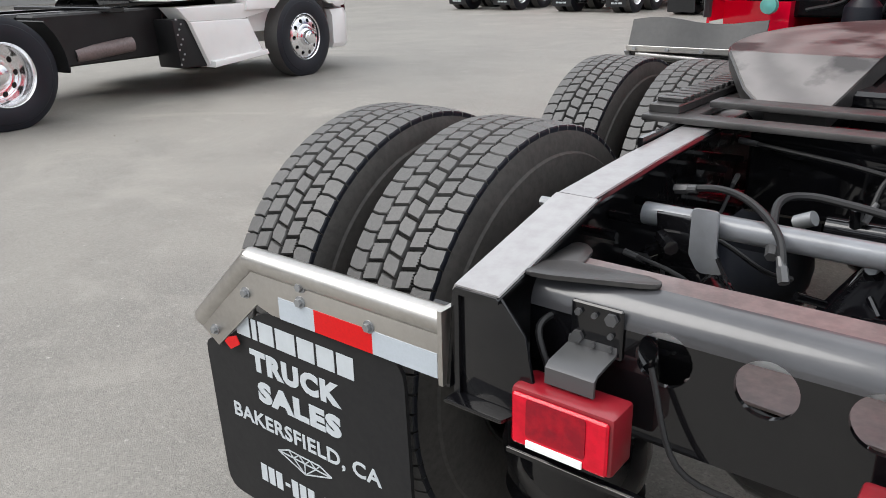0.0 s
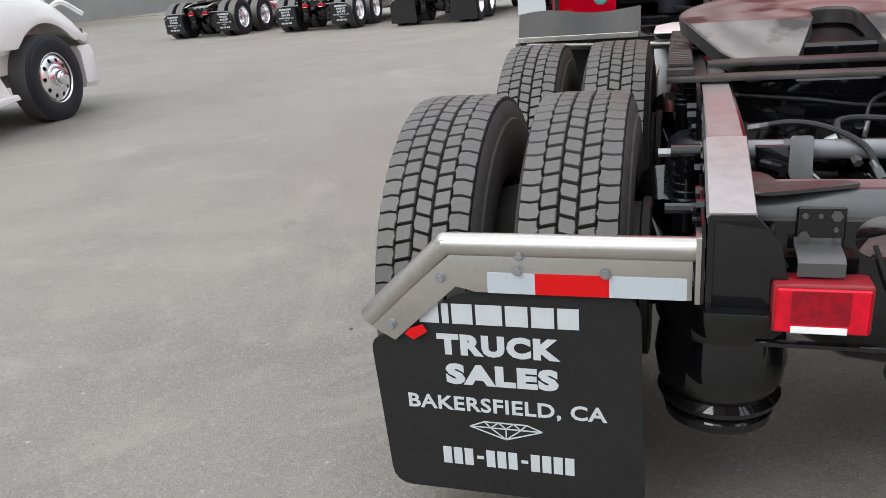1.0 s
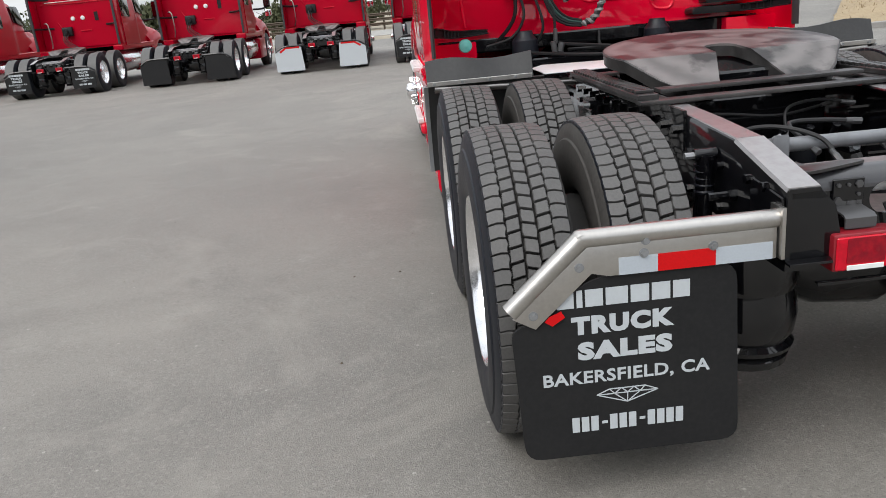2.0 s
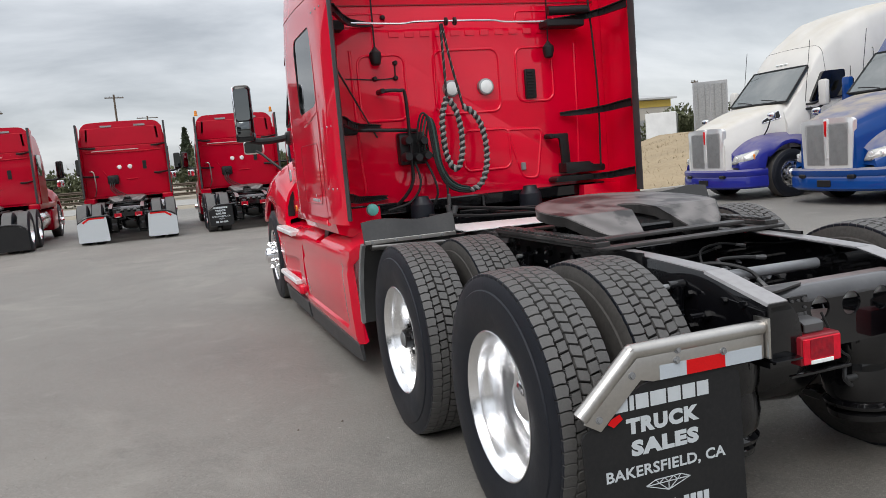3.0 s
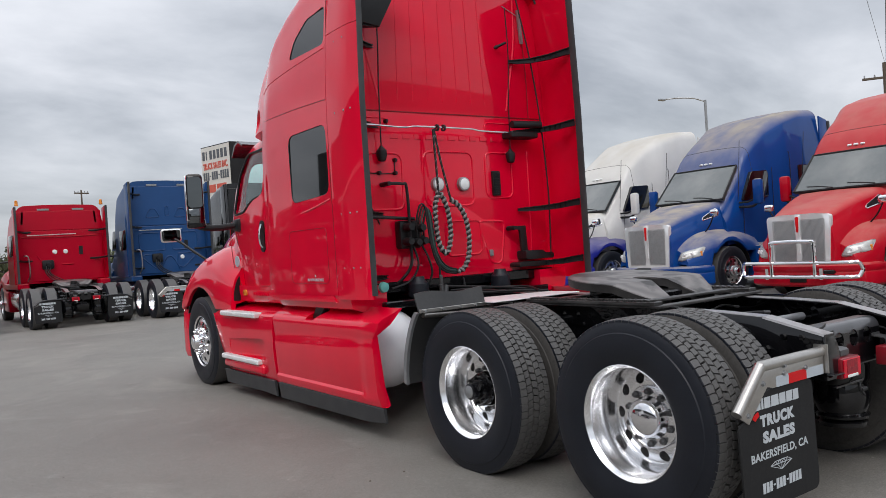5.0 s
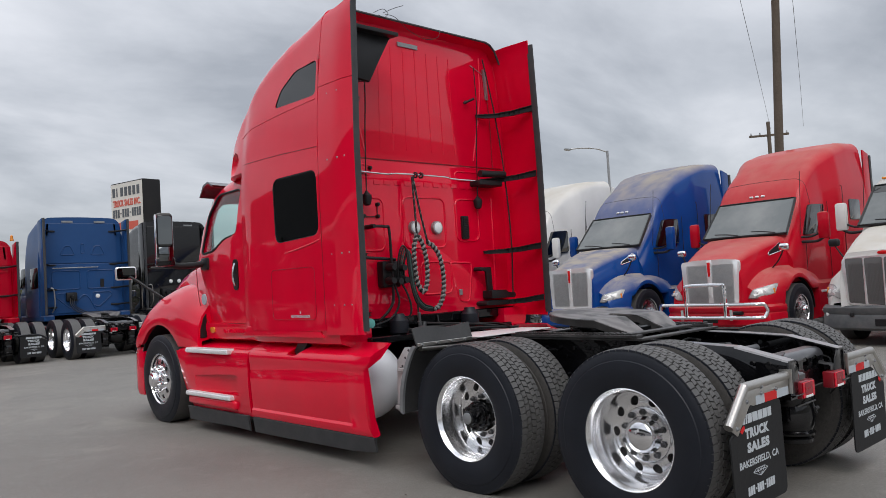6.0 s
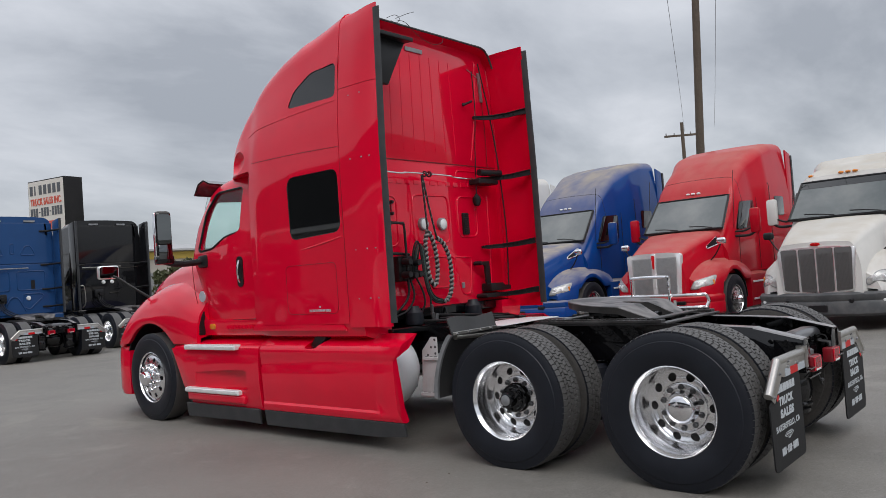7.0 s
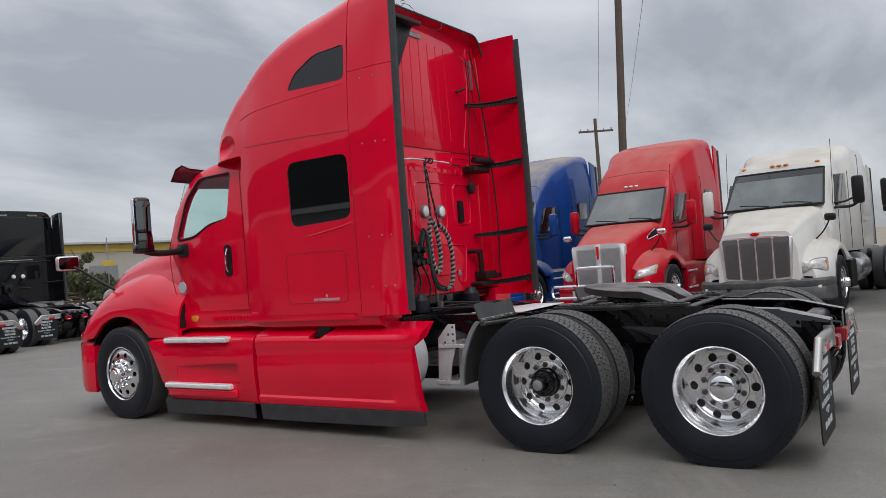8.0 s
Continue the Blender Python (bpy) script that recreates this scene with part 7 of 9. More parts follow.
def chassis(parent, long, flaps, lip=1.2, short=0.0, dark=False):
    before = set(parent.children)
    borrow(CHASSIS, parent)
    for y in (0.0, 1.32):
        for side in (-1, 1):
            dual_wheels(parent, y, side, TYRE_FAR, "far", near=None)
    for side in (-1, 1):
        steer_wheel(parent, long, side, near=False)
    if dark:
        for side in (-1, 1):
            bm = BM()
            tube(bm, [(side * 0.42, -0.597, 0.72), (side * 0.95, -0.597, 0.71), (side * 1.17, -0.597, 0.60)], 0.022, 8)
            part("flap_hanger", bm, FRAME_BLACK, parent, "black mud flap hanger bar")
    if flaps == "lettered":
        borrow(("mud_flap",) if dark else ("mud_flap", "flap_hanger"), parent)
    elif flaps:
        mat, words = (LETTER, "plain white mud flap with a red stripe") if flaps == "white" else (FLAP_RUBBER, "plain black mud flap")
        borrow(() if dark else ("flap_hanger",), parent)
        for side in (-1, 1):
            bm = BM()
            slab(bm, round_poly([(side * 0.5, 0.70), (side * 0.95, 0.70), (side * 1.2, 0.56), (side * 1.2, 0.08), (side * 0.46, 0.08)], 0.04), "y", -0.602, -0.593)
            fl = part("mud_flap", bm, mat, parent, words)
            if flaps == "white":
                bm = BM()
                slab(bm, [(side * 0.55, 0.66), (side * 0.9, 0.66), (side * 1.05, 0.56), (side * 1.08, 0.60), (side * 0.92, 0.70), (side * 0.55, 0.70)], "y", -0.606, -0.603)
                part("stripe", bm, TAPE_RED, fl)
    for ob in set(parent.children) - before:
        if short and ob.location.y < 3:
            ob.location.y += short


def cab_profile(table, yb, yf, half_b, half_f, z0, steps=26):
    rings = []
    for k in range(steps + 1):
        y = yb + (yf - yb) * k / steps
        top = lerp_table(table, y)
        wide = half_b if y < yb + 1.35 else half_b + (half_f - half_b) * min(1, (y - yb - 1.35) / 0.5)
        r = min(0.26, (top - z0) * 0.3)
        rings.append(section(y, wide, z0, top, r, 0.10, 6))
    return rings


def mirror_set(parent, long, paint, lug=True, z=1.9, glass_back=True):
    for side in (-1, 1):
        bm = BM()
        x0, x1 = sorted((side * 1.34, side * 1.55))
        box(bm, x0, x1, long - 0.70, long - 0.56, z - 0.02, z + 0.52, 0.05, segs=2)
        m = part("door_mirror", bm, paint if isinstance(paint, bpy.types.Material) else paint[side > 0], parent)
        bm = BM()
        slab(bm, rounded(x0 + 0.02, x1 - 0.02, z + 0.02, z + 0.48, 0.03), "y", long - 0.712, long - 0.702)
        part("mirror_glass", bm, MIRROR, m)
        bm = BM()
        tube(bm, [(side * 1.45, long - 0.62, z + 0.02), (side * 1.3, long - 0.60, z - 0.06), (side * 1.02, long - 0.55, z - 0.06)], 0.028, 8)
        tube(bm, [(side * 1.36, long - 0.62, z + 0.1), (side * 1.2, long - 0.60, z + 0.04), (side * 1.02, long - 0.55, z + 0.04)], 0.02, 8)
        part("mirror_arm", bm, PLASTIC, m)
        if lug:
            bm = BM()
            tube(bm, [(side * 0.86, long + 0.42, 1.36), (side * 1.0, long + 0.44, 1.5), (side * 1.13, long + 0.46, 1.72)], 0.014, 8)
            st = part("fender_mirror", bm, PLASTIC, parent, "small chrome mirror on a black stalk")
            bm = BM()
            box(bm, side * 1.13 - 0.1, side * 1.13 + 0.1, long + 0.40, long + 0.50, 1.68, 1.82, 0.045, segs=3)
            part("mirror_head", bm, CHROME if lug == "chrome" else PLASTIC, st)


def front_tractor(name, label, at, upper, fenders, lower, grille, roof_z=3.85, bull_bar=False, mirrors=None, bumper=None, group=""):
    """An aerodynamic tractor, seen mostly from its front."""
    L = 6.4
    t = thing("semi_truck", label, "truck", at, group)
    chassis(t, L, "plain")
    square = grille == "wide"
    ws_low, ws_top = L - 0.12, L - 0.80
    table = [(2.9, roof_z), (3.6, roof_z - 0.04), (4.2, roof_z - 0.2), (4.7, roof_z - 0.45), (5.1, roof_z - 0.72), (5.4, roof_z - 0.98), (ws_top - 0.02, 2.87), (ws_top + 0.02, 2.74), (ws_low, 1.97), (ws_low + 0.05, 1.92)]
    if square:
        table = [(2.9, 3.32), (4.3, 3.30), (4.5, 3.16), (4.9, 3.08), (5.3, 3.0), (ws_top - 0.04, 2.88), (ws_top + 0.02, 2.74), (ws_low, 1.97), (ws_low + 0.05, 1.92)]
    shape = cab_profile(table, 2.9, ws_low + 0.05, 1.2, 1.04, 1.05, 40)
    part("cab", loft(BM(), shape), upper, t, sharp=30)
    if not square:
        bm = BM()
        tube(bm, [Vector(p) for p in min(shape, key=lambda r: abs(r[0][1] - 5.34)) if p[2] > 2.2], 0.005, 6, smooth=False)
        part("roof_seam", bm, PLASTIC, t)
    # windscreen lies on the slope
    bm, rings = BM(), []
    n = Vector((0, 0.78, 0.68)).normalized()
    for x in [-0.93 + 1.86 * k / 12 for k in range(13)]:
        bow = 0.10 * (1 - abs(x / 0.93) ** 2)
        col = []
        for f, d in ((0.0, 0.012), (0.5, 0.012), (1.0, 0.012), (1.0, -0.05), (0.0, -0.05)):
            y, z = ws_top + 0.03 + (ws_low - ws_top - 0.03) * (1 - f), 2.03 + 0.74 * f
            xx = x * (1 - 0.08 * f)
            col.append((xx, y + n.y * (d + bow * 0.5), z + n.z * d))
        rings.append(col)
    ws = part("windscreen", loft(bm, rings), SCREEN_GLASS, t, "dusty windscreen")
    if square:
        bm = BM()
        strip = [[Vector(r[1]).lerp(Vector(r[2]), f) + n * d for f, d in ((0.62, 0.003), (1.0, 0.003), (1.0, -0.01), (0.62, -0.01))] for r in rings]
        part("tint_band", loft(bm, strip), DARK_GLASS, ws, "dark tint along the top edge")
    bm = BM()
    edge = [Vector(p) for p in [r[0] for r in rings]] + [Vector(r[2]) for r in rings[::-1]]
    tube(bm, edge + edge[:1], 0.022, 6, smooth=False)
    part("window_seal", bm, PLASTIC, ws)
    bm = BM()
    for x0, x1 in ((-0.75, -0.2), (0.05, 0.62)):
        tube(bm, [(x0, ws_low + 0.12, 2.06), ((x0 + x1) / 2, ws_low + 0.06, 2.10), (x1, ws_low + 0.04, 2.12)], 0.012, 6)
    part("wiper", bm, PLASTIC, ws)
    # side windows
    for side in (-1, 1):
        bm = BM()
        slab(bm, round_poly([(L - 1.55, 2.06), (L - 0.62, 1.98), (L - 0.98, 2.62), (L - 1.55, 2.64)], 0.06), "x", side * 0.9, side * 1.075, 0.004)
        part("door_window", bm, DARK_GLASS, t)
        bm = BM()
        if not square:
            slab(bm, round_poly([(3.35, 2.3), (3.9, 2.3), (3.9, 2.75), (3.35, 2.75)], 0.06), "x", side * 1.1, side * 1.212, 0.004)
            part("side_window", bm, DARK_GLASS, t)
            bm = BM()
        tube(bm, [(side * 1.075, L - 0.6, 1.1), (side * 1.075, L - 0.62, 1.9)], 0.006, 6)
        tube(bm, [(side * 1.09, L - 1.68, 1.1), (side * 1.09, L - 1.68, 2.7)], 0.006, 6)
        tube(bm, [(side * 1.205, 4.2, 1.1), (side * 1.205, 4.2, 2.85), (side * 1.17, 4.2, 3.05)], 0.006, 6)
        part("door_seam", bm, PLASTIC, t)
        bm = BM()
        slab(bm, [(2.92, 1.1), (2.92, roof_z - 0.2 if not square else 2.9), (2.62, roof_z - 0.28 if not square else 2.85), (2.55, 1.1)], "x", side * 1.155, side * 1.19, 0.004)
        fin = part("side_extender", bm, upper, t)
        bm = BM()
        box(bm, side * 1.14, side * 1.195, 2.48, 2.56, 1.1, roof_z - 0.3 if not square else 2.85, 0.01)
        part("extender_edge", bm, TRIM, fin)
        # tank, steps and fairing
        bm, rings = BM(), []
        for y in (2.7, 2.75, 5.5, 5.6):
            rings.append([(side * x, y, z) for x, z in ((1.05, 0.26), (1.17, 0.30), (1.19, 0.7), (1.17, 0.98), (1.0, 1.06), (0.7, 1.06), (0.7, 0.26))])
        if square:
            bm.free()
            bm = BM()
            lathe(bm, [(3.2, 0.1), (3.22, 0.3), (3.26, 0.32), (5.0, 0.32), (5.04, 0.3), (5.06, 0.1)], 32, (side * 0.86, 0, 0.66), "y")
            part("fuel_tank", bm, ALLOY, t, "bright aluminium fuel tank")
            bm = BM()
            box(bm, side * 0.8, side * 1.2, 5.1, 5.7, 0.35, 0.9, 0.02)
            part("battery_box", bm, PLASTIC, t)
        else:
            part("side_fairing", loft(bm, rings), lower, t)
            for z in (0.42, 0.80):
                bm = BM()
                box(bm, side * 1.08, side * 1.2, 4.9, 5.5, z, z + 0.04, 0.006)
                part("step", bm, ALU_TREAD, t)
        wing = fender(t, side, L - 6.48, fenders, low=0.16, blunt=True)
        tree = skin_tree(wing)
        # headlamp, let into the front of the fender
        quad = [(1.10, 0.88), (0.84, 0.79), (0.70, 0.79), (0.80, 0.95), (1.11, 1.06)] if not square else [(1.12, 0.79), (0.74, 0.78), (0.74, 0.87), (0.92, 1.01), (1.10, 1.02)]
        cx, cz = sum(a for a, _ in quad) / 5, sum(b for _, b in quad) / 5

        def lamp_ring(grow, proud):
            out = []
            for a, b in round_poly(quad, 0.04):
                x, z = cx + (a - cx) * grow, cz + (b - cz) * grow
                p = on_front(tree, side * x, z, proud)
                out.append(p if p is not None else Vector((side * x, L + 0.75, z)))
            return out
        hl = part("headlamp", loft(BM(), [lamp_ring(1.0, -0.03), lamp_ring(1.0, 0.012), lamp_ring(0.9, 0.03), lamp_ring(0.45, 0.036)]), HEADLAMP, t, "clear headlamp with amber corner")
        bm = BM()
        rim = lamp_ring(1.02, 0.01)
        tube(bm, rim + rim[:1], 0.008, 6, smooth=False)
        part("lamp_rim", bm, GALV, hl)
        for a in (0.86, 0.98):
            p = on_front(tree, side * a, cz + 0.01, 0.028)
            if p is not None:
                bm = BM()
                lathe(bm, [(-0.01, 0.04), (0.01, 0.036), (0.013, 0.015)], 16, p, "y")
                part("bulb", bm, ALU_TREAD, hl)
        bm = BM()
        p = on_front(tree, side * 1.09, cz + 0.03, 0.02)
        if p is not None:
            box(bm, p.x - 0.02, p.x + 0.02, p.y - 0.04, p.y + 0.006, p.z - 0.06, p.z + 0.05, 0.012)
            part("corner_lamp", bm, AMBER, hl)
        bm = BM()
        rings = [[(side * x, L + r * math.cos(a), HUB_Z + r * math.sin(a)) for r, x in ((0.66, 0.6), (0.66, 1.14), (0.68, 1.14), (0.68, 0.6))] for a in [math.pi * k / 14 for k in range(15)]]
        part("wheel_arch", loft(bm, rings), PLASTIC, t)
        bm = BM()
        tube(bm, [(side * 1.0, L - 0.55, 2.0), (side * 1.01, L - 0.6, 2.5), (side * 1.01, L - 0.7, 3.3)], 0.006, 6)
        part("antenna", bm, PLASTIC, t)
    # bonnet
    rings = []
    gz = 1.55 if not square else 1.55
    for f in [k / 12 for k in range(13)]:
        y = L - 0.15 + 1.42 * f
        z = 2.0 + (gz - 2.0) * f ** 1.4
        hw = 0.98 + ((0.66 if not square else 0.72) - 0.98) * f ** 0.9
        rings.append(section(y, hw, 0.60, z, 0.2 - 0.06 * f, 0.08, 6))
    bonnet_ob = part("bonnet", loft(BM(), rings), upper, t, sharp=30)
    # dark intake on the bonnet side, edged with chrome
    tree = skin_tree(bonnet_ob)
    for side in (-1, 1):
        if square:
            continue
        loop = [on_side(tree, side, a, b, 0.004) for a, b in round_poly([(L + 0.0, 1.70), (L + 0.42, 1.60), (L + 0.40, 1.66), (L + 0.02, 1.86)], 0.04)]
        if None in loop:
            continue
        back = Vector((side * 0.04, 0, 0))
        vent = part("bonnet_vent", loft(BM(), [[p - back for p in loop], loop]), PLASTIC, t, "dark bonnet vent edged with chrome")
        bm = BM()
        tube(bm, loop + loop[:1], 0.011, 6, smooth=False)
        part("vent_rim", bm, CHROME, vent)
    # grille
    yf = L + 1.26
    gw, g0, g1 = (0.60, 0.64, 1.55) if not square else (0.63, 0.64, 1.45)
    bm = BM()
    slab(bm, round_poly([(-gw * 0.95, g0 + (0.05 if square else 0)), (0, g0 - 0.01), (gw * 0.95, g0 + (0.05 if square else 0)), (gw * 1.05, g1), (gw * 0.5, g1 + 0.03), (-gw * 0.5, g1 + 0.03), (-gw * 1.05, g1)], 0.06), "y", yf - 0.05, yf + 0.03, 0.012)
    g = part("grille", bm, DULL_CHROME if square else GRILLE_CHROME, t, "chrome-framed mesh grille")
    cols = ((-0.86, -0.09), (0.09, 0.86)) if not square else ((-0.95, -0.50), (-0.46, -0.02), (0.02, 0.46), (0.50, 0.95))
    for a, b in cols:
        bm = BM()
        lo0, lo1 = (g0 + 0.08, g0 + 0.08) if not square else (g0 + 0.03 + 0.05 * abs(a), g0 + 0.03 + 0.05 * abs(b))
        slab(bm, round_poly([(a * gw * 0.95, lo0), (b * gw * 0.95, lo1), (b * gw, g1 - (0.0 if square else 0.07)), (a * gw, g1 - (0.0 if square else 0.07))], 0.03), "y", yf + 0.026, yf + 0.036, 0.004)
        pane = part("mesh_panel", bm, MESH_DARK if square else MESH_GRILLE, g)
        bm = BM()
        for k in range(int((b - a) * gw * 0.95 / 0.0225)):
            x = a * gw * 0.96 + 0.02 + 0.0215 * k
            box(bm, x, x + 0.006, yf + 0.036, yf + 0.041, g0 + 0.10, g1 - 0.09)
        tagged(part("grille_wire", bm, MESH_DARK if square else GALV, pane), kind="stuff")
    if square:
        for x in (-0.48, 0.0, 0.48):
            bm = BM()
            box(bm, x * gw - 0.011, x * gw + 0.011, yf + 0.03, yf + 0.05, g0 + 0.04, g1, 0.004)
            part("grille_divider", bm, DULL_CHROME, g)
    else:
        bm = BM()
        slab(bm, round_poly([(-0.028, g0 + 0.2), (0.028, g0 + 0.2), (0.05, g1 + 0.02), (-0.05, g1 + 0.02)], 0.02), "y", yf + 0.03, yf + 0.052, 0.006)
        dv = part("grille_divider", bm, GRILLE_CHROME, g)
        bm = BM()
        slab(bm, round_poly([(-0.022, g1 - 0.30), (0.022, g1 - 0.30), (0.036, g1 - 0.02), (-0.036, g1 - 0.02)], 0.015), "y", yf + 0.05, yf + 0.057, 0.003)
        part("red_inlay", bm, TAPE_RED, dv)
    if square:
        bm = BM()
        lathe(bm, [(yf - 0.03, 0.05), (yf + 0.02, 0.05), (yf + 0.03, 0.02)], 24, (0, 0, g1 + 0.075), "y")
        bmesh.ops.scale(bm, vec=(1.7, 1, 0.6), space=Matrix.Translation((0, 0, -(g1 + 0.075))), verts=bm.verts)
        part("oval_badge", bm, TAPE_RED, g)
    # bumper
    bm, rings = BM(), []
    top_b = 0.67
    for z, inset in ((0.26, 0.05), (0.30, 0.0), (0.48, 0.0), (0.52, 0.02), (0.56, 0.0), (top_b - 0.04, 0.0), (top_b, 0.04)):
        plan = [(-1.19, L + 0.62), (-1.19, L + 0.92), (-1.10, L + 1.12), (-0.85, L + 1.26), (-0.4, L + 1.36), (0, L + 1.38), (0.4, L + 1.36), (0.85, L + 1.26), (1.10, L + 1.12), (1.19, L + 0.92), (1.19, L + 0.62), (0.9, L + 0.62), (0.7, L + 1.0), (-0.7, L + 1.0), (-0.9, L + 0.62)]
        rings.append([(x * (1 - inset * 0.5), y - inset * (1 if y > L + 0.7 else 0), z) for x, y in plan])
    bp = part("bumper", loft(bm, rings), bumper or lower, t)
    bm = BM()
    for side in (-1, 1):
        box(bm, side * 0.50, side * (0.66 if not square else 0.57), L + 1.27, L + 1.352, 0.49, 0.56, 0.015)
    box(bm, -0.16, 0.16, L + 1.35, L + 1.395, 0.34, 0.46, 0.01)
    part("bumper_opening", bm, PLASTIC, bp)
    if square:
        for side in (-1, 1):
            bm = BM()
            lathe(bm, [(L + 1.05, 0.06), (L + 1.15, 0.06), (L + 1.165, 0.03)], 16, (side * 0.98, 0, 0.52), "y")
            part("fog_lamp", bm, LENS_CLEAR, bp)
    # roof marker lamps
    for x in (-0.72, -0.13, 0.0, 0.13, 0.72):
        bm = BM()
        z = 2.88 if not square else 2.90
        y = ws_top - 0.02 - 0.08 * abs(x)
        box(bm, x - 0.045, x + 0.045, y - 0.09, y + 0.03, z - 0.01, z + 0.035, 0.015)
        part("marker_lamp", bm, AMBER if square else LENS_CLEAR, t)
    mirror_set(t, L, mirrors or upper, "chrome" if not square else True, z=1.9 if not square else 2.0)
    if bull_bar:
        bm = BM()
        yb = L + 1.52
        tube(bm, [(-0.42, yb, 0.42), (-0.42, yb, 1.0), (-0.36, yb, 1.08), (0.36, yb, 1.08), (0.42, yb, 1.0), (0.42, yb, 0.42)], 0.035, 10, per=4)
        for z in (0.45, 0.70):
            tube(bm, [(-1.12, yb - 0.16, z), (-0.9, yb - 0.02, z), (0.0, yb, z), (0.9, yb - 0.02, z), (1.12, yb - 0.16, z)], 0.034, 10)
        for side in (-1, 1):
            tube(bm, [(side * 1.12, yb - 0.16, 0.45), (side * 1.16, yb - 0.2, 0.58), (side * 1.12, yb - 0.16, 0.70)], 0.034, 10)
            box(bm, side * 0.5, side * 0.56, L + 1.2, yb, 0.4, 0.6)
        part("bull_bar", bm, CHROME, t, "polished steel bull bar")
    return t


def rear_tractor(label, at, paint, roof_z, flaps, style="plain", group="", trim=True):
    """A sleeper tractor seen mostly from behind."""
    L = 6.48
    t = thing("semi_truck", label, "truck", at, group)
    chassis(t, L, flaps, short=0.7, dark=paint is RED_OLD)
    mid = roof_z < 3.4
    table = [(2.95, roof_z), (3.6, roof_z - 0.04), (4.3, roof_z - 0.25 if not mid else roof_z - 0.1), (4.8, min(roof_z - 0.5, 2.95)), (5.1, 2.72), (5.2, 2.66), (5.8, 1.9)]
    part("sleeper_cab", loft(BM(), cab_profile(table, 2.95, 5.8, 1.2, 1.03, 1.12)), paint, t, sharp=30)
    rings = []
    for y, hw, z in ((5.66, 0.97, 1.84), (6.2, 0.92, 1.86), (6.6, 0.84, 1.83), (7.0, 0.76, 1.77), (7.3, 0.70, 1.69), (7.5, 0.66, 1.60), (7.66, 0.62, 1.47), (7.8, 0.56, 0.9)):
        rings.append(section(y, hw, 0.62 if y > 6 else 1.0, z, 0.22, 0.10, 5))
    part("bonnet", loft(BM(), rings), paint, t, sharp=30)
    bm = BM()
    box(bm, -0.85, 0.85, -0.01, 0.01, -0.38, 0.36, 0.0, Matrix.Translation((0, 5.53, 2.28)) @ Matrix.Rotation(radians(38), 4, "X"))
    part("windscreen", bm, SCREEN_GLASS, t)
    for side in (-1, 1):
        fender(t, side, 0.0, paint)
        bm = BM()
        box(bm, side * 0.8, side * 1.14, 7.06, 7.8, 0.28, 0.84, 0.05, segs=2)
        part("bumper", bm, paint, t)
        bm = BM()
        slab(bm, round_poly([(4.75, 2.09), (5.5, 1.94), (5.2, 2.55), (4.72, 2.56)], 0.06), "x", side * 0.95, side * 1.06, 0.004)
        part("door_window", bm, DARK_GLASS, t)
        bm = BM()
        slab(bm, round_poly([(2.97, 1.93), (3.70, 1.90), (3.71, 2.50), (2.97, 2.50)], 0.07), "x", side * 1.1, side * 1.212, 0.004)
        part("side_window", bm, DARK_GLASS, t)
        bm = BM()
        slab(bm, [(2.96, 1.15), (2.96, roof_z - 0.12), (2.6, roof_z - 0.06), (2.5, 1.15)], "x", side * 1.14, side * 1.18, 0.004)
        fin = part("side_extender", bm, paint, t)
        bm = BM()
        box(bm, side * 1.13, side * 1.185, 2.43, 2.51, 1.15, roof_z - 0.06, 0.01)
        part("extender_edge", bm, TRIM, fin)
        for z in ((1.35, 1.85, 2.55, roof_z - 0.4) if style != "plain" else (1.75, 2.55)):
            bm = BM()
            tube(bm, [(side * 0.75, 2.93, z), (side * 0.95, 2.84, z), (side * 1.14, 2.5, z + 0.02)], 0.028, 6)
            part("extender_stay", bm, PLASTIC, t)
        bm = BM()
        slab(bm, [(side * 0.93, roof_z - 0.52), (side * 0.98, roof_z - 0.52), (side * 0.95, roof_z - 0.18), (side * 0.90, roof_z - 0.18)], "y", 2.925, 2.95)
        part("reflector_strip", bm, GALV, t)
        bm = BM()
        lathe(bm, [(2.6, 0.1), (2.62, 0.3), (2.66, 0.31), (4.5, 0.31), (4.54, 0.3), (4.56, 0.1)], 28, (side * 0.86, 0, 0.66), "y")
        part("fuel_tank", bm, ALLOY, t, "bright aluminium fuel tank")
        bm = BM()
        box(bm, side * 0.75, side * 1.2, 4.65, 5.85, 0.3, 0.92, 0.05, segs=2)
        box(bm, side * 0.9, side * 1.19, 2.6, 5.8, 0.98, 1.14, 0.03)
        part("step_fairing", bm, paint, t)
        x0, x1 = sorted((side * 1.36, side * 1.57))
        bm = BM()
        box(bm, x0, x1, 5.50, 5.63, 1.83, 2.36, 0.05, segs=2)
        m = part("door_mirror", bm, PLASTIC, t, "tall black door mirror")
        bm = BM()
        slab(bm, rounded(x0 + 0.02, x1 - 0.02, 1.88, 2.32, 0.03), "y", 5.488, 5.498)
        part("mirror_glass", bm, MIRROR, m)
        bm = BM()
        tube(bm, [(side * 1.48, 5.56, 1.86), (side * 1.3, 5.53, 1.80), (side * 1.02, 5.47, 1.80)], 0.03, 8)
        part("mirror_arm", bm, PLASTIC, m)
        bm = BM()
        tube(bm, [(side * 0.90, 7.0, 1.40), (side * 1.1, 6.95, 1.52), (side * 1.28, 6.9, 1.62)], 0.016, 8)
        st = part("fender_mirror", bm, PLASTIC, t)
        bm = BM()
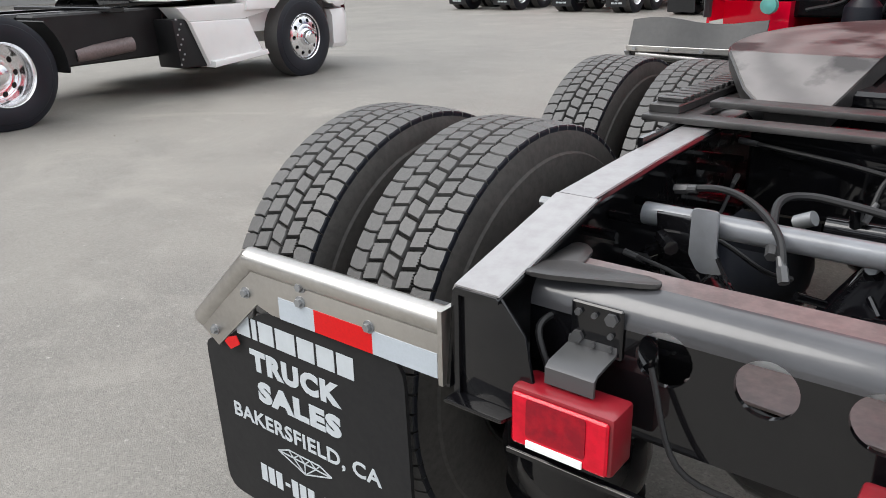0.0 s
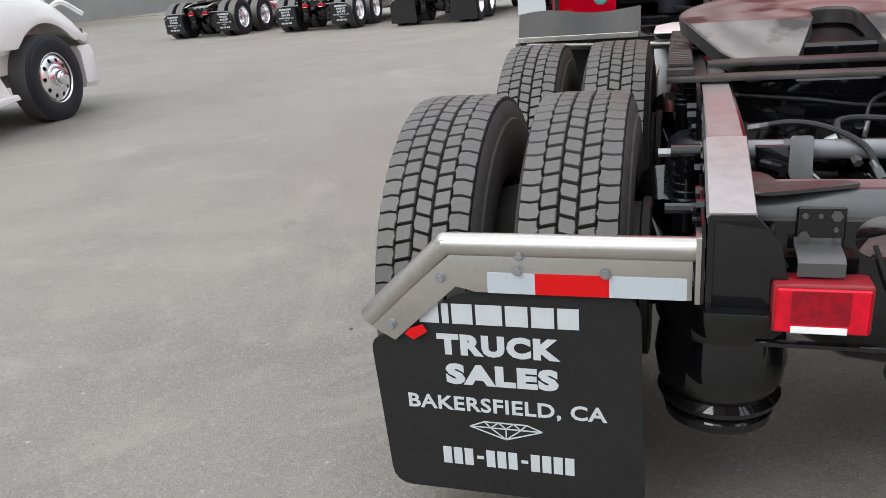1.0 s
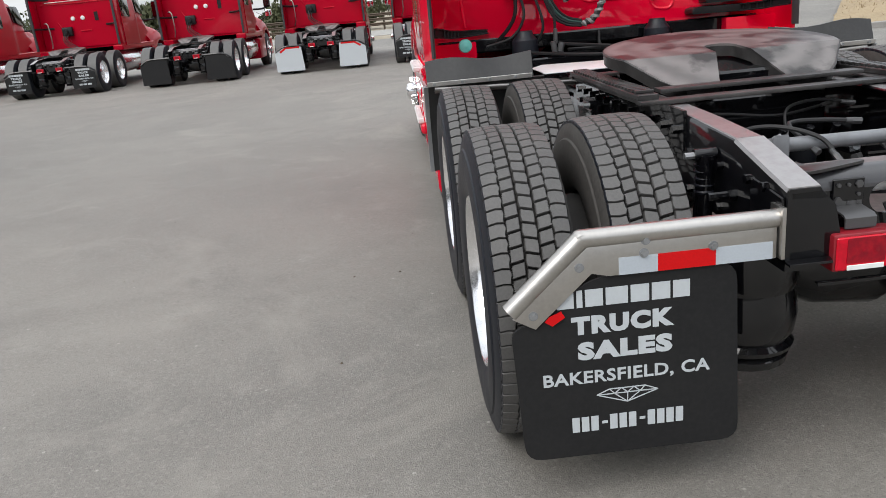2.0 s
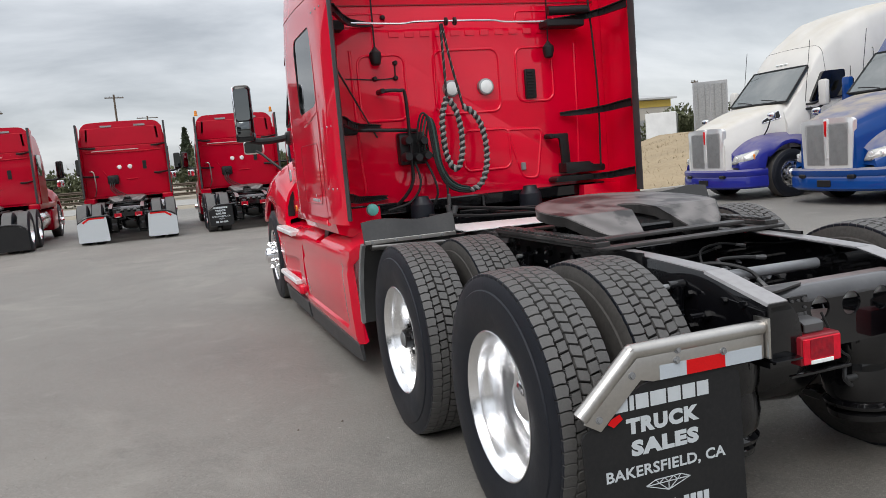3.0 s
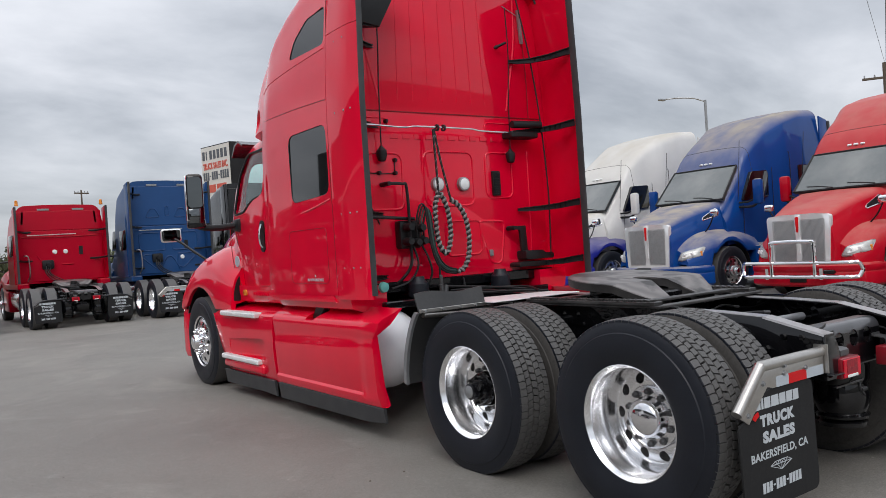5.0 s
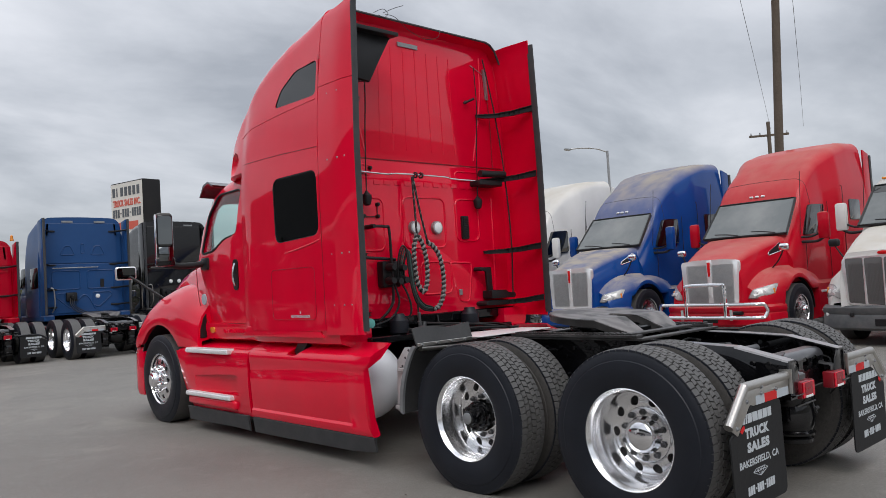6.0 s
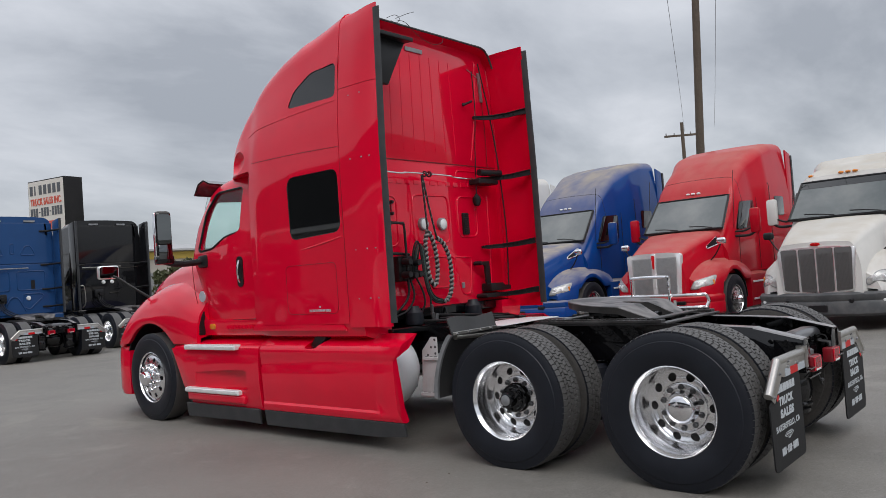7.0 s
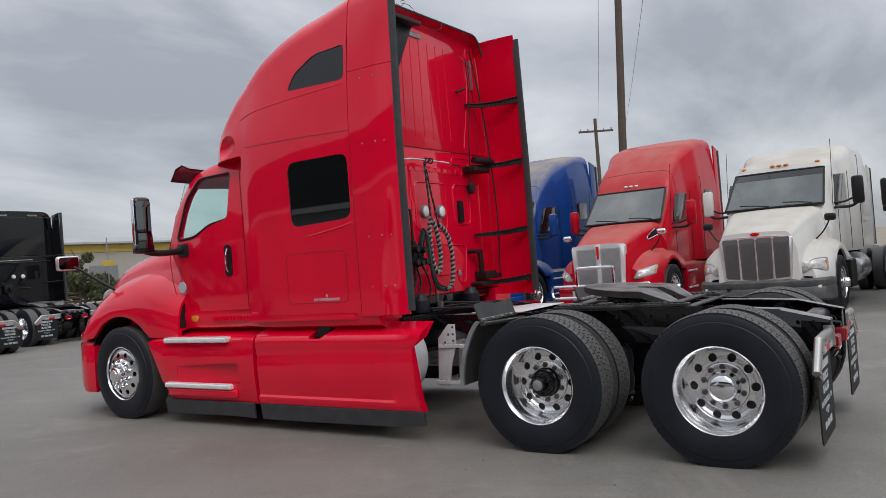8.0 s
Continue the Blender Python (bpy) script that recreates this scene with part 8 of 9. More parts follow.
        box(bm, side * 1.28 - 0.11, side * 1.28 + 0.11, 6.84, 6.92, 1.56, 1.78, 0.04, segs=2)
        part("mirror_head", bm, CHROME, st)
    # back wall
    bm = BM()
    box(bm, -1.1, 1.1, 2.925, 2.952, 2.60, roof_z - 0.16, 0.01)
    part("upper_back_panel", bm, paint, t)
    bm = BM()
    box(bm, -1.1, 1.1, 2.92, 2.952, 1.17, 2.585, 0.01)
    low = part("lower_back_panel", bm, paint, t)
    bm = BM()
    if style == "pressed":
        for s in (-1, 1):
            for x0, x1, z0, z1 in ((0.10, 0.85, 1.85, 2.38),):
                p = [Vector((s * a, 2.917, b)) for a, b in rounded(x0, x1, z0, z1, 0.08)]
                tube(bm, p + p[:2], 0.016, 6, smooth=False)
            p = [Vector((s * a, 2.917, b)) for a, b in round_poly([(0.22, 1.38), (0.40, 1.30), (0.80, 1.66), (0.72, 1.74), (0.25, 1.74)], 0.06)]
            tube(bm, p + p[:2], 0.016, 6, smooth=False)
            p = [Vector((s * a, 2.922, b)) for a, b in round_poly([(0.22, 2.84), (0.62, 2.84), (0.5, 3.1), (0.34, 3.1)], 0.06)]
            tube(bm, p + p[:2], 0.014, 6, smooth=False)
        tube(bm, [(-0.3, 2.915, 1.25), (-0.1, 2.912, 1.62), (0.1, 2.912, 1.62), (0.3, 2.915, 1.25)], 0.02, 6)
        p = [Vector((a, 2.922, b)) for a, b in rounded(-0.05, 0.05, 2.88, 3.16, 0.04)]
        tube(bm, p + p[:2], 0.012, 6, smooth=False)
    else:
        tube(bm, [(-0.62, 2.917, 1.9), (-0.45, 2.914, 1.6), (-0.35, 2.914, 1.35)], 0.02, 6)
        tube(bm, [(0.0, 2.917, 1.62), (0.3, 2.914, 1.62)], 0.02, 6)
        tube(bm, [(-1.0, 2.917, 2.42), (0.0, 2.914, 2.40), (1.0, 2.917, 2.42)], 0.018, 6)
        for k in range(9):
            rod(bm, (-0.8 + 0.2 * k, 2.905, 2.52), (-0.8 + 0.2 * k, 2.925, 2.52), 0.016, n=8)
    part("pressed_rib", bm, paint, low)
    for x in (-0.15, 0.13) if style != "pressed" else (-0.36, 0.40):
        bm = BM()
        lathe(bm, [(2.885, 0.01), (2.89, 0.05), (2.925, 0.068)], 20, (x - 0.02, 0, 1.98 if style != "pressed" else 1.62), "y")
        part("work_lamp", bm, LENS_CLEAR, t, "round clear work lamp")
    bm = BM()
    slab(bm, rounded(0.46, 0.56, 1.88, 2.12, 0.01), "y", 2.9, 2.93)
    part("air_vent", bm, PLASTIC, t)
    bm = BM()
    box(bm, -0.52, -0.22, 2.8, 2.93, 1.5, 1.76, 0.04, segs=2)
    lathe(bm, [(2.7, 0.05), (2.8, 0.07)], 12, (-0.37, 0, 1.62), "y")
    cb = part("coupling_box", bm, PLASTIC, t)
    for k in range(3):
        bm = BM()
        tube(bm, [(-0.42 + 0.06 * k, 2.78, 1.6), (-0.46 + 0.05 * k, 2.66, 1.4), (-0.3 + 0.1 * k, 2.6, 1.2), (0.0 + 0.1 * k, 2.4, 1.08), (0.1, 2.0, 1.03)], 0.014, 6)
        part("service_line", bm, HOSE, cb)
    bm = BM()
    tube(bm, [(-0.95, 2.9, 1.9), (-0.95, 2.8, 1.9), (-0.86, 2.78, 1.85), (-0.84, 2.78, 1.4), (-0.9, 2.86, 1.2)], 0.018, 6, per=4)
    tube(bm, [(-0.85, 2.86, 2.46), (0.4, 2.86, 2.47)], 0.014, 6)
    part("grab_handle", bm, STEEL, t)
    for x in (-0.55, 0.35):
        bm = BM()
        box(bm, x, x + 0.3, 2.915, 2.935, roof_z - 0.14, roof_z - 0.09)
        part("reflector_strip", bm, GALV, t)
    return t


ROW = "row of parked trucks seen from behind"
FRONTS = "row of parked trucks facing the yard"
far_row = [
    (-0.16, 21.5, RED_OLD, 3.30, "lettered", "plain", "faded red sleeper tractor with amber roof beacons and lettered flaps"),
    (-3.33, 21.5, RED_OLD, 3.27, "white", "plain", "faded red sleeper tractor with plain white mud flaps"),
    (-6.8, 21.3, RED_OLD, 3.27, "plain", "plain", "faded red sleeper tractor with wide black mud flaps"),
    (-10.4, 21.5, RED_OLD, 3.27, "lettered", "plain", "faded red sleeper tractor parked in the row"),
    (-14.2, 21.6, RED_OLD, 3.27, "lettered", "plain", "faded red sleeper tractor at the end of the row"),
    (2.70, 21.0, BLUE_MATT, 3.92, "lettered", "pressed", "dull blue sleeper tractor with pressed back wall panels"),
    (6.0, 22.2, BLACK_GLOSS, 3.95, "lettered", "plain", "black sleeper tractor with dark windowless back wall"),
]
for x, wall, paint, roof_z, flaps, style, label in far_row:
    t = rear_tractor(label, pose(x, wall - 2.95, 0), paint, roof_z, flaps, style, ROW)
    if "beacons" in label:
        for side in (-1, 1):
            bm = BM()
            lathe(bm, [(roof_z - 0.02, 0.05), (roof_z + 0.02, 0.05), (roof_z + 0.03, 0.042), (roof_z + 0.12, 0.038), (roof_z + 0.14, 0.01)], 14, (side * 1.08, 2.7, 0), "z")
            part("beacon", bm, AMBER, t, "amber roof beacon")

L_FRONT = 6.4
front_tractor("semi_truck", "blue and white tall-roofed tractor with chrome grille", pose(10.35 + L_FRONT, 11.2, 0, 0, 0, 87), WHITE, BLUE_DEEP, BLUE_DEEP, "tall", 4.1, mirrors=WHITE, group=FRONTS)
front_tractor("semi_truck", "dusty blue tall-roofed tractor with chrome grille", pose(10.4 + L_FRONT, 7.9, 0, 0, 0, 87), BLUE, BLUE, BLUE, "tall", 4.1, group=FRONTS)
front_tractor("semi_truck", "dusty red tall-roofed tractor with polished bull bar", pose(10.6 + L_FRONT, 4.6, 0, 0, 0, 87), RED_DUSTY, RED_DUSTY, RED_DUSTY, "tall", 4.1, bull_bar=True, group=FRONTS)
front_tractor("semi_truck", "white tractor with wide grille and grey bumper", pose(9.95 + L_FRONT, 1.05, 0, 0, 0, 85.4), WHITE, WHITE, WHITE, "wide", 3.3, mirrors=(PLASTIC, WHITE), bumper=GREY_PLASTIC, group=FRONTS)


front_tractor("semi_truck", "white tall-roofed tractor with black mirrors at the end of the row", pose(10.0 + L_FRONT, -1.85, 0, 0, 0, 90), WHITE, WHITE, WHITE, "tall", 4.0, mirrors=PLASTIC, group=FRONTS)
front_tractor("semi_truck", "white wide-grilled tractor parked behind the front row", pose(22.5 + L_FRONT, -1.1, 0, 0, 0, 90), WHITE, WHITE, WHITE, "wide", 3.3, mirrors=PLASTIC, bumper=GREY_PLASTIC, group=FRONTS)


def day_cab(label, at, paint):
    """A short white tractor without a sleeper."""
    L = 5.4
    t = thing("semi_truck", label, "truck", at)
    chassis(t, L, "plain")
    table = [(3.35, 2.8), (3.7, 2.85), (L - 1.25, 2.8), (L - 1.2, 2.78), (L - 0.6, 1.95)]
    part("cab", loft(BM(), cab_profile(table, 3.35, L - 0.6, 1.05, 1.03, 1.05)), paint, t, sharp=30)
    rings = []
    for y, hw, z in ((-0.8, 0.97, 1.84), (-0.2, 0.92, 1.86), (0.2, 0.84, 1.80), (0.6, 0.76, 1.70), (0.9, 0.70, 1.58), (1.1, 0.62, 1.40), (1.25, 0.56, 0.9)):
        rings.append(section(L + y, hw, 0.62, z, 0.22, 0.10, 5))
    part("bonnet", loft(BM(), rings), paint, t, sharp=30)
    for side in (-1, 1):
        fender(t, side, L - 6.48, paint, low=0.05)
        bm, rings = BM(), []
        for z, k in ((0.30, 0.04), (0.36, 0.0), (0.74, 0.0), (0.82, 0.04)):
            plan = [(1.15, 0.62), (1.16, 0.85), (1.05, 1.05), (0.8, 1.22), (0.0, 1.35), (0.0, 1.1), (0.7, 1.0), (0.95, 0.80), (1.05, 0.62)]
            rings.append([(side * max(0, x - k), L + y, z) for x, y in plan])
        part("bumper", loft(bm, rings), paint, t)
        bm = BM()
        slab(bm, [(L - 2.0, 0.98), (L - 0.62, 0.98), (L - 0.62, 0.86), (L - 1.0, 0.80), (L - 1.85, 0.82)], "x", side * 0.8, side * 1.12, 0.02)
        slab(bm, [(L - 1.85, 0.82), (L - 0.95, 0.80), (L - 0.75, 0.40), (L - 1.62, 0.30)], "x", side * 0.8, side * 1.14, 0.02)
        slab(bm, [(L - 1.62, 0.36), (L - 0.75, 0.42), (L - 0.72, 0.36), (L - 1.62, 0.29)], "x", side * 0.8, side * 1.22, 0.01)
        part("step_fairing", bm, paint, t, "white side step fairing")
        bm = BM()
        slab(bm, [(L - 2.05, 0.85), (L - 1.78, 0.85), (L - 1.6, 0.30), (L - 2.0, 0.32)], "x", side * 0.7, side * 1.08, 0.02)
        box(bm, side * 0.43, side * 0.75, 1.95, L - 1.9, 0.45, 0.98, 0.02)
        part("battery_box", bm, PLASTIC, t)
        bm = BM()
        for k in range(10):
            rod(bm, (side * 1.08, L - 2.0 + 0.03 * (k % 3), 0.36 + 0.055 * k), (side * 1.09, L - 2.0 + 0.03 * (k % 3), 0.36 + 0.055 * k), 0.012, n=6)
        part("rivet", bm, GALV, t)
        bm = BM()
        rod(bm, (side * 0.7, 2.35, 0.55), (side * 0.8, 3.0, 0.62), 0.08, n=14)
        part("exhaust_pipe", bm, REDDISH_STEEL, t)
        bm = BM()
        slab(bm, round_poly([(L - 1.85, 1.95), (L - 0.95, 1.95), (L - 1.25, 2.6), (L - 1.85, 2.6)], 0.06), "x", side * 0.9, side * 1.06, 0.004)
        part("door_window", bm, DARK_GLASS, t)
        bm = BM()
        rings = []
        for k in range(9):
            a = radians(45 - 50 * k / 8)
            y, z = 1.32 + 0.62 * math.cos(a), HUB_Z + 0.62 * math.sin(a)
            rings.append([(side * 1.22, y, z), (side * 0.65, y, z), (side * 0.65, y + 0.012, z + 0.01), (side * 1.22, y + 0.012, z + 0.01)])
        part("quarter_fender", loft(bm, rings), PLASTIC, t)
        bm = BM()
        tube(bm, [(side * 0.9, L + 0.55, 1.3), (side * 1.05, L + 0.6, 1.36), (side * 1.1, L + 0.9, 1.2)], 0.03, 6)
        part("headlamp", bm, LENS_CLEAR, t)
    mirror_set(t, L, PLASTIC, False)
    bm = BM()
    box(bm, -0.85, 0.85, -0.01, 0.01, -0.38, 0.36, 0.0, Matrix.Translation((0, L - 0.88, 2.38)) @ Matrix.Rotation(radians(36), 4, "X"))
    part("windscreen", bm, SCREEN_GLASS, t)
    return t


day_cab("white day cab tractor with polished wheels on asphalt", pose(-8.32, 0.185, 0, 0, 0, 6), WHITE_CLEAN)

# ---- poles, sign, lamp post ----
sign = thing("pole_sign", "tall white box sign with dark sides on a post", "sign")
A, B, C = Vector((7.88, 32.85)), Vector((8.39, 30.48)), Vector((9.2, 30.62))
bm = BM()
slab(bm, [tuple(A), tuple(B), tuple(C), tuple(A + C - B)], "z", 4.1, 6.68, 0.01)
casing = part("casing", bm, SIGN_SIDE, sign, "dark sign casing")
along = (B - A).normalized()
turn = math.degrees(math.atan2(along.y, along.x))
facing = Vector((along.y, -along.x))
mid = (A + B) / 2 + facing * 0.01
width = (B - A).length
place = pose(mid.x, mid.y, 5.39, 0, 0, turn)
bm = BM()
box(bm, -width / 2 + 0.05, width / 2 - 0.05, -0.02, 0.0, -1.24, 1.24, 0.005)
face = part("sign_face", bm, SIGN_FACE, sign, at=place)
bm = BM()
for k in range(7):
    x = -1.05 + 0.305 * k
    bm = BM()
    box(bm, x, x + (0.08 if k == 1 else 0.2), -0.035, -0.02, 0.66, 1.06, 0.004)
    part("name_bar", bm, LETTER_DARK, face)
word = BM()
word.from_mesh(lettering("lettering", "TRUCK SALES INC.", 0.3, 2.05, LETTER_RED, 0.02, 0.02))
for letter in islands(word):
    part("letter", letter, LETTER_RED, face, at=pose(0, -0.03, 0.36))
word.free()
bm = BM()
for k in range(12):
    x = -1.05 + 0.178 * k
    bm = BM()
    if k in (3, 7):
        box(bm, x + 0.02, x + 0.11, -0.035, -0.02, -0.12, -0.07)
    else:
        box(bm, x, x + 0.125, -0.035, -0.02, -0.28, 0.09)
    part("number_bar", bm, LETTER_DARK, face)
bm = BM()
for x0, x1 in ((-0.75, -0.1), (0.03, 0.8)):
    bm = BM()
    box(bm, x0, x1, -0.035, -0.02, -0.85, -0.5)
    part("word_bar", bm, LETTER_RED, face)
bm = BM()
rod(bm, (mid.x + 0.3, mid.y, -0.1), (mid.x + 0.3, mid.y, 4.2), 0.16, n=16)
part("post", bm, GALV, sign)


def utility_pole(x, y, h, lean=0.0, arm=1.9, arm_z=None, r=0.16, label="tall weathered wooden utility pole", arm_turn=0.0):
    t = thing("utility_pole", label, "pole", pose(x, y, 0, lean, 0, 0))
    bm = BM()
    rod(bm, (0, 0, -0.3), (0, 0, h), r, r * 0.68, 14)
    part("pole", bm, WOOD, t)
    for z in (arm_z if arm_z else (h - 0.5,)):
        bm = BM()
        box(bm, -arm / 2, arm / 2, -0.06, 0.06, z - 0.06, z + 0.06, 0.01, Matrix.Rotation(radians(arm_turn), 4, "Z"))
        a = part("cross_arm", bm, WOOD, t)
        for s in (-0.9, -0.45, 0.45, 0.9):
            bm = BM()
            c = Matrix.Rotation(radians(arm_turn), 4, "Z") @ Vector((s * arm / 2, 0, 0))
            lathe(bm, [(z + 0.06, 0.02), (z + 0.1, 0.045), (z + 0.14, 0.03), (z + 0.18, 0.04), (z + 0.2, 0.01)], 10, (c.x, c.y, 0), "z")
            part("insulator", bm, GALV, a)
    return t


utility_pole(22.0, 9.05, 16.0, 2.8, 2.0, (15.4,), 0.17, arm_turn=-50)
utility_pole(40.0, 16.9, 9.7, 0.0, 2.2, (8.9,), 0.15, "wooden utility pole with cross arm in the distance", arm_turn=-55)
utility_pole(-15.1, 68, 8.4, -3.0, 2.2, (8.0,), 0.16, "distant wooden utility pole with cross arm", arm_turn=15)
utility_pole(-7.0, 100, 12.4, -1.5, 2.2, (12.0,), 0.16, "distant wooden utility pole with cross arm", arm_turn=15)
utility_pole(-28, 70, 14, -3.0, 0.5, (13.6,), 0.07, "thin distant pole leaning over the yard", arm_turn=15)
utility_pole(-3.8, 127, 11.7, 0.0, 3.2, (11.4,), 0.16, "distant wooden utility pole with cross arm", arm_turn=15)
utility_pole(49.0, 63.0, 7.0, 0.0, 0.8, (6.8,), 0.1, "thin distant pole behind the bank")
utility_pole(10.1, 72, 8.5, 0.0, 1.3, (8.2,), 0.1, "distant wooden utility pole with cross arm", arm_turn=15)
wires = thing("power_line", "thin dark overhead power wires", "cable")
for line in ([(40, 16.75, 9.1), (16, 7.05, 9.0), (-60, -23.4, 9.6)], [(40, 14.9, 9.1), (17, 6.0, 9.0), (-60, -23.6, 9.6)]):
    bm = BM()
    tube(bm, line, 0.007, 5)
    part("wire", bm, WIRE, wires)

lamp_post = thing("street_lamp", "grey steel street lamp with long curved arm", "street lamp")
bm = BM()
tube(bm, [(42.5, 29.9, -0.1), (42.5, 29.9, 6.0), (42.5, 29.9, 10.3)], 0.09, 10)
part("post", bm, GALV, lamp_post)
bm = BM()
tube(bm, [(42.5, 29.9, 10.2), (41.95, 30.45, 10.5), (41.2, 31.2, 10.62), (40.6, 31.85, 10.6)], 0.05, 8)
part("arm", bm, GALV, lamp_post)
bm = BM()
box(bm, 40.05, 40.65, 31.75, 32.0, 10.49, 10.63, 0.05, segs=2)
part("lamp_head", bm, GALV, lamp_post)

# ---- distance: dry bank, trees, fence, sheds ----
bm = BM()
random.seed(3)
nx, ny = 70, 26
grid = [[bm.verts.new((8.6 + 1.9 * i + 0.84 * j, 15.3 + 1.4 * j + 0.08 * i, -0.05 + 2.0 * (1 - math.exp(-((j) / 9.0))) * min(1, i / 4 + 0.2) + 0.12 * noise.noise((i * 0.4, j * 0.5, 0)) * (j > 0))) for i in range(nx)] for j in range(ny)]
for j in range(ny - 1):
    for i in range(nx - 1):
        bm.faces.new((grid[j][i], grid[j][i + 1], grid[j + 1][i + 1], grid[j + 1][i]))
bank = solid("grass_bank", bm, DRY_GRASS, "low bank of dry golden grass", "bank", kind="structure")
bm = BM()
for k in range(20):
    x, y = 8.4 + 2.4 * k, 15.02 + 0.101 * k
    loft(bm, [[(x + a, y + 0.042 * a + b, c) for b, c in ((0.0, -0.05), (0.012, 0.12), (0.03, 0.135), (0.17, 0.135), (0.18, -0.05))] for a in (0.004, 2.392)])
tagged(new("kerb", finish(bm, "kerb", ROAD_GREY)), "pale concrete kerb along the grass bank", "kerb", kind="structure")
bm = BM()
for _ in range(9000):
    x, y = random.uniform(8.6, 60), random.uniform(15.3, 40)
    i, j = (x - 8.6 - 0.6 * (y - 15.3)) / 1.9, (y - 15.3 - 0.08 * (x - 8.6) / 1.9) / 1.4
    if j < 0 or i < 0:
        continue
    z = -0.05 + 2.0 * (1 - math.exp(-(j / 9.0))) * min(1, i / 4 + 0.2)
    h, w, a = random.uniform(0.06, 0.22), random.uniform(0.012, 0.03), random.uniform(0, 6.28)
    p = Vector((x, y, z - 0.03))
    d = Vector((math.cos(a) * w, math.sin(a) * w, 0))
    tip = p + Vector((random.uniform(-0.15, 0.15), random.uniform(-0.15, 0.15), h))
    bm.faces.new([bm.verts.new(q) for q in (p - d, p + d, tip)])
solid("grass_tuft", bm, DRY_GRASS, "tufts of dry golden grass", "grass", kind="stuff")


def bush_tree(x, y, h, spread, mat, seed, label, name="tree", conifer=False, count=900):
    rnd = random.Random(seed)
    t = thing(name, label, "tree", pose(x, y, 0))
    bm = BM()
    rod(bm, (0, 0, -0.2), (0.1, 0, h * 0.6), 0.05 * h * 0.5, 0.02 * h * 0.4, 10)
    for k in range(7):
        a, z = k * 2.4, h * (0.25 + 0.07 * k)
        rod(bm, (0, 0, z), (spread * 0.6 * math.cos(a), spread * 0.6 * math.sin(a), z + h * 0.2), 0.012 * h, 0.004 * h, 6)
    part("trunk", bm, BARK, t)
    bm = BM()
    lobes = [(rnd.uniform(-0.6, 0.6) * spread, rnd.uniform(-0.6, 0.6) * spread, h * rnd.uniform(0.3, 0.8), spread * rnd.uniform(0.3, 0.6)) for _ in range(9)]
    for _ in range(count):
        if conifer:
            f = rnd.random() ** 0.7
            r = spread * (1 - f) * rnd.uniform(0.3, 1) + 0.05
            a = rnd.uniform(0, 6.28)
            c = Vector((r * math.cos(a), r * math.sin(a), h * (0.12 + 0.88 * f)))
        else:
            lx, ly, lz, lr = rnd.choice(lobes)
            d = Vector((rnd.gauss(0, 1), rnd.gauss(0, 1), rnd.gauss(0, 0.8))).normalized() * lr * rnd.uniform(0.6, 1.05)
            c = Vector((lx, ly, lz)) + d
        s = rnd.uniform(0.12, 0.26) * (0.6 + 0.12 * h)
        q = Euler((rnd.uniform(0, 6.28), rnd.uniform(0, 6.28), rnd.uniform(0, 6.28))).to_matrix()
        bm.faces.new([bm.verts.new(c + q @ Vector(p) * s) for p in ((-1, 0, 0), (0, -0.5, 0.15), (1, 0, 0), (0, 0.5, 0.15))])
    part("crown", bm, mat, t)
    return t


rnd = random.Random(8)
for k in range(26):
    bush_tree(-52 + 3.1 * k + rnd.uniform(-1, 1), 62 + rnd.uniform(-2, 3), rnd.uniform(2.6, 4.6), rnd.uniform(1.8, 2.6), LEAF, 40 + k, "dusty olive shrub tree beyond the road", count=1300)
for k in range(16):
    x = 26 + 4.0 * k + rnd.uniform(-1, 1)
    bush_tree(x, 58 + rnd.uniform(-2, 6), rnd.uniform(1.9, 2.6) if x < 38.5 else rnd.uniform(4.2, 5.4), rnd.uniform(1.1, 1.5) if x < 38.5 else rnd.uniform(2.0, 3.0), LEAF, 80 + k, "dusty olive shrub tree behind the bank", count=1300)
bush_tree(29.6, 58, 5.4, 1.0, LEAF, 7, "dusty olive shrub tree beside the road", count=1100)
bush_tree(30.9, 61.0, 3.9, 2.1, LEAF, 9, "rounded dusty olive shrub tree beyond the road", count=1500)
bush_tree(0.2, 85, 6.8, 1.3, LEAF_DARK, 5, "dark slender conifer beyond the road", conifer=True, count=1500)
bush_tree(-38, 64, 7.5, 1.5, LEAF_DARK, 6, "dark slender conifer beyond the road", conifer=True, count=1500)

rail = thing("guard_rail", "long weathered guard rail beside the road", "fence")
for k in range(40):
    bm = BM()
    box(bm, -70 + 4.0 * k, -69.85 + 4.0 * k, 58.0, 58.15, -0.1, 1.25)
    part("post", bm, WOOD, rail)
for z in (0.4, 0.75, 1.1):
    bm = BM()
    loft(bm, [[(x, 57.95, z - 0.11), (x, 57.9, z - 0.06), (x, 57.97, z), (x, 57.9, z + 0.06), (x, 57.95, z + 0.11), (x, 58.0, z)] for x in (-72, 0, 92)])
    part("beam", bm, WOOD, rail)

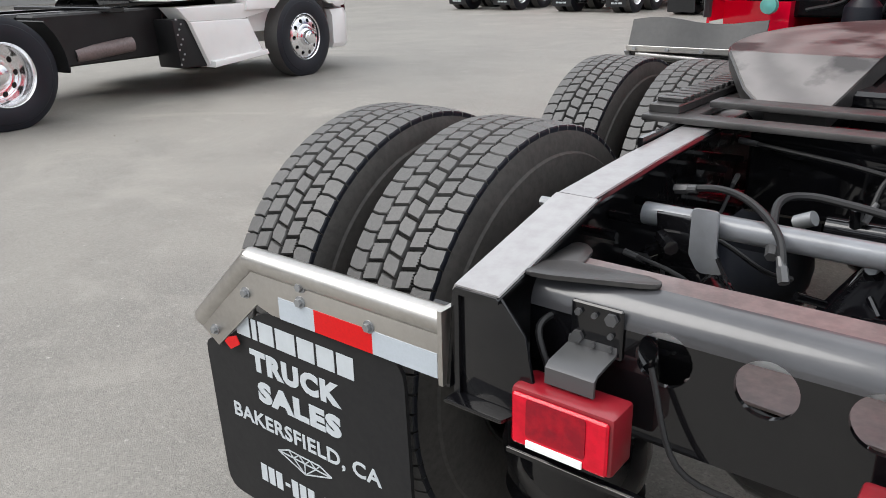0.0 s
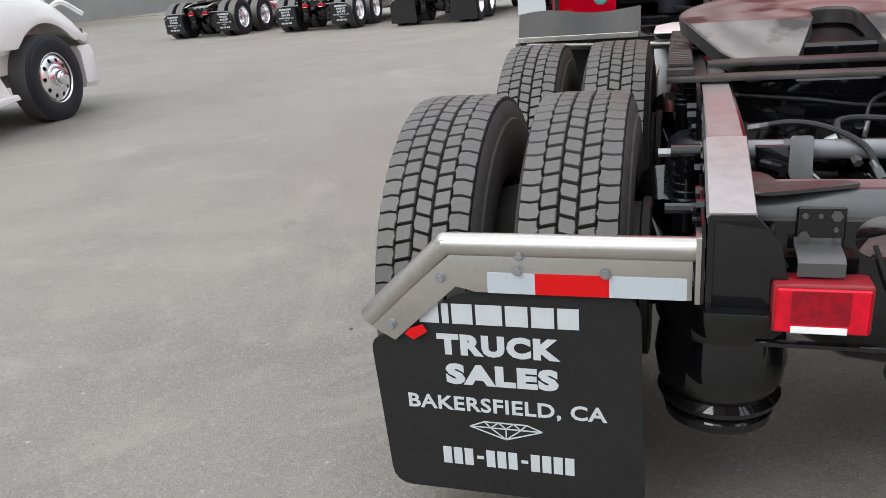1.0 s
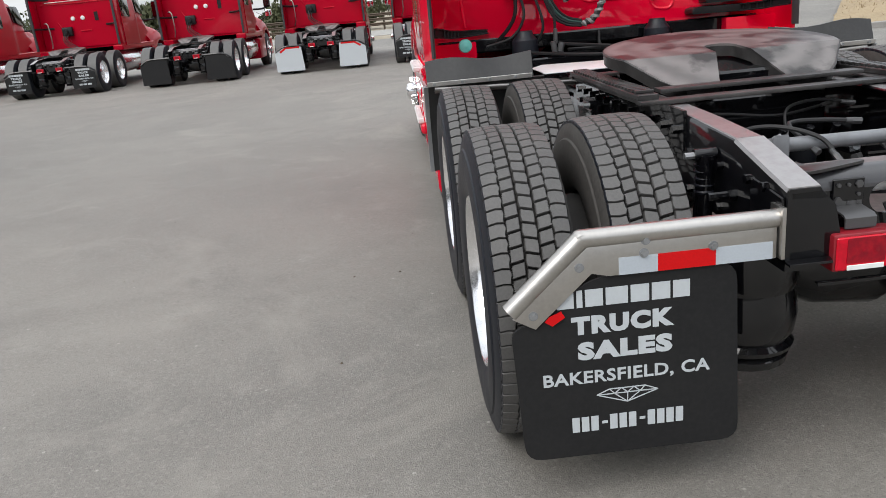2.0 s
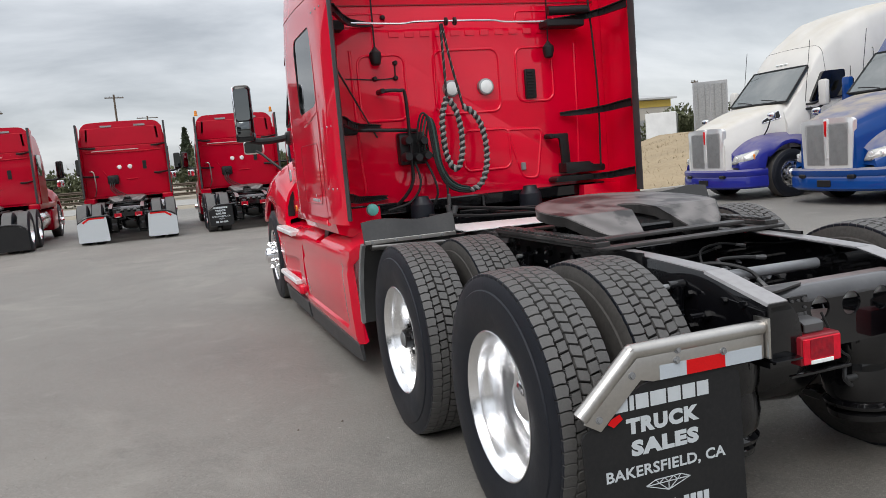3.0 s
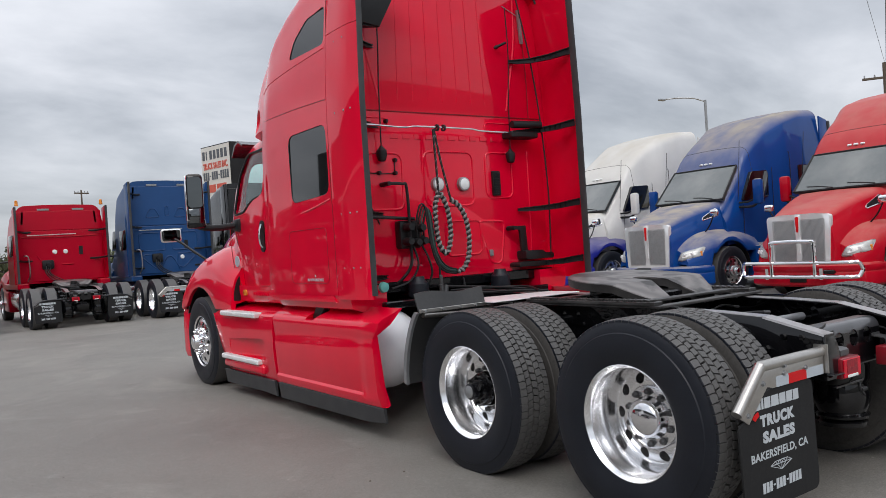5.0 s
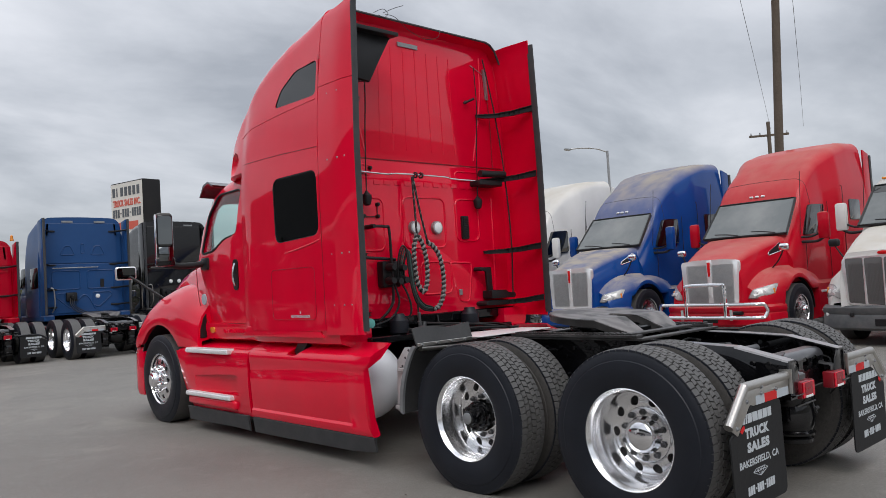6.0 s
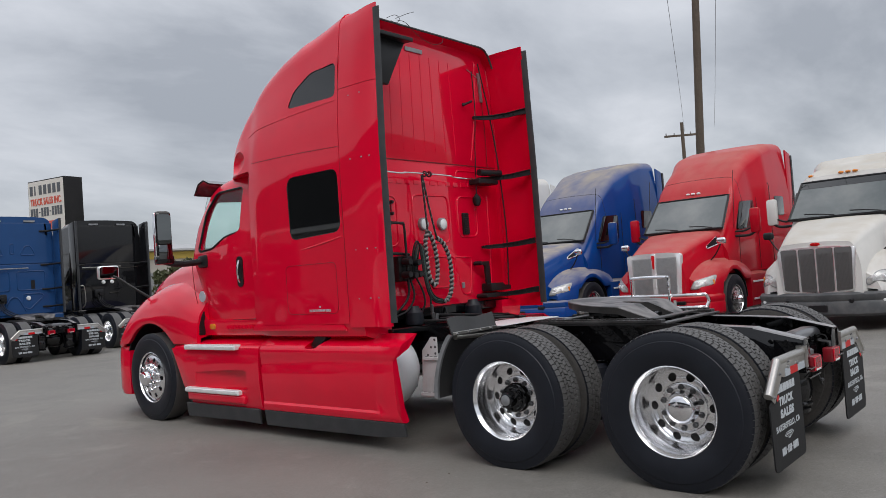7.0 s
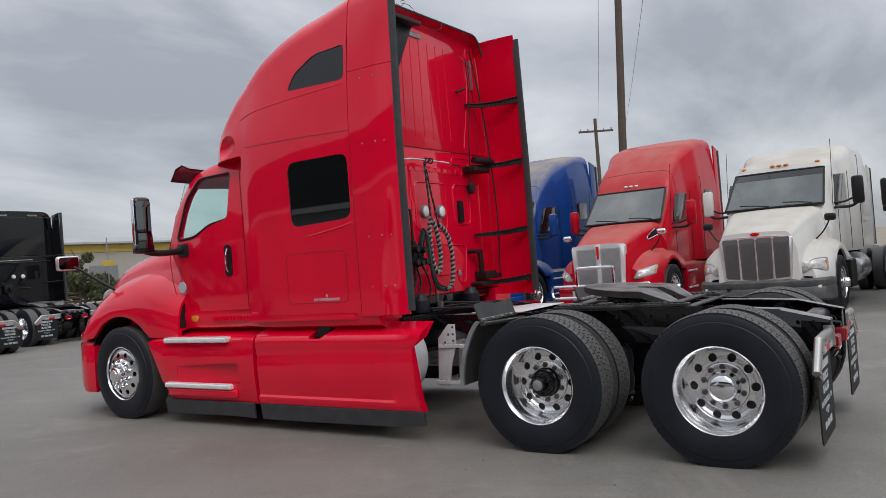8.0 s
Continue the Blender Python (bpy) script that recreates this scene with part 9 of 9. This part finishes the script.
shed = thing("warehouse", "long pale-roofed warehouse with yellow band in the distance", "building")
bm = BM()
box(bm, 34, 57, 78, 98, -0.2, 6.2)
part("wall", bm, STUCCO, shed)
bm = BM()
slab(bm, [(77.2, 6.2), (98.6, 6.2), (98.6, 6.4), (88, 7.6), (77.2, 6.4)], "x", 33.6, 57.4)
part("roof", bm, ROOF, shed)
bm = BM()
box(bm, 34, 57, 77.9, 78.0, 5.3, 6.1)
part("band", bm, YELLOW, shed)
for k in range(3):
    bm = BM()
    box(bm, 36 + 7 * k, 39.5 + 7 * k, 77.93, 78.0, 0.0, 3.8, 0.01)
    part("roller_door", bm, GALV, shed)
post = thing("road_sign", "thin post with small yellow road sign", "sign")
bm = BM()
rod(bm, (33.6, 60, -0.2), (33.6, 60, 5.7), 0.05, n=10)
part("post", bm, GALV, post)
bm = BM()
box(bm, 33.0, 34.25, 59.93, 59.97, 3.2, 3.7, 0.01)
part("sign_plate", bm, YELLOW, post)

def box_trailer(label, at, mat, tall, doors):
    trailer = thing("box_trailer", label, "trailer", at)
    bm = BM()
    box(bm, -1.3, 1.3, -5, 5, 0.3, tall, 0.03)
    body = part("body", bm, mat, trailer)
    for y in (-3.6, -2.4):
        for side in (-1, 1):
            bm = BM()
            lathe(bm, [(side * 0.85, 0.3), (side * 0.85, 0.5), (side * 1.25, 0.5), (side * 1.25, 0.3)], 24, (0, y, 0.1), "x")
            part("wheel", bm, RUBBER, trailer)
    if doors:
        for x in (-0.62, 0.62):
            bm = BM()
            box(bm, x - 0.56, x + 0.56, -5.03, -4.99, 0.5, tall - 0.2, 0.01)
            door = part("door", bm, GALV, trailer)
            for dx in (-0.3, 0.25):
                bm = BM()
                rod(bm, (x + dx, -5.06, 0.5), (x + dx, -5.06, tall - 0.25), 0.02, n=8)
                part("lock_rod", bm, GALV, door)
    return trailer


box_trailer("plain white box trailer beyond the bank", pose(42.0, 58.8, 0.6, 0, 0, -38), WHITE_CLEAN, 3.1, False)
box_trailer("grey box trailer with closed rear doors", pose(41.9, 51.8, 1.5, 0, 0, -40), SILVER_PAINT, 4.1, True)

# ---- loose grit on the asphalt ----
random.seed(21)
bm = BM()
for _ in range(160):
    x, y = random.uniform(-9, 3), random.uniform(-2.2, 9)
    if abs(x) < 1.3 and y > -0.8:
        continue
    s = random.choice((0.004, 0.005, 0.006, 0.009)) * random.uniform(0.7, 1.3)
    ring = [(x + s * math.cos(a) * random.uniform(0.7, 1.2), y + s * math.sin(a) * random.uniform(0.7, 1.2)) for a in (0, 1.2, 2.5, 3.8, 5.0)]
    base = [bm.verts.new((a, b, -0.001)) for a, b in ring]
    tip = bm.verts.new((x, y, s * 0.7))
    for k in range(5):
        bm.faces.new((base[k], base[(k + 1) % 5], tip))
solid("grit", bm, BARK, "scattered dark grit and crumbs on the asphalt", "grit", kind="stuff")
